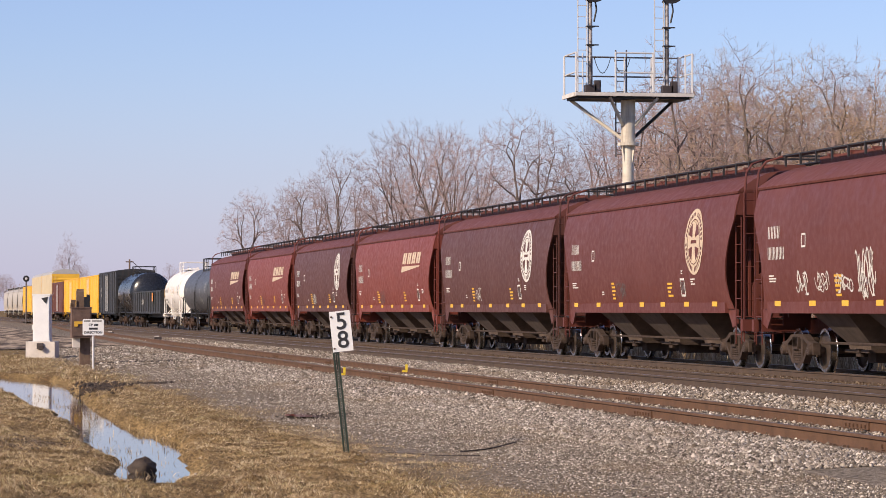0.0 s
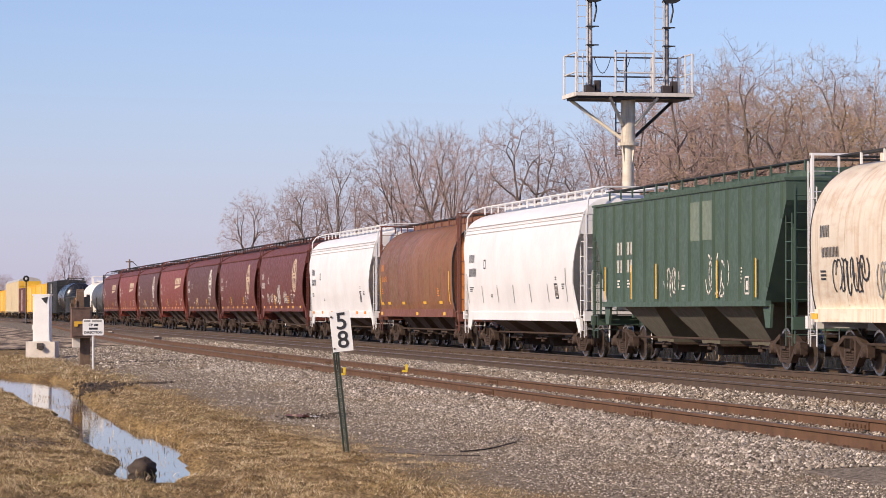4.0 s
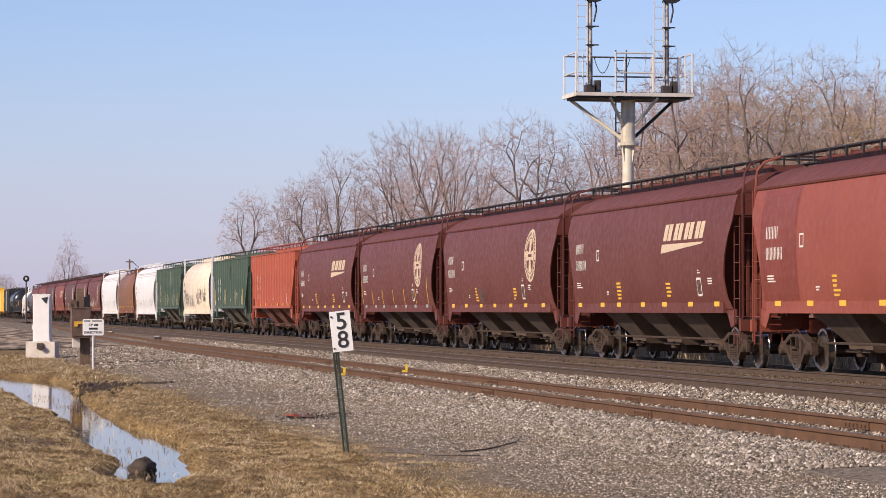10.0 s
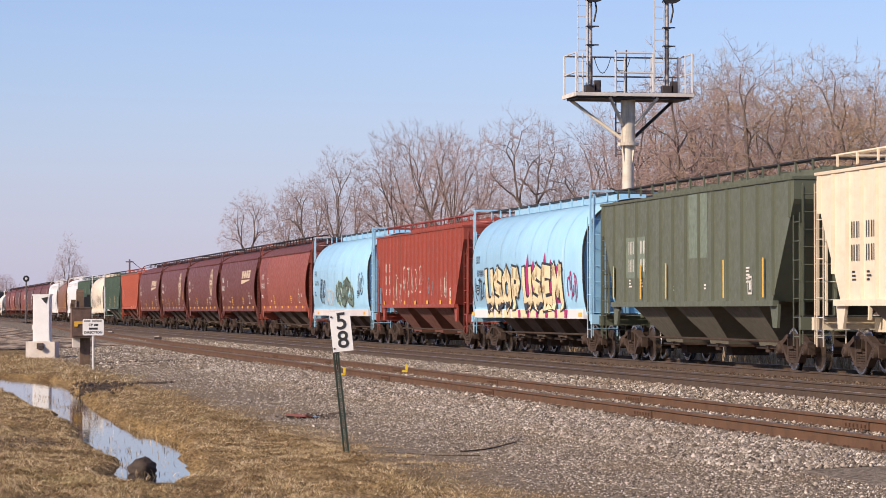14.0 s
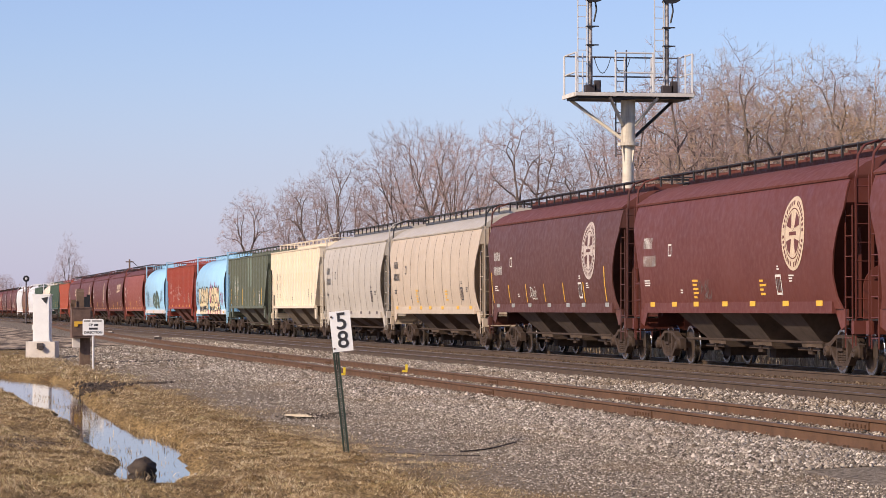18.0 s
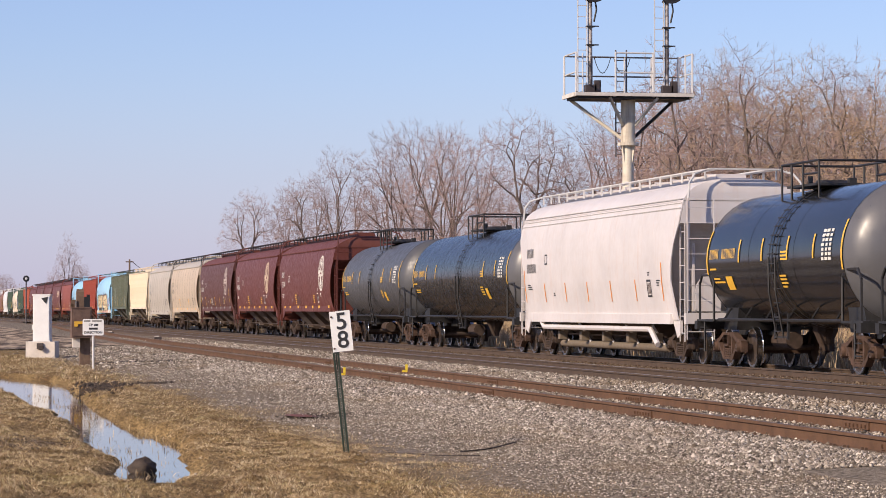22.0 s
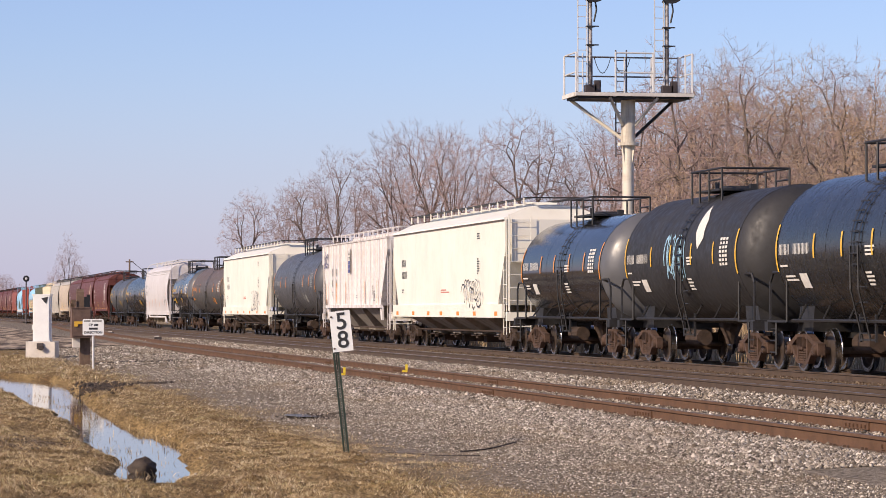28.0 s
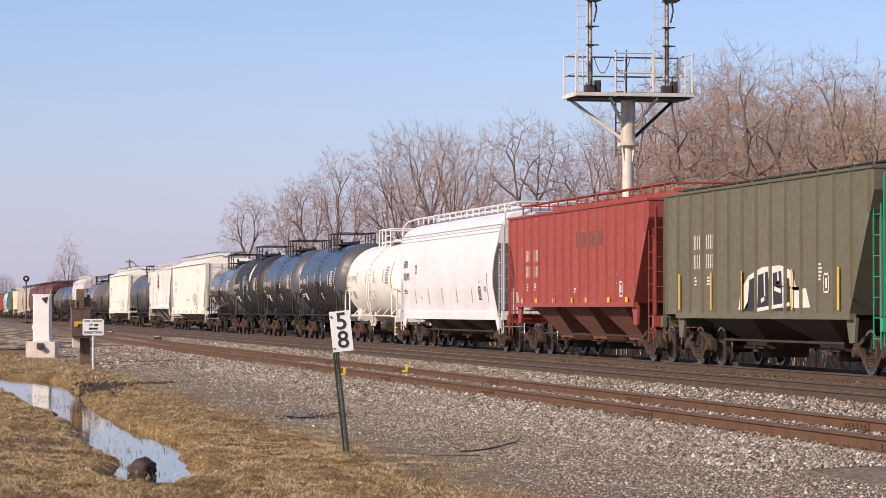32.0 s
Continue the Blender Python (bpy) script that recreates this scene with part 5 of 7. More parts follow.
    if kind == "oliveend":
        return throw_up( ribbed_hopper(L, OLIVE_BROWN, "olive drab ribbed hopper with white graffiti and green ladder", seed, ribs=15, zb=1.2, bays_m=M["black"], stripes="mark_yellow", reflect="", end_m=GREEN_BRIGHT, n_bays=2, straight=True))
    if kind == "boxhop":
        return box_hopper(L, WHITE_WARM, "ivory plain-sided covered hopper with four bays", seed)
    if kind == "tank1":
        return tank_car(L, TANK_GREY, "dark slate tank car with yellow stripes", seed)
    if kind == "tank2":
        return tank_car(L, TANK_BLACK, "black tank car with yellow stripes", seed, head=TANK_HEAD)
    if kind == "tank3":
        return tank_car(L, TANK_GLOSS, "short glossy black tank car with yellow stripes", seed, r=1.5, head=TANK_HEAD)
    if kind == "tank4":
        return tank_car(L, TANK_RUST, "dusty brown tank car with orange stripes", seed, letters="mark_orange", stripes="mark_orange", seams=9)
    if kind == "tank5":
        return tank_car(L, TANK_GREY, "plain slate grey tank car", seed, letters="mark_grey", stripes="mark_orange", r=1.56, cz=2.5)
    if kind == "tank6":
        return tank_car(L, TANK_GLOSS, "short glossy black tank car with orange stripes", seed, letters="mark_white", stripes="mark_orange", head=TANK_HEAD)
    if kind == "tank7":
        return tank_car(L, TANK_MATT, "matt black tank car with leaf mark and blue graffiti", seed, r=1.56, cz=2.54, letters="mark_white", stripes="mark_yellow", crest=True)
    # Slate heads on these black tanks hold sunlit brightness in their colour.
    if kind == "tank8":
        return tank_car(L, TANK_BLACK, "black tank car with yellow stripes and white lettering", seed, r=1.57, cz=2.54, letters="mark_white", head=TANK_GREY)
    if kind == "tank9":
        return tank_car(L, TANK_BLACK, "black tank car with white stripes and lettering", seed, r=1.57, cz=2.54, letters="mark_white", stripes="mark_white", head=TANK_GREY)
    if kind in ("tankw", "whitetank0"):
        return tank_car(L, TANK_WHITE, "off-white tank car with rust-stained fittings", seed, letters="mark_grey", stripes="mark_yellow", trim=TANK_WHITE, rail_m=TANK_WHITE, r=1.5)
    if kind == "slatetank":
        return tank_car(L, TANK_GREY, "slate grey tank car with black rails", seed, letters="mark_grey", stripes="")
    if kind == "darktank":
        return tank_car(L, TANK_BLACK, "black tank car with dull head", seed, letters="mark_grey", stripes="", r=1.6, cz=2.6)
    if kind == "gondola":
        return gondola(L, BOX_BLACK, "black steel gondola with an orange mark", seed)
    if kind == "blackbox":
        return box_car(L, BOX_BLACK, "black boxcar with a white logo", seed, 4.8, mark="mark_white")
    if kind == "yellow":
        return box_car(L, YELLOW, "bright yellow steel boxcar with ribbed sides", seed, 4.7)
    if kind == "brownbox":
        return box_car(L, BOX_BROWN, "brown boxcar covered in pale graffiti", seed, 4.6, mark="mark_white")
    if kind == "rack":
        return box_car(L, RACK, "cream enclosed autorack with yellow end doors", seed, 5.75, False, "mark_grey", YELLOW, 14, "autorack", "autorack", True)
    return curved_hopper(L, GREY_TAN, "light grey covered hopper with bulging sides", seed, mark="mark_black", roof=GREY_TAN)


GLYPHS = {
    "U": [[(0.05, 1.0), (0.1, 0.15), (0.3, 0.0), (0.6, 0.05), (0.75, 0.25), (0.72, 1.0)]],
    "S": [[(0.75, 0.9), (0.4, 1.0), (0.1, 0.8), (0.2, 0.55), (0.65, 0.45), (0.75, 0.2), (0.45, 0.0), (0.05, 0.1)]],
    "O": [[(0.4, 1.0), (0.1, 0.75), (0.08, 0.25), (0.4, 0.0), (0.7, 0.25), (0.72, 0.75), (0.4, 1.0)]],
    "P": [[(0.12, 0.0), (0.1, 1.0), (0.55, 0.95), (0.72, 0.7), (0.5, 0.45), (0.15, 0.45)]],
    "E": [[(0.72, 0.95), (0.12, 1.0), (0.1, 0.5), (0.55, 0.52)], [(0.1, 0.5), (0.12, 0.0), (0.75, 0.05)]],
    "M": [[(0.02, 0.0), (0.12, 1.0), (0.42, 0.4), (0.72, 1.0), (0.82, 0.0)]],
}


def thick_letters(word, y, z, pitch, h, w):
    out = []
    for i, ch in enumerate(word):
        for line in GLYPHS[ch]:
            out += stroke([(y - i * pitch - p * pitch * 1.0, z + q * h) for p, q in line], w)
    return out


def piece(car, prof):
    """Two sprayed words in bulky letters with dark outlines, magenta behind, more on the sill."""
    lo = lambda z: max(prof(z), 1.56 if z < 1.36 else 0)
    h = CAR_HALF_BLUE
    y1, y2 = h - 2.5, h - 7.9
    spikes = []
    for i in range(6):
        a = y2 - 0.6 - i * 0.75
        spikes.append([(a + 0.5, 1.5), (a + 0.35, 2.35), (a, 2.95 - 0.2 * (i % 3)), (a - 0.25, 2.4), (a - 0.55, 1.5)])
    decal(spikes, lo, M["mark_magenta"], car, "graffiti", "magenta sprayed spikes", off=0.018)
    for word, y in (("USOP", y1), ("USEM", y2)):
        decal(thick_letters(word, y, 1.46, 1.28, 0.95, 0.50), lo, M["mark_black"], car, "graffiti", "black sprayed outlines", off=0.024)
        decal(thick_letters(word, y, 1.46, 1.28, 0.95, 0.36), lo, M["mark_sand"], car, "graffiti", "sand-coloured sprayed letters", off=0.030)
    sill = []
    for i in range(9):
        a = h - 2.6 - i * 1.2
        sill.append([(a, 1.08), (a + 0.05, 1.30), (a - 0.8, 1.31), (a - 0.9, 1.08)])
    decal(sill, lambda z: 1.56, M["mark_sand"], car, "graffiti", "sand-coloured sprayed blocks", off=0.012)
    decal([[(a[0][0] - 0.85, 1.08), (a[0][0] - 0.82, 1.30), (a[0][0] - 1.15, 1.31), (a[0][0] - 1.1, 1.08)] for a in sill[3:]], lambda z: 1.56, M["mark_magenta"], car, "graffiti", "magenta blocks", off=0.014)
    rng = random.Random(8)
    decal(scrawl(rng, h - 0.8, 1.6, 1.5, 0.7, 7, 0.05), lo, M["mark_black"], car, "graffiti", "thin dark scrawl", off=0.016)
    decal(scrawl(rng, h - 13.6, 1.5, 1.0, 0.9, 5, 0.06), lo, M["mark_magenta"], car, "graffiti", "magenta scrawl", off=0.016)


def throw_up(car):
    """A white sprayed cloud with black letter shapes in it."""
    prof = lambda z: 1.52
    c = -1.3
    cloud = [[(c + 2.7, 1.3), (c + 2.5, 1.75), (c + 1.9, 2.05), (c + 0.9, 2.22), (c - 0.4, 2.24), (c - 1.2, 2.1), (c - 1.5, 1.7), (c - 2.1, 1.75), (c - 2.4, 1.35)]]
    decal(cloud, prof, M["mark_white"], car, "graffiti", "white sprayed cloud")
    dark = [[(c + 2.3, 1.28), (c + 2.0, 1.35), (c + 1.85, 1.95), (c + 1.5, 2.0), (c + 1.45, 1.28)], [(c + 1.25, 1.28), (c + 1.2, 2.05), (c + 0.5, 2.12), (c + 0.3, 1.28)],
            [(c + 0.1, 1.28), (c + 0.15, 2.08), (c - 0.45, 2.12), (c - 0.55, 1.28)], [(c - 0.7, 1.28), (c - 0.65, 2.0), (c - 1.0, 1.95), (c - 1.1, 1.28)]]
    decal(dark, lambda z: 1.524, M["mark_black"], car, "graffiti", "black letter shapes")
    gaps = stroke([(c + 0.95, 1.5), (c + 0.7, 1.55), (c + 0.75, 2.1)], 0.09) + stroke([(c + 0.0, 1.75), (c - 0.4, 1.7)], 0.09) + stroke([(c + 1.3, 1.3), (c - 1.0, 1.42)], 0.08) + stroke([(c - 0.2, 2.2), (c - 0.25, 1.95)], 0.09)
    decal(gaps, lambda z: 1.528, M["mark_white"], car, "graffiti", "white inner lines")
    return car


CAR_HALF_BLUE = 7.8
TRAIN = []


def build_train():
    for i, (kind, lead) in enumerate(CARS[:-1]):
        L = lead - CARS[i + 1][1] - 1.5
        if kind == "oliveend":
            L = 15.2
        car = make_car(kind, L, 100 + i)
        TRAIN.append((car, lead - L / 2))


def motions():
    for car, y in TRAIN:
        walk(car, [(t, pose(TRAIN_X, y + SPEED * t, RAIL)) for t in (0.0, 16.0, 32.0)])
    turn = SPEED / WHEEL_R / FPS
    for s in (-1, 1):
        first = SPINNING[s][0]
        walk(first, [(k / FPS, Matrix.LocRotScale((0, s * AXLE, WHEEL_R), Euler((-turn * k, 0, 0)), None)) for k in range(32 * FPS + 1)])
        for w in SPINNING[s][1:]:
            w.rotation_mode = "QUATERNION"
            w.animation_data_create()
            w.animation_data.action = first.animation_data.action
            w.animation_data.action_slot = first.animation_data.action_slot


# ---- the place ----
build_ground()
build_water()
def siding(y):
    """The siding swings over to the middle track ahead."""
    k = min(1.0, max(0.0, (y - 110) / 200))
    return (MID_X - NEAR_X) * k * k * (3 - 2 * k)


M["plate"] = plain("rusty_plate", (0.10, 0.06, 0.038), 0.85, 0, 0.4, 8)
M["rail_crown"] = plain("dull_rail_crown", (0.13, 0.085, 0.06), 0.6, 0.2, 0.25, 5, 0)
near_track = build_track(NEAR_X, "track_near", M["rail_rust"], "rust-brown siding track with bolted joints", spread([(-400, 100, 250), (100, 330, 10)]), (24, 120), siding)
joint_bars(near_track, [69.5, 58.6, 48.3, 38.0, 28.0, 17.8], -1, M["rail_rust"])
joint_bars(near_track, [87.0, 76.5, 65.8, 55.1, 44.3, 33.6], 1, M["rail_rust"])
build_track(MID_X, "track_middle", M["rail_dark"], "dark brown main track", (-400, 1500), (40, 130))
build_track(TRAIN_X, "track_far", M["rail_dark"], "main track under the train", (-700, 1500), (45, 140))
build_train()


# ---- bare winter trees ----
def bark(name, rgb, vary=0.35):
    m, n, l, b = shader(name, rgb, 0.9)
    info = n.new("ShaderNodeObjectInfo")
    tint = ramp(n, l, info.outputs["Random"], 0.0, 1.0, tuple(c * (1 - vary) for c in rgb), tuple(min(1, c * (1 + vary)) for c in rgb))
    l.new(blend(n, l, ramp(n, l, noise_tex(n, l, 3.0), 0.3, 0.7), tint, blend(n, l, 0.45, tint, (0.06, 0.05, 0.045))), b.inputs["Base Color"])
    return m


BARK = bark("grey_brown_bark", (0.18, 0.137, 0.11))
TWIG = bark("reddish_twigs", (0.42, 0.295, 0.255), 0.2)
TWIG_TAN = bark("tan_twigs", (0.44, 0.315, 0.21), 0.2)
TUFT = bark("dry_vine_leaves", (0.42, 0.28, 0.14), 0.2)


class Tree:
    """A bare crown: tips spread over its outline, gathered branch by branch down to the trunk, each ending in fine brush."""

    def __init__(self, seed, height, wide, stems, fork, tips, brush, low=0.18, ragged=0.2, tufts=0, sag=0.0, hollow=0.3):
        self.rng, self.rs = random.Random(seed), np.random.RandomState(seed)
        self.wood, self.brush, self.leaves = Shape(), Shape(), Shape()
        self.many, self.tufts, self.sag = brush, tufts, sag
        H, rs = height, self.rs
        rx, zc, rz = 0.30 * H * wide, H * (1 + low) / 2, H * (1 - low) / 2
        q = rs.normal(size=(tips, 3))
        q /= np.linalg.norm(q, axis=1)[:, None]
        swell = np.array([1 + ragged * (noise.noise(Vector(d) * 1.7 + Vector((seed * 3.1, 0, 0))) + 0.6 * noise.noise(Vector(d) * 4 + Vector((0, seed, 0)))) for d in q.tolist()])
        q *= (rs.uniform(0.01, 1, tips) ** hollow * swell)[:, None]
        taper = np.where(q[:, 2] < 0, 1 + 0.45 * q[:, 2], 1.0)
        self.goal = np.stack([q[:, 0] * rx * taper, q[:, 1] * rx * taper, zc + q[:, 2] * rz], 1)
        groups = self.split(np.arange(tips), stems) if stems > 1 else [np.arange(tips)]
        for g in groups:
            c = self.goal[g].mean(0)
            a = math.atan2(c[1], c[0])
            p = Vector((0.15 * math.cos(a) * (stems > 1), 0.15 * math.sin(a) * (stems > 1), -0.2))
            top = Vector(c.tolist()) * (fork * H / c[2])
            top = Vector((top.x * 0.8 + self.rng.uniform(-0.25, 0.25), top.y * 0.8 + self.rng.uniform(-0.25, 0.25), fork * H * self.rng.uniform(0.85, 1.15)))
            d = self.limb(p, Vector((0, 0, 1)), top, len(g), 1.25)
            self.gather(top, d, g)

    def split(self, idx, k):
        pts = self.goal[idx]
        mid = pts[self.rs.choice(len(idx), k, replace=False)]
        for _ in range(5):
            near = np.linalg.norm(pts[:, None] - mid[None], axis=2).argmin(1)
            mid = np.array([pts[near == j].mean(0) if (near == j).any() else mid[j] for j in range(k)])
        return [idx[near == j] for j in range(k) if (near == j).any()]

    def thick(self, n):
        return 0.0088 * n ** 0.51

    def gather(self, p, d, idx):
        rng = self.rng
        for g in (self.split(idx, 3 if len(idx) > 40 and rng.random() < 0.45 else 2) if len(idx) > 1 else [idx]):
            c = Vector(self.goal[g].mean(0).tolist())
            far = c if len(g) == 1 else p + (c - p) * rng.uniform(0.34, 0.56)
            e = self.limb(p, d, far, len(g))
            if len(g) == 1:
                for _ in range(self.many):
                    self.twig(far, e)
            else:
                self.gather(far, e, g)

    def limb(self, p, d, q, n, swell=1.0):
        rng = self.rng
        span = (q - p).length
        r = self.thick(n)
        turn = p + (d * 0.5 + (q - p).normalized() * 0.5) * span * 0.5 - Vector((0, 0, self.sag * span * 0.3))
        k = max(2, min(6, int(span / 0.45)))
        last, way = p, d
        for i in range(1, k + 1):
            f = i / k
            x = p * (1 - f) ** 2 + turn * (2 * f * (1 - f)) + q * f * f
            if i < k:
                x = x + Vector((rng.uniform(-1, 1), rng.uniform(-1, 1), rng.uniform(-1, 1))) * span * 0.035
            ra, rb = r * (1 + (swell - 1) * (1 - (i - 1) / k)), r * (1 + (swell - 1) * (1 - f))
            if r > 0.026:
                self.wood.tube(last, x, ra, rb, 6 if r > 0.09 else 4, cap=False)
            else:
                self.ribbon(last, x, ra, rb)
            way = (x - last).normalized()
            if n < 9 and rng.random() < 0.6:
                self.twig(x, way)
            if self.tufts and 1 < n < 30 and noise.noise(x * 0.42 + Vector((self.many * 7, 0, self.tufts))) > 0.05:
                for _ in range(self.tufts):
                    c = x + Vector((rng.gauss(0, 0.2), rng.gauss(0, 0.2), rng.gauss(0, 0.2)))
                    u, w = [Vector((rng.uniform(-1, 1), rng.uniform(-1, 1), rng.uniform(-1, 1))).normalized() * rng.uniform(0.02, 0.045) for _ in range(2)]
                    self.leaves.add([c - u, c + w, c + u, c - w], [(0, 1, 2, 3)])
            last = x
        return way

    def ribbon(self, a, b, ra, rb):
        side = (b - a).cross(Vector((self.rng.uniform(-1, 1), self.rng.uniform(-1, 1), self.rng.uniform(-0.4, 0.4)))).normalized()
        self.brush.add([a - side * ra, a + side * ra, b + side * rb, b - side * rb], [(0, 1, 2, 3)])

    def twig(self, p, d):
        rng = self.rng
        a = p
        way = (d + Vector((rng.gauss(0, 0.52), rng.gauss(0, 0.52), rng.gauss(0.10, 0.42)))).normalized()
        length, r = rng.uniform(0.25, 0.75), 0.0054
        b = a + way * length * 0.5
        self.ribbon(a, b, r, r * 0.8)
        for k in range(2):
            side = (way + Vector((rng.gauss(0, 0.45), rng.gauss(0, 0.45), rng.gauss(0.12, 0.4)))).normalized()
            self.ribbon(b, b + side * length * (0.6 - 0.15 * k), r * 0.8, r * 0.45)

    def meshes(self, twig):
        out = []
        for name, sh, mat in (("trunk", self.wood, BARK), ("crown", self.brush, twig), ("vine_leaves", self.leaves, TUFT)):
            me = bpy.data.meshes.new(name)
            me.from_pydata(sh.v, [], sh.f)
            me.materials.append(mat)
            if name == "trunk":
                me.polygons.foreach_set("use_smooth", [True] * len(me.polygons))
            out.append(me if sh.f else None)
        return out, max(v[2] for v in self.brush.v)


PROTO = {
    "round": Tree(1, 13, 0.90, 1, 0.24, 720, 5, 0.22, 0.16).meshes(TWIG),
    "twin": Tree(2, 13, 0.85, 2, 0.16, 680, 5, 0.20, 0.25).meshes(TWIG),
    "vase": Tree(3, 13, 1.25, 3, 0.14, 1150, 5, 0.16, 0.12).meshes(TWIG),
    "lean": Tree(4, 13, 0.75, 2, 0.20, 380, 5, 0.22, 0.4).meshes(TWIG),
    "arch": Tree(5, 13, 1.2, 2, 0.16, 560, 5, 0.14, 0.5, 0, 0.35).meshes(TWIG),
    "tall": Tree(6, 13, 0.66, 1, 0.26, 430, 5, 0.10, 0.5, 0, 0.1, 0.36).meshes(TWIG),
    "tall_twin": Tree(7, 13, 0.72, 2, 0.22, 430, 5, 0.08, 0.5, 0, 0.1, 0.36).meshes(TWIG),
    "vine": Tree(8, 13, 0.74, 1, 0.25, 430, 5, 0.08, 0.5, 5, 0.1, 0.36).meshes(TWIG_TAN),
    "vine_low": Tree(9, 13, 0.95, 3, 0.10, 480, 5, 0.06, 0.45, 3, 0.2, 0.4).meshes(TWIG_TAN),
    "scrub": Tree(10, 13, 1.35, 4, 0.06, 560, 5, 0.03, 0.4, 0, 0.1, 0.4).meshes(TWIG),
}


def place_tree(kind, x, y, height, turn, label, wide=1.0):
    (w, t, v), tall = PROTO[kind]
    ob = thing("tree", label, "tree", (x, y, ground_z(x, y) - 0.1), turn, "bare trees behind the tracks")
    s = height / tall
    ob.scale = (s * wide, s * wide, s)
    part("trunk", w, None, ob, "grey-brown forked trunk and limbs")
    part("crown", t, None, ob, "fine leafless twigs")
    if v:
        part("vine_leaves", v, None, ob, "tan dry leaves of a climbing vine")["kind"] = "stuff"


def ray_y(px, x):
    """Where the sight line through a column of the view crosses a line parallel to the tracks."""
    return x / math.tan(radians(10.82) + math.atan((px - 784) / 5150))


def build_trees():
    rng = random.Random(12)
    rounded, tangled = "leafless tree with a spreading rounded crown", "tall leafless tree in a tangled brown thicket"
    vined = "tall bare tree hung with tan dry vines"
    row = [(440, 38, 325, "round", 0.85, 20, rounded), (515, 39, 322, "twin", 0.7, 80, rounded), (545, 38, 293, "round", 0.9, 200, rounded), (606, 38, 252, "twin", 0.85, 140, rounded),
           (688, 37, 222, "lean", 0.95, 0, "leafless tree with few ascending limbs"), (748, 36, 200, "vase", 0.95, 60, rounded), (806, 37, 212, "vase", 0.85, 200, rounded), (880, 38, 290, "scrub", 0.8, 10, "low bare scrub tree"),
           (932, 35, 168, "round", 0.9, 150, rounded), (990, 37, 205, "lean", 1.0, 250, "leafless tree with few ascending limbs"), (1052, 36, 158, "arch", 0.9, 300, "leafless tree with long arching limbs"),
           (1085, 40, 190, "twin", 0.8, 30, rounded)]
    for px, x, top, k, wide, turn, label in row:
        y = ray_y(px, x)
        place_tree(k, x, y, (549 - top) * y / 5060 * 0.985 + 1.6, turn, label, wide)
    wood = [(1130, 33, 118, "tall"), (1165, 36, 88, "tall_twin"), (1200, 32, 58, "tall"), (1228, 38, 100, "vine"), (1262, 34, 92, "tall_twin"), (1296, 37, 70, "vine"), (1326, 32, 48, "tall"), (1345, 39, 66, "tall_twin"),
            (1384, 33, 88, "vine"), (1414, 36, 70, "vine"), (1440, 32, 98, "tall_twin"), (1476, 35, 62, "tall"), (1505, 38, 92, "tall_twin"), (1540, 33, 88, "tall"), (1575, 36, 80, "tall_twin"), (1620, 34, 70, "vine"), (1665, 37, 75, "tall"), (1492, 31, 78, "vine"), (1528, 40, 66, "tall_twin"), (1556, 31, 98, "vine")]
    for px, x, top, k in wood:
        y = ray_y(px, x)
        place_tree(k, x, y, (549 - top) * y / 5000 + 1.6, rng.uniform(0, 360), vined if k == "vine" else tangled, rng.uniform(0.95, 1.15))
    for j in range(13):
        px, x = 1130 + 500 * (j + rng.random()) / 13, rng.uniform(40, 52)
        y = ray_y(px, x)
        place_tree(rng.choice(("tall_twin", "vine", "vine_low", "twin", "tall")), x, y, (549 - rng.uniform(95, 200)) * y / 5000 + 1.6, rng.uniform(0, 360), "bare tree deep in the thicket", rng.uniform(0.8, 1.1))
    for j in range(6):
        px, x = 1100 + 500 * (j + rng.random()) / 6, rng.uniform(29, 32)
        y = ray_y(px, x)
        place_tree(rng.choice(("vine_low", "scrub")), x, y, (549 - rng.uniform(230, 320)) * y / 5000 + 1.6, rng.uniform(0, 360), "low tangled scrub at the thicket's edge", rng.uniform(0.9, 1.2))
    for px, x, top, k in ((121, 40, 410, "lean"), (142, 42, 468, "twin"), (12, 46, 484, "twin"), (-8, 47, 480, "round"), (28, 50, 492, "scrub"), (95, 60, 480, "twin"), (300, 75, 462, "tall"), (318, 70, 468, "vine_low")):
        y = ray_y(px, x)
        h = (549 - top) * y / 5090 + 1.6
        place_tree(k, x, y, h, rng.uniform(0, 360), "distant leafless tree beyond the train", 0.85)


build_trees()


# ---- signal bridge on a post ----
M["pale_steel"] = plain("pale_painted_steel", (0.66, 0.62, 0.55), 0.5, 0.0, 0.15, 2.0, 0.05)


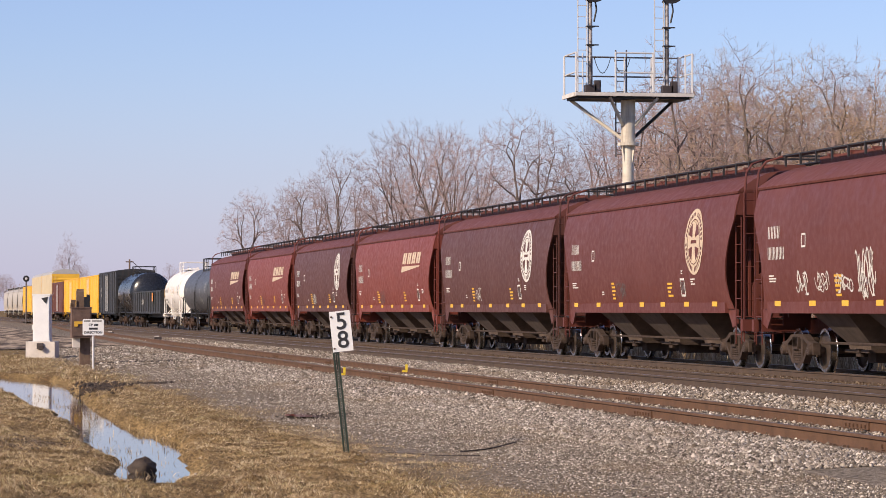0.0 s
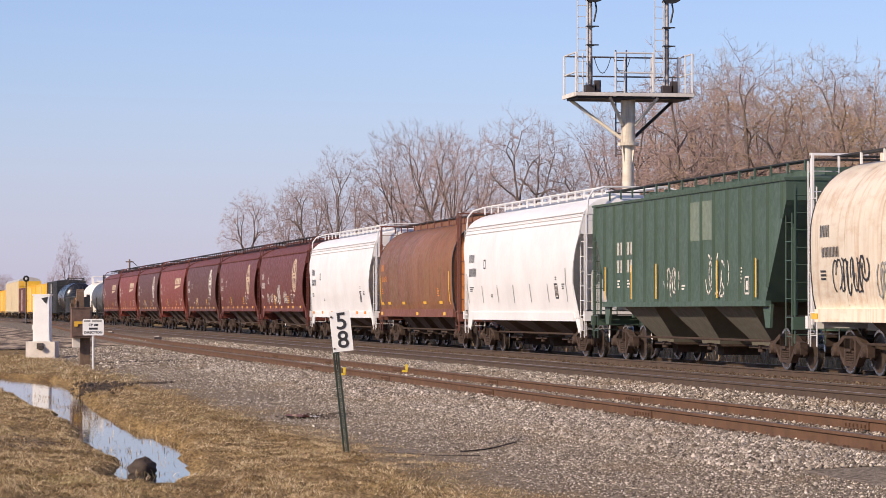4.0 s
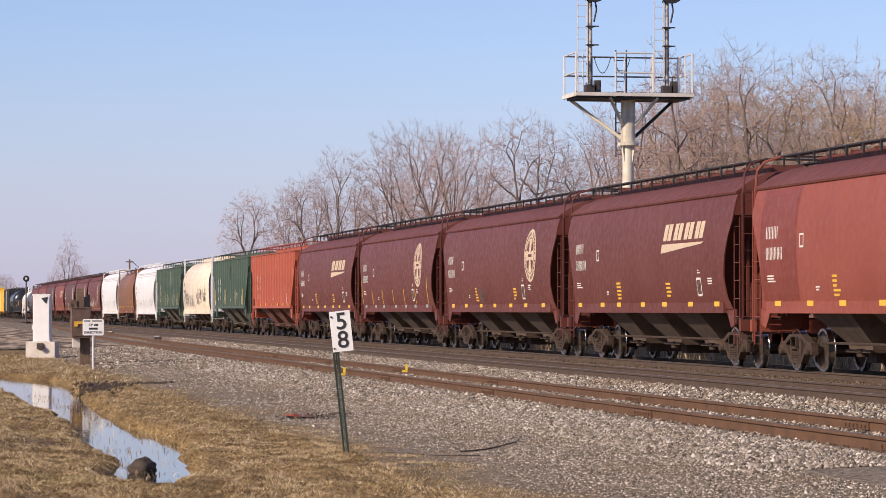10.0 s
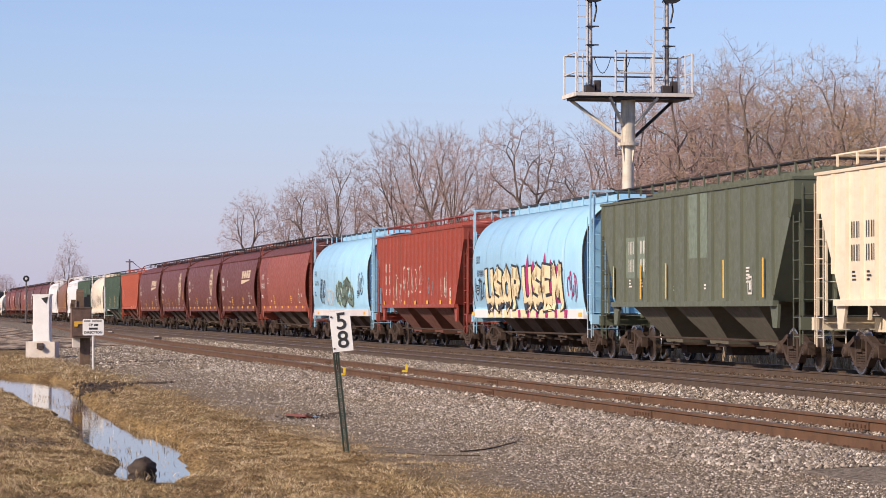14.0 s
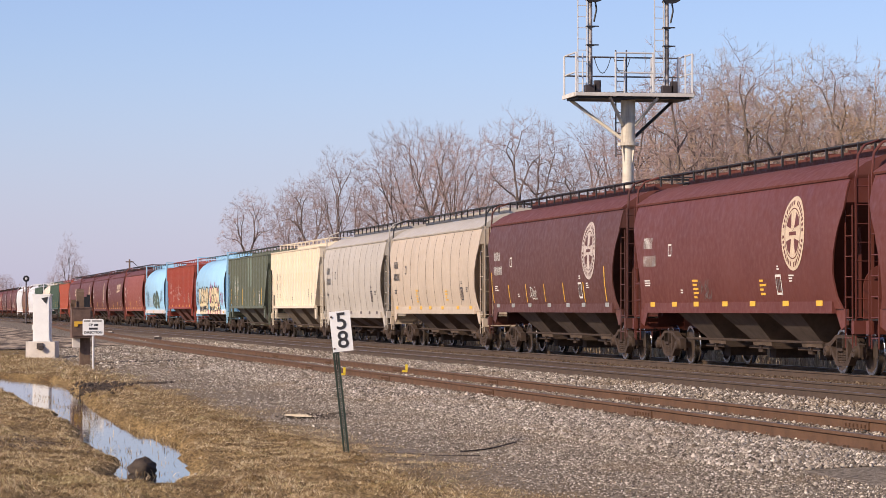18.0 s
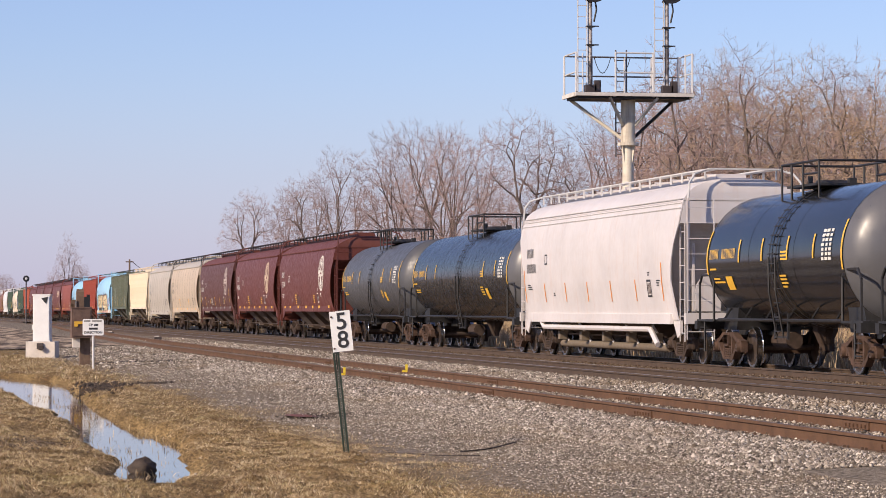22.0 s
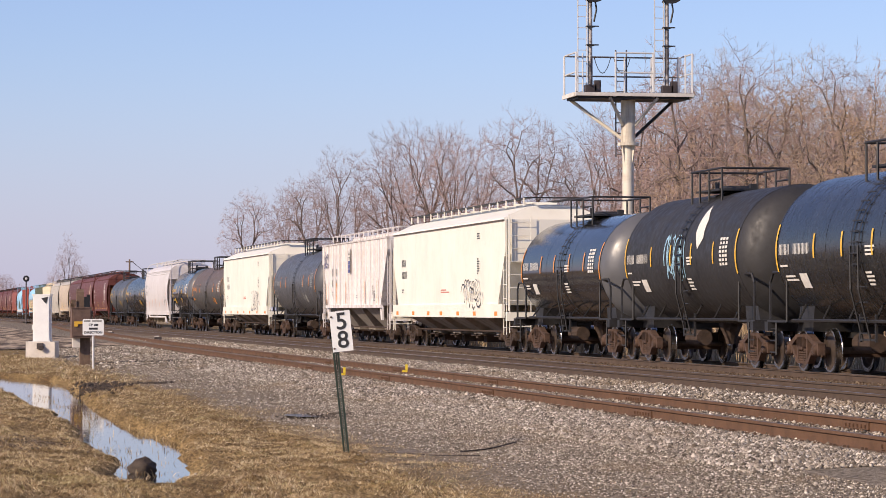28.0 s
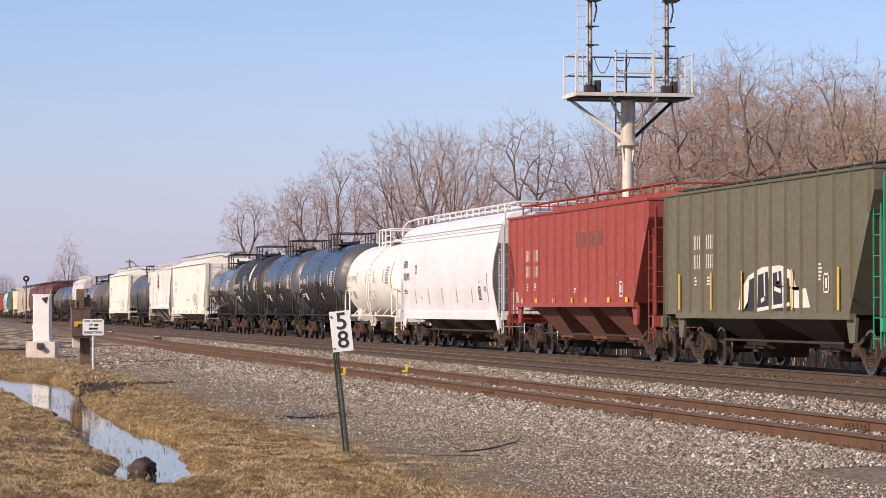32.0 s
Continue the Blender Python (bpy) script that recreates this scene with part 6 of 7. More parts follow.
def build_signal():
    bx, by = 23.5, 91.1
    sg = thing("signal_post", "cream steel bracket post with a railed signal platform", "railway signal", (bx, by, 0.05))
    G, C, K = M["galv"], M["cream_steel"], M["black"]
    col = Shape().lathe([(0, 0.30), (0.3, 0.30), (0.3, 0.185), (6.85, 0.185), (6.9, 0.185)], (0, 0, 0), "z", 20)
    part("column", col, C, sg, "round cream column", 40)
    up = Shape().lathe([(6.9, 0.34), (7.0, 0.34), (7.0, 0.235), (8.42, 0.235)], (0, 0, 0), "z", 20)
    part("column_head", up, C, sg, smooth=40)
    for k in range(4):
        g = Shape().prism([(0.18, 6.9), (0.29, 6.9), (0.18, 6.3)], -0.012, 0.012)
        part("gusset", g, C, sg).rotation_euler = (0, 0, radians(90 * k + 35))
    z0, z1 = 7.05, 8.42
    for tx, ty, m in ((-1.75, 0.75, C), (1.7, 0.75, K), (-0.8, -0.75, C), (0.8, -0.75, C)):
        part("brace", Shape().tube((math.copysign(0.2, tx), math.copysign(0.12, ty), z0 + (0.5 if ty < 0 else 0.1)), (tx, ty, z1), 0.055, n=8), m, sg)
    zp = 8.5
    fr = Shape()
    for y in (-0.85, 0.85):
        fr.box(0, y, zp, 3.9, 0.08, 0.11)
    for x in (-1.95, 1.95, -0.65, 0.65):
        fr.box(x, 0, zp - 0.01, 0.08, 1.7, 0.13)
    part("platform_frame", fr, M["pale_steel"], sg, "pale steel platform frame")
    part("platform_joist", Shape().box(0, 0, zp - 0.09, 3.7, 1.5, 0.08), K, sg)
    dk = Shape().box(0, 0, zp + 0.04, 3.8, 1.64, 0.03)
    for k in range(26):
        dk.box(-1.88 + 3.76 * k / 25, 0, zp + 0.06, 0.05, 1.60, 0.03)
    part("platform_grating", dk, K, sg, "dark open grating")
    zr = zp + 0.08
    for y, xs in ((-0.83, (-1.92, -0.62, 0.62, 1.92)), (0.83, (-1.92, -1.0, 0.1, 1.0, 1.92))):
        for x in xs:
            tall = 1.25 if y > 0 or abs(x) > 1 else 1.28
            part("railing_post", Shape().tube((x, y, zr), (x, y, zr + tall), 0.032, n=6), G, sg)
    for z in (0.62, 1.25):
        for x in (-1.92, 1.92):
            part("railing_bar", Shape().tube((x, -0.83, zr + z), (x, 0.83, zr + z), 0.026, n=6), G, sg)
        part("railing_bar", Shape().tube((-1.92, 0.83, zr + z), (1.92, 0.83, zr + z), 0.026, n=6), M["galv_dark"], sg)
        part("railing_bar", Shape().tube((-0.62, -0.83, zr + z), (0.62, -0.83, zr + z), 0.026, n=6), G, sg)
    for y, x in ((-0.6, -1.65), (0.3, -1.65), (-0.6, 1.75), (0.3, 1.75)):
        part("railing_post", Shape().tube((x, y, zr), (x, y, zr + 1.25), 0.026, n=6), G, sg)
    lad = Shape()
    for x in (-0.18, 0.18):
        lad.tube((x, 0.9, zr - 2.0), (x, 0.9, zr + 1.5), 0.025, n=6)
    for k in range(10):
        lad.tube((-0.18, 0.9, zr - 1.9 + 0.34 * k), (0.18, 0.9, zr - 1.9 + 0.34 * k), 0.018, n=5)
    part("access_ladder", lad, M["galv_dark"], sg)
    chain = Shape()
    for x0 in (-1.0, -0.35):
        pts = [(x0 + 0.55 * i / 8, 0.5, zr + 1.2 - 0.5 * (1 - (i / 4 - 1) ** 2)) for i in range(9)]
        chain.path(pts, 0.015, 4)
    part("cable_loop", chain, K, sg, "slack black cables")
    for x in (-1.28, 1.27):
        base = Shape().box(x, -0.1, zr + 0.14, 0.34, 0.3, 0.26).box(x + 0.22, -0.15, zr + 0.2, 0.2, 0.2, 0.42)
        part("junction_box", base, M["dark_iron"], sg, "dark junction box at the mast foot")
        mast = part("signal_mast", Shape().tube((x, -0.1, zr), (x, -0.1, zr + 5.2), 0.07, n=10), M["mast"], sg, "slender mast, part white part rusty", 40)
        for z in (1.55, 2.15, 3.0, 3.55):
            part("mast_clamp", Shape().box(x, -0.1, zr + z, 0.26, 0.2, 0.05).box(x + 0.05, -0.22, zr + z, 0.4, 0.04, 0.04), K, mast)
        ml = Shape()
        for d in (-0.42, -0.12):
            ml.box(x + d, -0.15, zr + 2.4, 0.03, 0.05, 4.8)
        for k in range(13):
            ml.tube((x - 0.42, -0.15, zr + 0.3 + 0.36 * k), (x - 0.12, -0.15, zr + 0.3 + 0.36 * k), 0.016, n=4)
        part("mast_ladder", ml, G, mast)
        cab = Shape().path([(x + 0.1, -0.2, zr + 2.3), (x + 0.18, -0.22, zr + 2.7), (x + 0.12, -0.2, zr + 3.1), (x + 0.2, -0.22, zr + 3.5)], 0.03, 5)
        part("conduit", cab, K, mast)
        disc = Shape().lathe([(0, 0.02), (0, 0.46), (0.02, 0.46), (0.02, 0.02)], (x + 0.08, -0.38, zr + 3.37), "y", 28)
        part("target", disc, K, mast, "round black signal backing disc")
        part("lamp_case", Shape().lathe([(0.0, 0.16), (0.35, 0.2), (0.5, 0.12)], (x + 0.08, -0.36, zr + 3.37), "y", 14).box(x + 0.05, -0.05, zr + 3.37, 0.12, 0.35, 0.12), K, mast)


M["dark_iron"] = plain("dark_cast_iron", (0.07, 0.055, 0.05), 0.6, 0.2, 0.3, 6, 0.1)


def mast_material():
    m, n, l, b = shader("mast_paint", (0.5, 0.5, 0.5), 0.6)
    f = ramp(n, l, noise_tex(n, l, 2.2, (1, 1, 0.8), 5, 0.7), 0.46, 0.56)
    l.new(blend(n, l, f, (0.085, 0.075, 0.075), (0.5, 0.46, 0.42)), b.inputs["Base Color"])
    return m


M["mast"] = mast_material()
build_signal()


# ---- wayside things ----
def text_mesh(body, size, name, mat):
    cu = bpy.data.curves.new(name, "FONT")
    cu.body, cu.size, cu.align_x, cu.align_y, cu.extrude = body, size, "CENTER", "CENTER", 0.002
    cu.offset = size * 0.012
    ob = bpy.data.objects.new(name, cu)
    scene.collection.objects.link(ob)
    me = bpy.data.meshes.new_from_object(ob.evaluated_get(bpy.context.evaluated_depsgraph_get()))
    bpy.data.objects.remove(ob)
    bpy.data.curves.remove(cu)
    me.materials.clear()
    me.materials.append(mat)
    return me


def on_ground(px, py):
    """The spot of level field under a point of the view."""
    d = 5150 * (EYE[2] - 0.02) / (py - 549)
    th = radians(10.82) + math.atan((px - 784) / 5150)
    dist = d / math.cos(math.atan((px - 784) / 5150))
    return dist * math.sin(th), dist * math.cos(th)


def build_milepost():
    x0, y0 = on_ground(616, 803)
    post = thing("milepost", "leaning green steel post with a white number plate", "sign", (x0, y0, ground_z(x0, y0) - 0.15), -10)
    post.rotation_euler = (0, radians(-6.1), radians(-10))
    g = M["post_green"]
    u = Shape().prism([(-0.014, 0), (0.014, 0), (0.014, 1.43), (-0.014, 1.43)], -0.008, 0.008)
    u.box(-0.017, -0.016, 0.73, 0.008, 0.032, 1.45).box(0.017, -0.016, 0.73, 0.008, 0.032, 1.45)
    u.box(-0.026, -0.032, 0.73, 0.02, 0.006, 1.45).box(0.026, -0.032, 0.73, 0.02, 0.006, 1.45)
    part("post", u, g, post, "punched green channel post")
    hole = Shape().lathe([(0, 0.006), (0.004, 0.006)], (0, 0, 0), "y", 6).mesh("hole", M["hole"])
    for k in range(38):
        part("punched_hole", hole, None, post, loc=(0.0, -0.024, 0.06 + 0.028 * k))
    zc = 1.535
    pl = part("plate", Shape().box(0.088, -0.045, zc, 0.232, 0.004, 0.46), M["white"], post, "white plate with black figures")
    part("folded_edge", Shape().box(-0.028, -0.03, zc - 0.005, 0.004, 0.03, 0.455), M["white"], post)
    for z in (0.17, -0.19):
        part("bolt", Shape().lathe([(0, 0.012), (-0.01, 0.012)], (-0.01, -0.048, zc + z), "y", 8), K_BOLT, post)
    for ch, dz in (("5", 0.105), ("8", -0.105)):
        t = part("figure", text_mesh(ch, 0.27, "figure", M["mark_black"]), None, pl, "black figure")
        t.location, t.rotation_euler = (0.098, -0.050, zc + dz), (radians(90), 0, 0)


M["post_green"] = plain("dark_green_post", (0.022, 0.04, 0.026), 0.5, 0.1, 0.25, 12, 0.1)
M["hole"] = plain("hole_dark", (0.35, 0.36, 0.30), 0.8, 0, 0.05, 5, 0)
K_BOLT = M["truck_rust"]
build_milepost()


def build_cabinet():
    x, y = on_ground(75, 634)
    cab = thing("signal_cabinet", "white steel signal cabinet on a pale concrete block", "signal cabinet", (x, y, ground_z(x, y) - 0.06), -12)
    part("foundation", Shape().box(0, 0, 0.30, 0.98, 0.95, 0.62), M["concrete"], cab, "chipped concrete block")
    part("cover_plate", Shape().box(0, 0, 0.625, 0.62, 0.6, 0.03), M["galv"], cab)
    part("case", Shape().box(0, 0, 1.40, 0.57, 0.5, 1.53), M["white"], cab, "white painted steel case")
    part("case_top", Shape().box(0, 0, 2.19, 0.62, 0.56, 0.05), M["white"], cab)
    part("door", Shape().box(0, -0.26, 1.40, 0.52, 0.025, 1.45), M["white"], cab)
    part("notice", Shape().add([(0.0, -0.29, 2.08), (0.17, -0.29, 1.88), (0.23, -0.29, 2.12), (0.0, -0.28, 2.08), (0.17, -0.28, 1.88), (0.23, -0.28, 2.12)], [(0, 1, 2), (3, 5, 4), (0, 3, 4, 1), (1, 4, 5, 2), (2, 5, 3, 0)]), M["black"], cab, "dark triangular sticker")
    part("door_handle", Shape().box(-0.31, -0.1, 1.1, 0.05, 0.12, 0.16), M["galv"], cab)
    part("conduit_fitting", Shape().tube((0.05, -0.50, 0.42), (0.05, -0.62, 0.40), 0.09, n=10).box(0.0, -0.5, 0.46, 0.22, 0.06, 0.2), M["dark_iron"], cab, "dark conduit fitting")


build_cabinet()


def build_road():
    m, n, l, b = shader("dark_gravel", (0.1, 0.09, 0.08), 0.95)
    b.inputs["Specular IOR Level"].default_value = 0.1
    c = blend(n, l, ramp(n, l, noise_tex(n, l, 1.2, (1, 0.12, 1), 7, 0.75), 0.44, 0.6), (0.085, 0.062, 0.046), (0.50, 0.39, 0.27))
    l.new(c, b.inputs["Base Color"])
    rows = [[(x, y, float(np.interp(x, PROFILE_X, PROFILE_Z)) + 0.05) for x in (2.0, 3.3, 4.4, 6.0, 8.6, 9.4)] for y in spread([(118, 420, 12)])]
    solid("road", Shape().rings(rows, cap=False, closed=False), m, "dark gravel service road beside the tracks", "road", kind="structure")


build_road()


def build_notice():
    x, y = on_ground(165, 654)
    sg = thing("notice_sign", "white notice board with black lines on a steel post", "sign", (x, y, ground_z(x, y) - 0.2), -6)
    part("post", Shape().tube((0, 0, 0), (0, 0, 1.35), 0.03, n=8), M["galv"], sg, "galvanised tube post")
    rim = []
    for cx, cz, a0 in ((0.24, 1.535, 0), (-0.24, 1.535, 90), (-0.24, 1.185, 180), (0.24, 1.185, 270)):
        rim += [(cx + 0.05 * math.cos(radians(a0 + 22.5 * k)), cz + 0.05 * math.sin(radians(a0 + 22.5 * k))) for k in range(5)]
    pl = part("board", Shape().rings([[(x0, -0.046, z0) for x0, z0 in rim], [(x0, -0.034, z0) for x0, z0 in rim]]), M["white"], sg)
    t = part("lettering", text_mesh("DIRECTION", 0.095, "lettering", M["mark_black"]), None, pl, "black capitals")
    t.location, t.rotation_euler = (0, -0.05, 1.215), (radians(90), 0, 0)
    t = part("lettering", text_mesh("CP", 0.095, "lettering", M["mark_black"]), None, pl, "black capitals")
    t.location, t.rotation_euler = (-0.07, -0.05, 1.42), (radians(90), 0, 0)
    for z, w, cx in ((1.53, 0.26, 0.1), (1.53, 0.18, -0.17), (1.32, 0.24, 0.0), (1.42, 0.11, 0.08)):
        part("line", Shape().box(cx, -0.049, z, w, 0.004, 0.055), M["mark_grey"] if z > 1.5 else M["mark_black"], pl)


build_notice()


def build_relay_post():
    x, y = on_ground(144, 648)
    rp = thing("relay_post", "weathered timber post carrying a rusty brown case", "post", (x, y, ground_z(x, y) - 0.2), 4)
    part("timber", Shape().box(0.11, 0.08, 0.55, 0.29, 0.2, 1.1), M["wood"], rp, "split dark timber post")
    part("case", Shape().box(-0.03, -0.12, 1.43, 0.57, 0.34, 0.86).box(-0.03, -0.12, 1.875, 0.61, 0.38, 0.04), M["case_brown"], rp, "rusty brown case with a lid")
    part("case_door", Shape().box(-0.03, -0.30, 1.43, 0.50, 0.02, 0.76), M["case_brown"], rp)
    part("yellow_tag", Shape().box(-0.12, -0.325, 1.44, 0.26, 0.02, 0.08).box(-0.2, -0.325, 1.37, 0.1, 0.02, 0.08), M["mark_yellow"], rp, "torn yellow tag")
    stub = Shape().prism([(-0.08, 1.89), (0.08, 1.89), (0.07, 2.36), (0.02, 2.30), (-0.03, 2.42), (-0.08, 2.34)], -0.15, 0.06)
    part("stub", stub, M["wood"], rp, "splintered timber stub")
    part("bracket", Shape().box(0.15, -0.05, 2.04, 0.17, 0.14, 0.30).box(0.19, -0.05, 2.2, 0.09, 0.1, 0.12), M["black"], rp)
    part("rag", Shape().box(-0.25, -0.1, 2.0, 0.13, 0.05, 0.22).box(-0.29, -0.1, 1.94, 0.09, 0.05, 0.12), M["wood"], rp, "frayed rag on the case")
    part("cable_box", Shape().box(-0.17, -0.1, 0.86, 0.22, 0.14, 0.28), M["concrete"], rp, "pale box under the case")


M["case_brown"] = plain("rusted_brown_case", (0.15, 0.095, 0.07), 0.7, 0.1, 0.35, 4, 0.15)
build_relay_post()


def lump(r, seed, squash=0.7, n=10):
    rng = random.Random(seed)
    sh = Shape()
    rr = []
    for i in range(n + 1):
        a = math.pi * i / n
        ring = []
        for j in range(24):
            b = 2 * math.pi * j / 24
            v = Vector((math.sin(a) * math.cos(b), math.sin(a) * math.sin(b), math.cos(a) * squash))
            k = r * (0.85 + 0.25 * noise.noise(v * 1.7 + Vector((seed, 0, 0))) + 0.13 * noise.noise(v * 4) + 0.14 * noise.noise(v * 9))
            ring.append(tuple(v * max(0.01, k)))
        rr.append(ring)
    return sh.rings(rr)


# ---- loose stone, straw and reeds ----
def scatter(name, label, category, verts, faces, mat, kind="stuff"):
    me = bpy.data.meshes.new(name)
    v = np.asarray(verts, dtype=np.float32).reshape(-1, 3)
    f = np.asarray(faces, dtype=np.int32)
    me.vertices.add(len(v))
    me.vertices.foreach_set("co", v.ravel())
    me.loops.add(f.size)
    me.loops.foreach_set("vertex_index", f.ravel())
    me.polygons.add(len(f))
    me.polygons.foreach_set("loop_start", np.arange(0, f.size, f.shape[1], dtype=np.int32))
    me.update(calc_edges=True)
    me.materials.append(mat)
    return tagged(new(name, me), label, category, kind=kind)


def island_material(name, stops, rough=0.9, patches=()):
    m, n, l, b = shader(name, stops[0][1], rough)
    b.inputs["Specular IOR Level"].default_value = 0.15
    geo = n.new("ShaderNodeNewGeometry")
    r = n.new("ShaderNodeValToRGB")
    while len(r.color_ramp.elements) < len(stops):
        r.color_ramp.elements.new(0.5)
    for e, (p, c) in zip(r.color_ramp.elements, stops):
        e.position, e.color = p, (*c, 1)
    l.new(geo.outputs["Random Per Island"], r.inputs[0])
    c = blend(n, l, ramp(n, l, noise_tex(n, l, 30.0), 0.35, 0.65), r.outputs[0], blend(n, l, 0.25, r.outputs[0], (0.1, 0.09, 0.08)))
    for scale, lo, hi, amount, rgb in patches:
        c = blend(n, l, ramp(n, l, noise_tex(n, l, scale, (1, 0.5, 1), 5, 0.7), lo, hi, b=(amount,) * 3), c, rgb)
    l.new(c, b.inputs["Base Color"])
    return m


gz = np.vectorize(ground_z)
OCT_F = np.array([(0, 2, 4), (2, 1, 4), (1, 3, 4), (3, 0, 4), (2, 0, 5), (1, 2, 5), (3, 1, 5), (0, 3, 5)])


def stones(rs, x, y, size, sink=0.3):
    n = len(x)
    z = gz(x, y)
    o = np.array([(1, 0, 0), (-1, 0, 0), (0, 1, 0), (0, -1, 0), (0, 0, 1), (0, 0, -1)], float)
    v = o[None] * rs.uniform(0.55, 1.25, (n, 6, 1)) + rs.uniform(-0.3, 0.3, (n, 6, 3))
    a = rs.uniform(0, 6.283, n)
    ca, sa = np.cos(a), np.sin(a)
    vx = v[..., 0] * ca[:, None] - v[..., 1] * sa[:, None]
    vy = v[..., 0] * sa[:, None] + v[..., 1] * ca[:, None]
    v = np.stack([vx, vy, v[..., 2] * rs.uniform(0.5, 0.9, (n, 1))], -1) * size[:, None, None]
    v += np.stack([x, y, z + size * sink], -1)[:, None]
    f = OCT_F[None] + (np.arange(n) * 6)[:, None, None]
    return v.reshape(-1, 3), f.reshape(-1, 3)


def build_litter():
    x, y = 2.74, 31.75
    solid("boulder", lump(0.17, 11, 0.85, 18), M["dark_soil"], "dark muddy lump standing in the ditch water", "rock", 170, loc=(x, y, -0.08))
    x, y = on_ground(344, 824)
    tr = Shape().box(0, 0, 0.03, 0.05, 0.05, 0.06).box(0.03, 0.01, 0.055, 0.06, 0.05, 0.03)
    solid("litter", tr, M["white"], "crumpled white litter at the water's edge", "litter", loc=(x, y, ground_z(x, y)))
    # dark clods along a tapering strip of the bank, more round the puddle
    rr = []
    for i in range(15):
        f = i / 14
        bx, by = 3.95 + 2.0 * f, 60.5 + 3.6 * f ** 0.8
        r0 = (0.03 + 0.34 * math.sin(math.pi * min(1, f * 1.5 + 0.12)) * (1 - 0.8 * f)) * (1 + 0.4 * noise.noise(Vector((i * 0.7, 3, 0))))
        rr += [(bx, by, r0)] * int(6 + 420 * r0)
    rs = np.random.RandomState(21)
    rr = np.array(rr)
    x, y = rr[:, 0] + rs.normal(0, 0.14, len(rr)), rr[:, 1] + rs.normal(0, 1, len(rr)) * rr[:, 2] * 6
    px, py = on_ground(548, 741)
    x, y = np.concatenate([x, rs.normal(px + 0.15, 0.33, 420)]), np.concatenate([y, rs.normal(py, 0.55, 420)])
    v, f = stones(rs, x, y, np.concatenate([rs.uniform(0.02, 0.055, len(rr)), rs.uniform(0.008, 0.022, 420)]), 0.25)
    scatter("mud_clods", "dark clods beside the ditch and round a puddle", "soil", v, f, M["dark_soil"])
    x, y = on_ground(543, 739)
    out = []
    for k in range(24):
        a = 2 * math.pi * k / 24
        q = 1 + 0.35 * noise.noise(Vector((math.cos(a) * 2, math.sin(a) * 2, 4)))
        out.append((0.34 * q * math.cos(a), 0.7 * q * math.sin(a), 0.0))
    wm = bpy.data.materials["ditch_water"]
    solid("puddle", Shape().add(out, [tuple(range(24))]), wm, "small shallow puddle on the gravel", "puddle", kind="structure", loc=(x, y, ground_z(x, y) + 0.014))
    # These thin strips draw the posts' cast shadows as dark geometry on the ground.
    for (pa, pb), r in ((((817, 806), (917, 797)), 0.008), (((690, 806), (850, 813)), 0.005), (((165, 645), (305, 648)), 0.02)):
        (xa, ya), (xb, yb) = on_ground(*pa), on_ground(*pb)
        pts = []
        for i in range(9):
            f = i / 8
            px, py = xa + (xb - xa) * f, ya + (yb - ya) * f + 0.12 * math.sin(5 * f + r * 300)
            pts.append((px - xa, py - ya, ground_z(px, py) + 0.012 + 0.5 * r))
        solid("stick", Shape().path(pts, r, 5), M["post_shadow"], "thin dark strip standing in for a post's cast shadow", "stick", loc=(xa, ya, 0))
    for px, xx in ((607, NEAR_X - 0.95), (717, NEAR_X + 0.55)):
        yy = ray_y(px, xx)
        fl = thing("marker_flag", "small bent yellow plastic marker beside the rail", "marker", (xx, yy, 0.19 if xx < NEAR_X else 0.24))
        part("leaf", Shape().box(0.03, 0, 0.13, 0.05, 0.02, 0.14).box(-0.01, 0, 0.05, 0.12, 0.02, 0.05), M["mark_yellow_bright"], fl)
        part("pin", Shape().tube((0, 0, -0.05), (0, 0, 0.1), 0.006, n=5), M["black"], fl)


# colour of the shadow strips on the gravel
M["post_shadow"] = plain("post_shadow_brown", (0.03, 0.022, 0.018), 0.8, 0, 0.4, 12, 0.4)
M["dark_soil"] = plain("dark_clod_brown", (0.055, 0.038, 0.026), 0.8, 0, 0.4, 12, 0.6)
M["mark_yellow_bright"] = plain("yellow_plastic", (0.85, 0.62, 0.04), 0.5, 0, 0.1, 9, 0)
build_litter()


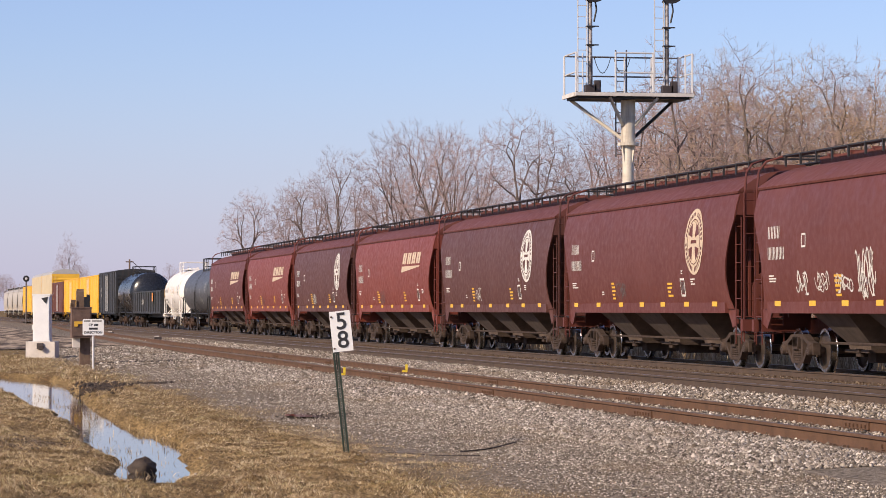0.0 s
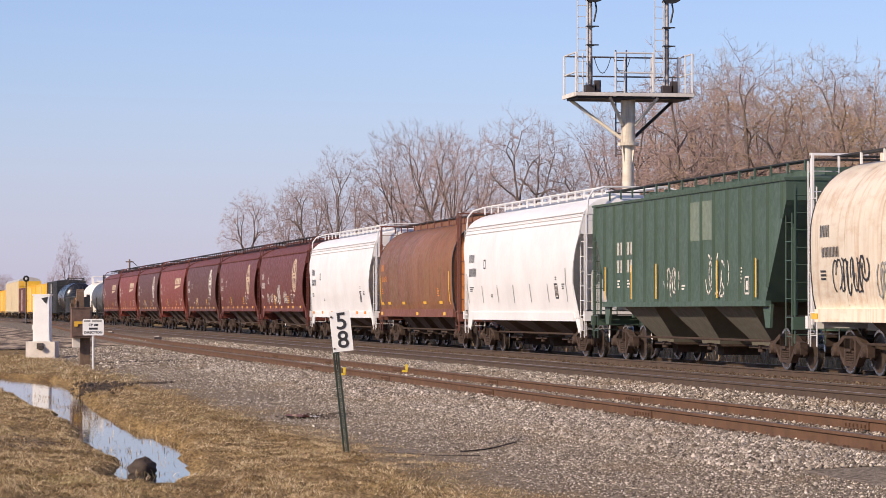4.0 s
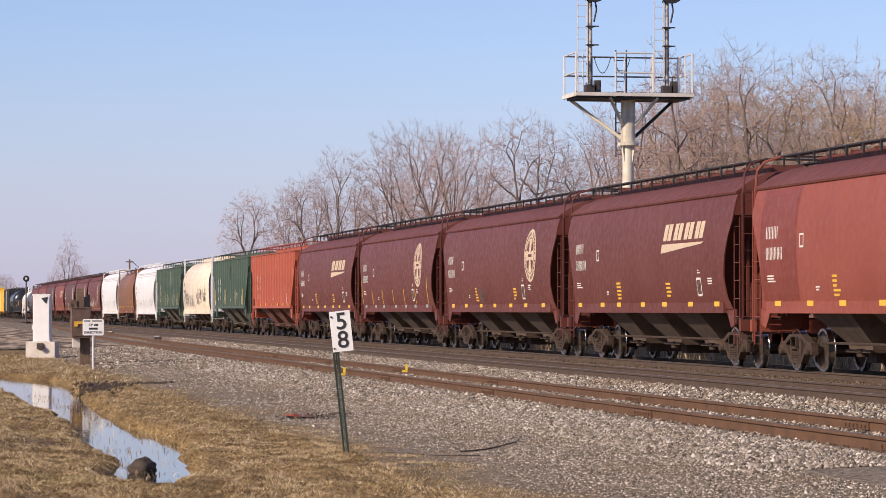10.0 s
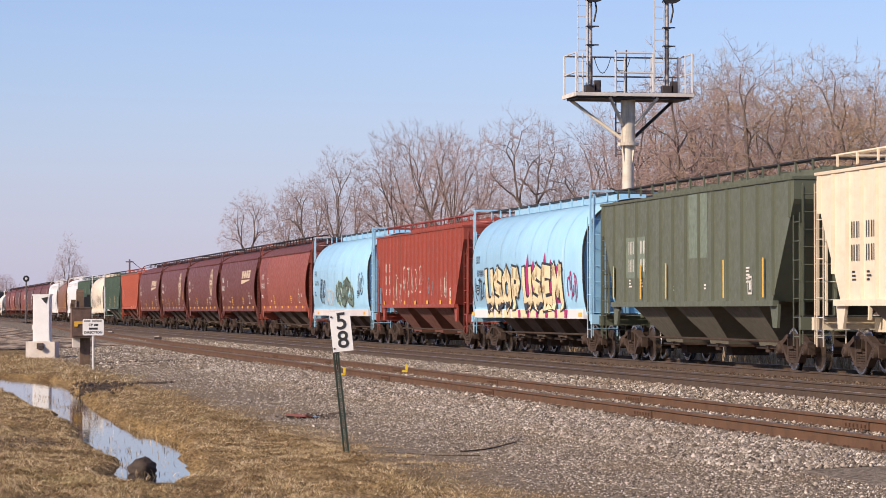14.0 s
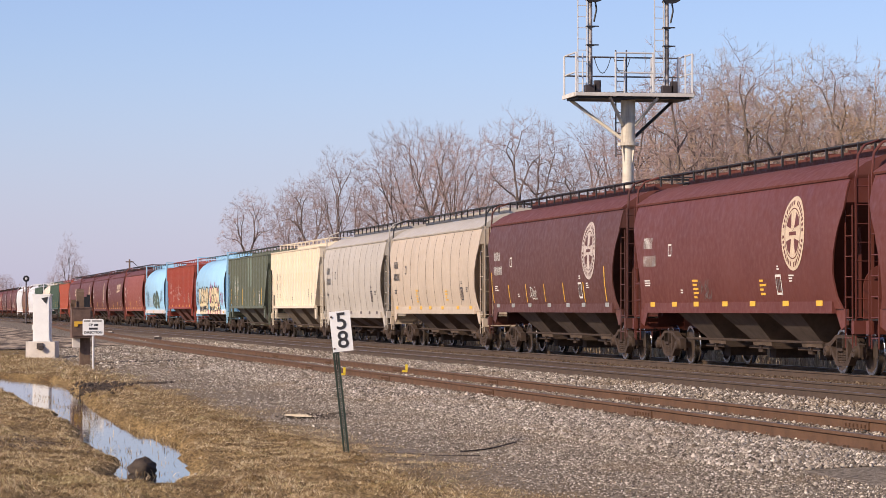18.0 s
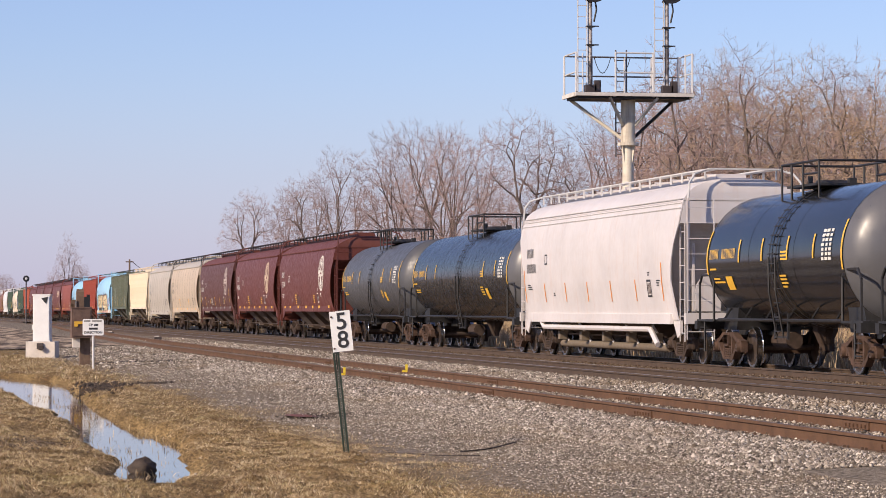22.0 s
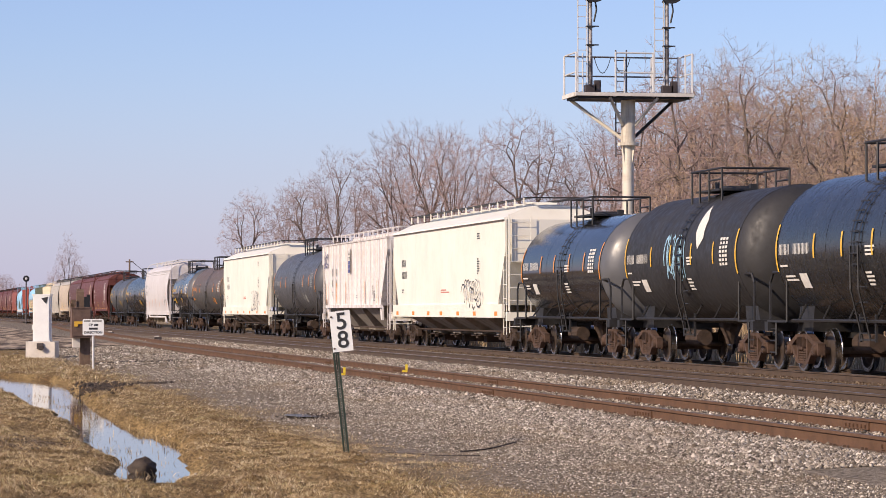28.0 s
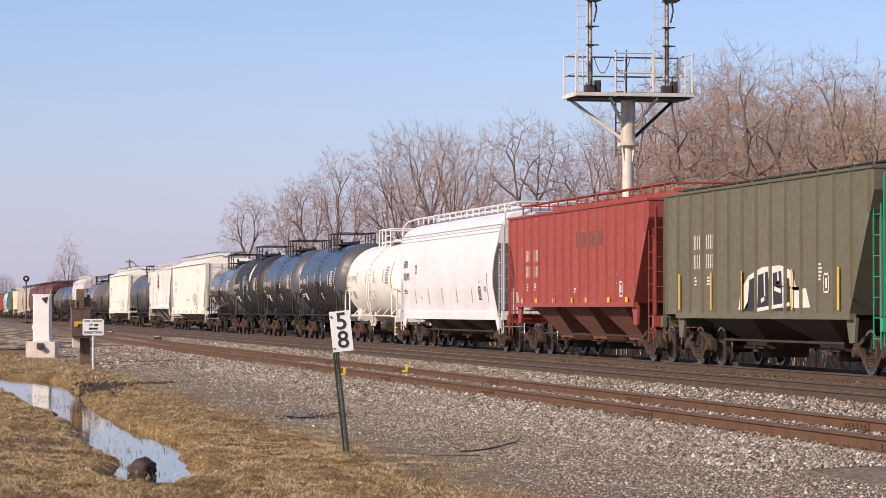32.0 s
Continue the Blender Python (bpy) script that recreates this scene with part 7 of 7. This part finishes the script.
def build_far_things():
    y = ray_y(229, 27.5)
    pole = thing("utility_pole", "distant grey timber utility pole with a stay wire", "utility pole", (27.5, y, 0.1))
    part("pole", Shape().tube((0, 0, 0), (0, 0, 7.4), 0.14, 0.1, 8), M["wood"], pole)
    part("crossarm", Shape().box(0, 0, 7.1, 0.9, 0.1, 0.12), M["wood"], pole)
    part("stay_wire", Shape().tube((0.2, 0, 7.2), (2.2, 0, 5.6), 0.04, n=5), M["galv_dark"], pole)
    y = ray_y(46, 14.0)
    sg = thing("signal_post", "distant signal with a round black backing", "railway signal", (14.0, y, 0.1))
    part("mast", Shape().tube((0, 0, 0), (0, 0, 4.6), 0.07, n=8), M["galv_dark"], sg)
    part("target", Shape().lathe([(0, 0.02), (0, 0.33), (0.05, 0.33), (0.05, 0.02)], (0, -0.1, 4.75), "y", 20), M["black"], sg)
    part("lamp_case", Shape().lathe([(-0.1, 0.1), (0.0, 0.14)], (0, -0.12, 4.75), "y", 12), M["galv"], sg)
    for px, py in ((196, 592), (279, 591)):
        yy = ray_y(px, 13.2)
        st = thing("switch_stand", "low rusty switch machine between the tracks", "switch machine", (13.2, yy, 0.16))
        part("case", Shape().box(0, 0, 0.08, 0.36, 0.5, 0.16), M["dark_iron"], st)
        part("lid", Shape().box(-0.05, -0.1, 0.18, 0.2, 0.25, 0.05), M["concrete"], st)


build_far_things()


def build_ballast():
    rs = np.random.RandomState(4)
    mat = island_material("crushed_stone", [(0.0, (0.07, 0.056, 0.042)), (0.35, (0.235, 0.195, 0.15)), (0.75, (0.43, 0.37, 0.295)), (0.92, (0.70, 0.61, 0.50)), (1.0, (0.88, 0.82, 0.71))],
                          patches=((0.45, 0.52, 0.7, 0.55, (0.24, 0.165, 0.09)), (1.3, 0.56, 0.72, 0.4, (0.15, 0.12, 0.095))))
    xs, ys, ss = [], [], []
    for n, x0, x1, y0, y1, s0, s1 in ((60000, 4.9, 8.3, 22.0, 48, 0.006, 0.016), (48000, 7.9, 9.75, 26.0, 48, 0.011, 0.030), (22000, 4.4, 8.0, 48, 80, 0.008, 0.022), (24000, 7.8, 9.75, 48, 80, 0.014, 0.038), (12000, 4.4, 9.75, 80, 120, 0.02, 0.045), (9000, 9.9, 11.7, 30, 80, 0.014, 0.03),
                                      (30000, 11.7, 14.9, 36, 90, 0.014, 0.036), (9000, 11.7, 14.9, 90, 150, 0.02, 0.045)):
        x, y = rs.uniform(x0, x1, n), rs.uniform(y0, y1, n)
        w = np.array([noise.noise(Vector((a * 0.5, b * 0.25, 0))) for a, b in zip(x, y)])
        edge = 5.55 + 0.9 * w
        keep = (x > 11.6) | (rs.uniform(0, 1, n) < np.clip((x - edge) / 1.6, 0.03, 1))
        xs.append(x[keep])
        ys.append(y[keep])
        ss.append(rs.uniform(s0, s1, keep.sum()) * np.where(rs.uniform(0, 1, keep.sum()) > 0.93, 1.5, 1.0))
    n, m = 16000, 1100
    x, y = np.concatenate([rs.uniform(14.7, 21.5, n), rs.normal(1.75, 0.28, m)]), np.concatenate([rs.uniform(42, 110, n), rs.normal(36.6, 1.1, m)])
    v, f = stones(rs, x, y, np.concatenate([rs.uniform(0.014, 0.034, n), rs.uniform(0.008, 0.022, m)]))
    brown = island_material("sooty_stone", [(0.0, (0.06, 0.042, 0.028)), (0.6, (0.16, 0.115, 0.078)), (1.0, (0.30, 0.235, 0.17))])
    scatter("sooty_ballast", "brown sooty crushed stone round the main tracks", "gravel", v, f, brown)
    v, f = stones(rs, np.concatenate(xs), np.concatenate(ys), np.concatenate(ss))
    scatter("ballast_stone", "loose grey and whitish crushed stone along the tracks", "gravel", v, f, mat)


def blades(rs, x, y, length, width, lean, z=None, heading=None):
    n = len(x)
    z = gz(x, y) if z is None else z
    a, b = rs.uniform(0, 6.283, n), rs.uniform(0, 6.283, n)
    if heading is not None:
        a = heading + rs.normal(0, 0.7, n)
    tilt = rs.uniform(lean[0], lean[1], n)
    base = np.stack([x, y, z - 0.01], -1)
    out = np.stack([np.cos(a) * np.sin(tilt), np.sin(a) * np.sin(tilt), np.cos(tilt)], -1)
    side = np.stack([np.cos(b), np.sin(b), np.zeros(n)], -1) * width[:, None] / 2
    mid = base + out * (length * 0.55)[:, None]
    tip = base + (out * np.array([1.25, 1.25, 0.8])) * length[:, None]
    v = np.stack([base - side, base + side, mid - side * 0.8, mid + side * 0.8, tip], 1)
    f = np.array([(0, 1, 3), (0, 3, 2), (2, 3, 4)])[None] + (np.arange(n) * 5)[:, None, None]
    return v.reshape(-1, 3), f.reshape(-1, 3)


def field(x, y, sx, sy, k):
    return np.array([noise.noise(Vector((a * sx, b * sy, k))) for a, b in zip(x.tolist(), y.tolist())])


def build_grass():
    rs = np.random.RandomState(9)
    straw = island_material("dry_straw", [(0.0, (0.06, 0.034, 0.014)), (0.3, (0.26, 0.165, 0.075)), (0.62, (0.60, 0.435, 0.225)), (0.9, (0.90, 0.74, 0.48)), (1.0, (0.26, 0.26, 0.055))],
                            patches=((0.9, 0.5, 0.66, 0.5, (0.17, 0.09, 0.04)), (0.4, 0.54, 0.68, 0.55, (0.24, 0.22, 0.065)), (2.6, 0.54, 0.68, 0.6, (0.075, 0.045, 0.025))))
    X, Y, Ln, W, Hd = [], [], [], [], []
    for n, x0, x1, y0, y1, l0, l1, w in ((330000, 0.8, 6.8, 24.5, 40, 0.016, 0.058, 0.0050), (130000, 1.2, 6.6, 40, 62, 0.022, 0.075, 0.0065), (50000, 1.8, 7.0, 62, 105, 0.04, 0.13, 0.012)):
        x, y = rs.uniform(x0, x1, n), rs.uniform(y0, y1, n)
        w1, w2, w3, hump = field(x, y, 0.5, 0.25, 0), field(x, y, 1.3, 0.8, 7), field(x, y, 4.5, 2.0, 3), field(x, y, 2.3, 1.0, 5)
        edge = 5.55 + 0.9 * w1
        wet = np.array([shore(a, b) for a, b in zip(x.tolist(), y.tolist())])
        keep = (rs.uniform(0, 1, n) < np.clip((edge + 0.5 - x) / 1.3, 0.02, 1)) & (rs.uniform(0, 1, n) < np.clip(0.80 + 1.0 * w2 + 1.0 * w3, 0.12, 1)) & (wet < -0.03)
        X.append(x[keep])
        Y.append(y[keep])
        Ln.append(rs.uniform(l0, l1, keep.sum()) * ((1 + 0.4 * w2 + 0.9 * np.clip(hump, 0, 1)) * np.clip(-wet / 0.2, 0.6, 1))[keep])
        W.append(np.full(keep.sum(), w))
        Hd.append((w3 * 5 + w2 * 4)[keep])
    v, f = blades(rs, np.concatenate(X), np.concatenate(Y), np.concatenate(Ln), np.concatenate(W), (0.35, 1.4), None, np.concatenate(Hd))
    scatter("dry_grass", "flattened straw-coloured winter grass", "grass", v, f, straw)
    n = 6000
    y = rs.uniform(29, 62, n)
    x = np.array([ditch_line(b) for b in y]) + rs.uniform(-0.9, 0.9, n)
    wet = np.array([shore(a, b) for a, b in zip(x, y)])
    k = (wet > -0.02) & (rs.uniform(0, 1, n) < np.clip(0.16 + 1.2 * field(x, y, 2.0, 1.0, 4) + 0.4 * np.exp(-np.abs(wet) / 0.06), 0.03, 1))
    v, f = blades(rs, x[k], y[k], rs.uniform(0.03, 0.10, k.sum()), np.full(k.sum(), 0.007), (0.1, 1.2), np.full(k.sum(), -0.12))
    scatter("drowned_grass", "sparse dead stalks standing in the water", "grass", v, f, straw)
    reed = island_material("dry_reed", [(0.0, (0.30, 0.20, 0.11)), (0.5, (0.50, 0.36, 0.21)), (1.0, (0.68, 0.53, 0.34))])
    n = 60000
    x, y = rs.uniform(22.2, 36, n), rs.uniform(60, 180, n)
    v, f = blades(rs, x, y, rs.uniform(0.5, 1.25, n) * np.where(x > 27, 1.25, 1.0), np.full(n, 0.022), (0.0, 0.4))
    scatter("dry_reeds", "pale dry reeds along the far side of the tracks", "reeds", v, f, reed)


build_ballast()
build_grass()

motions()
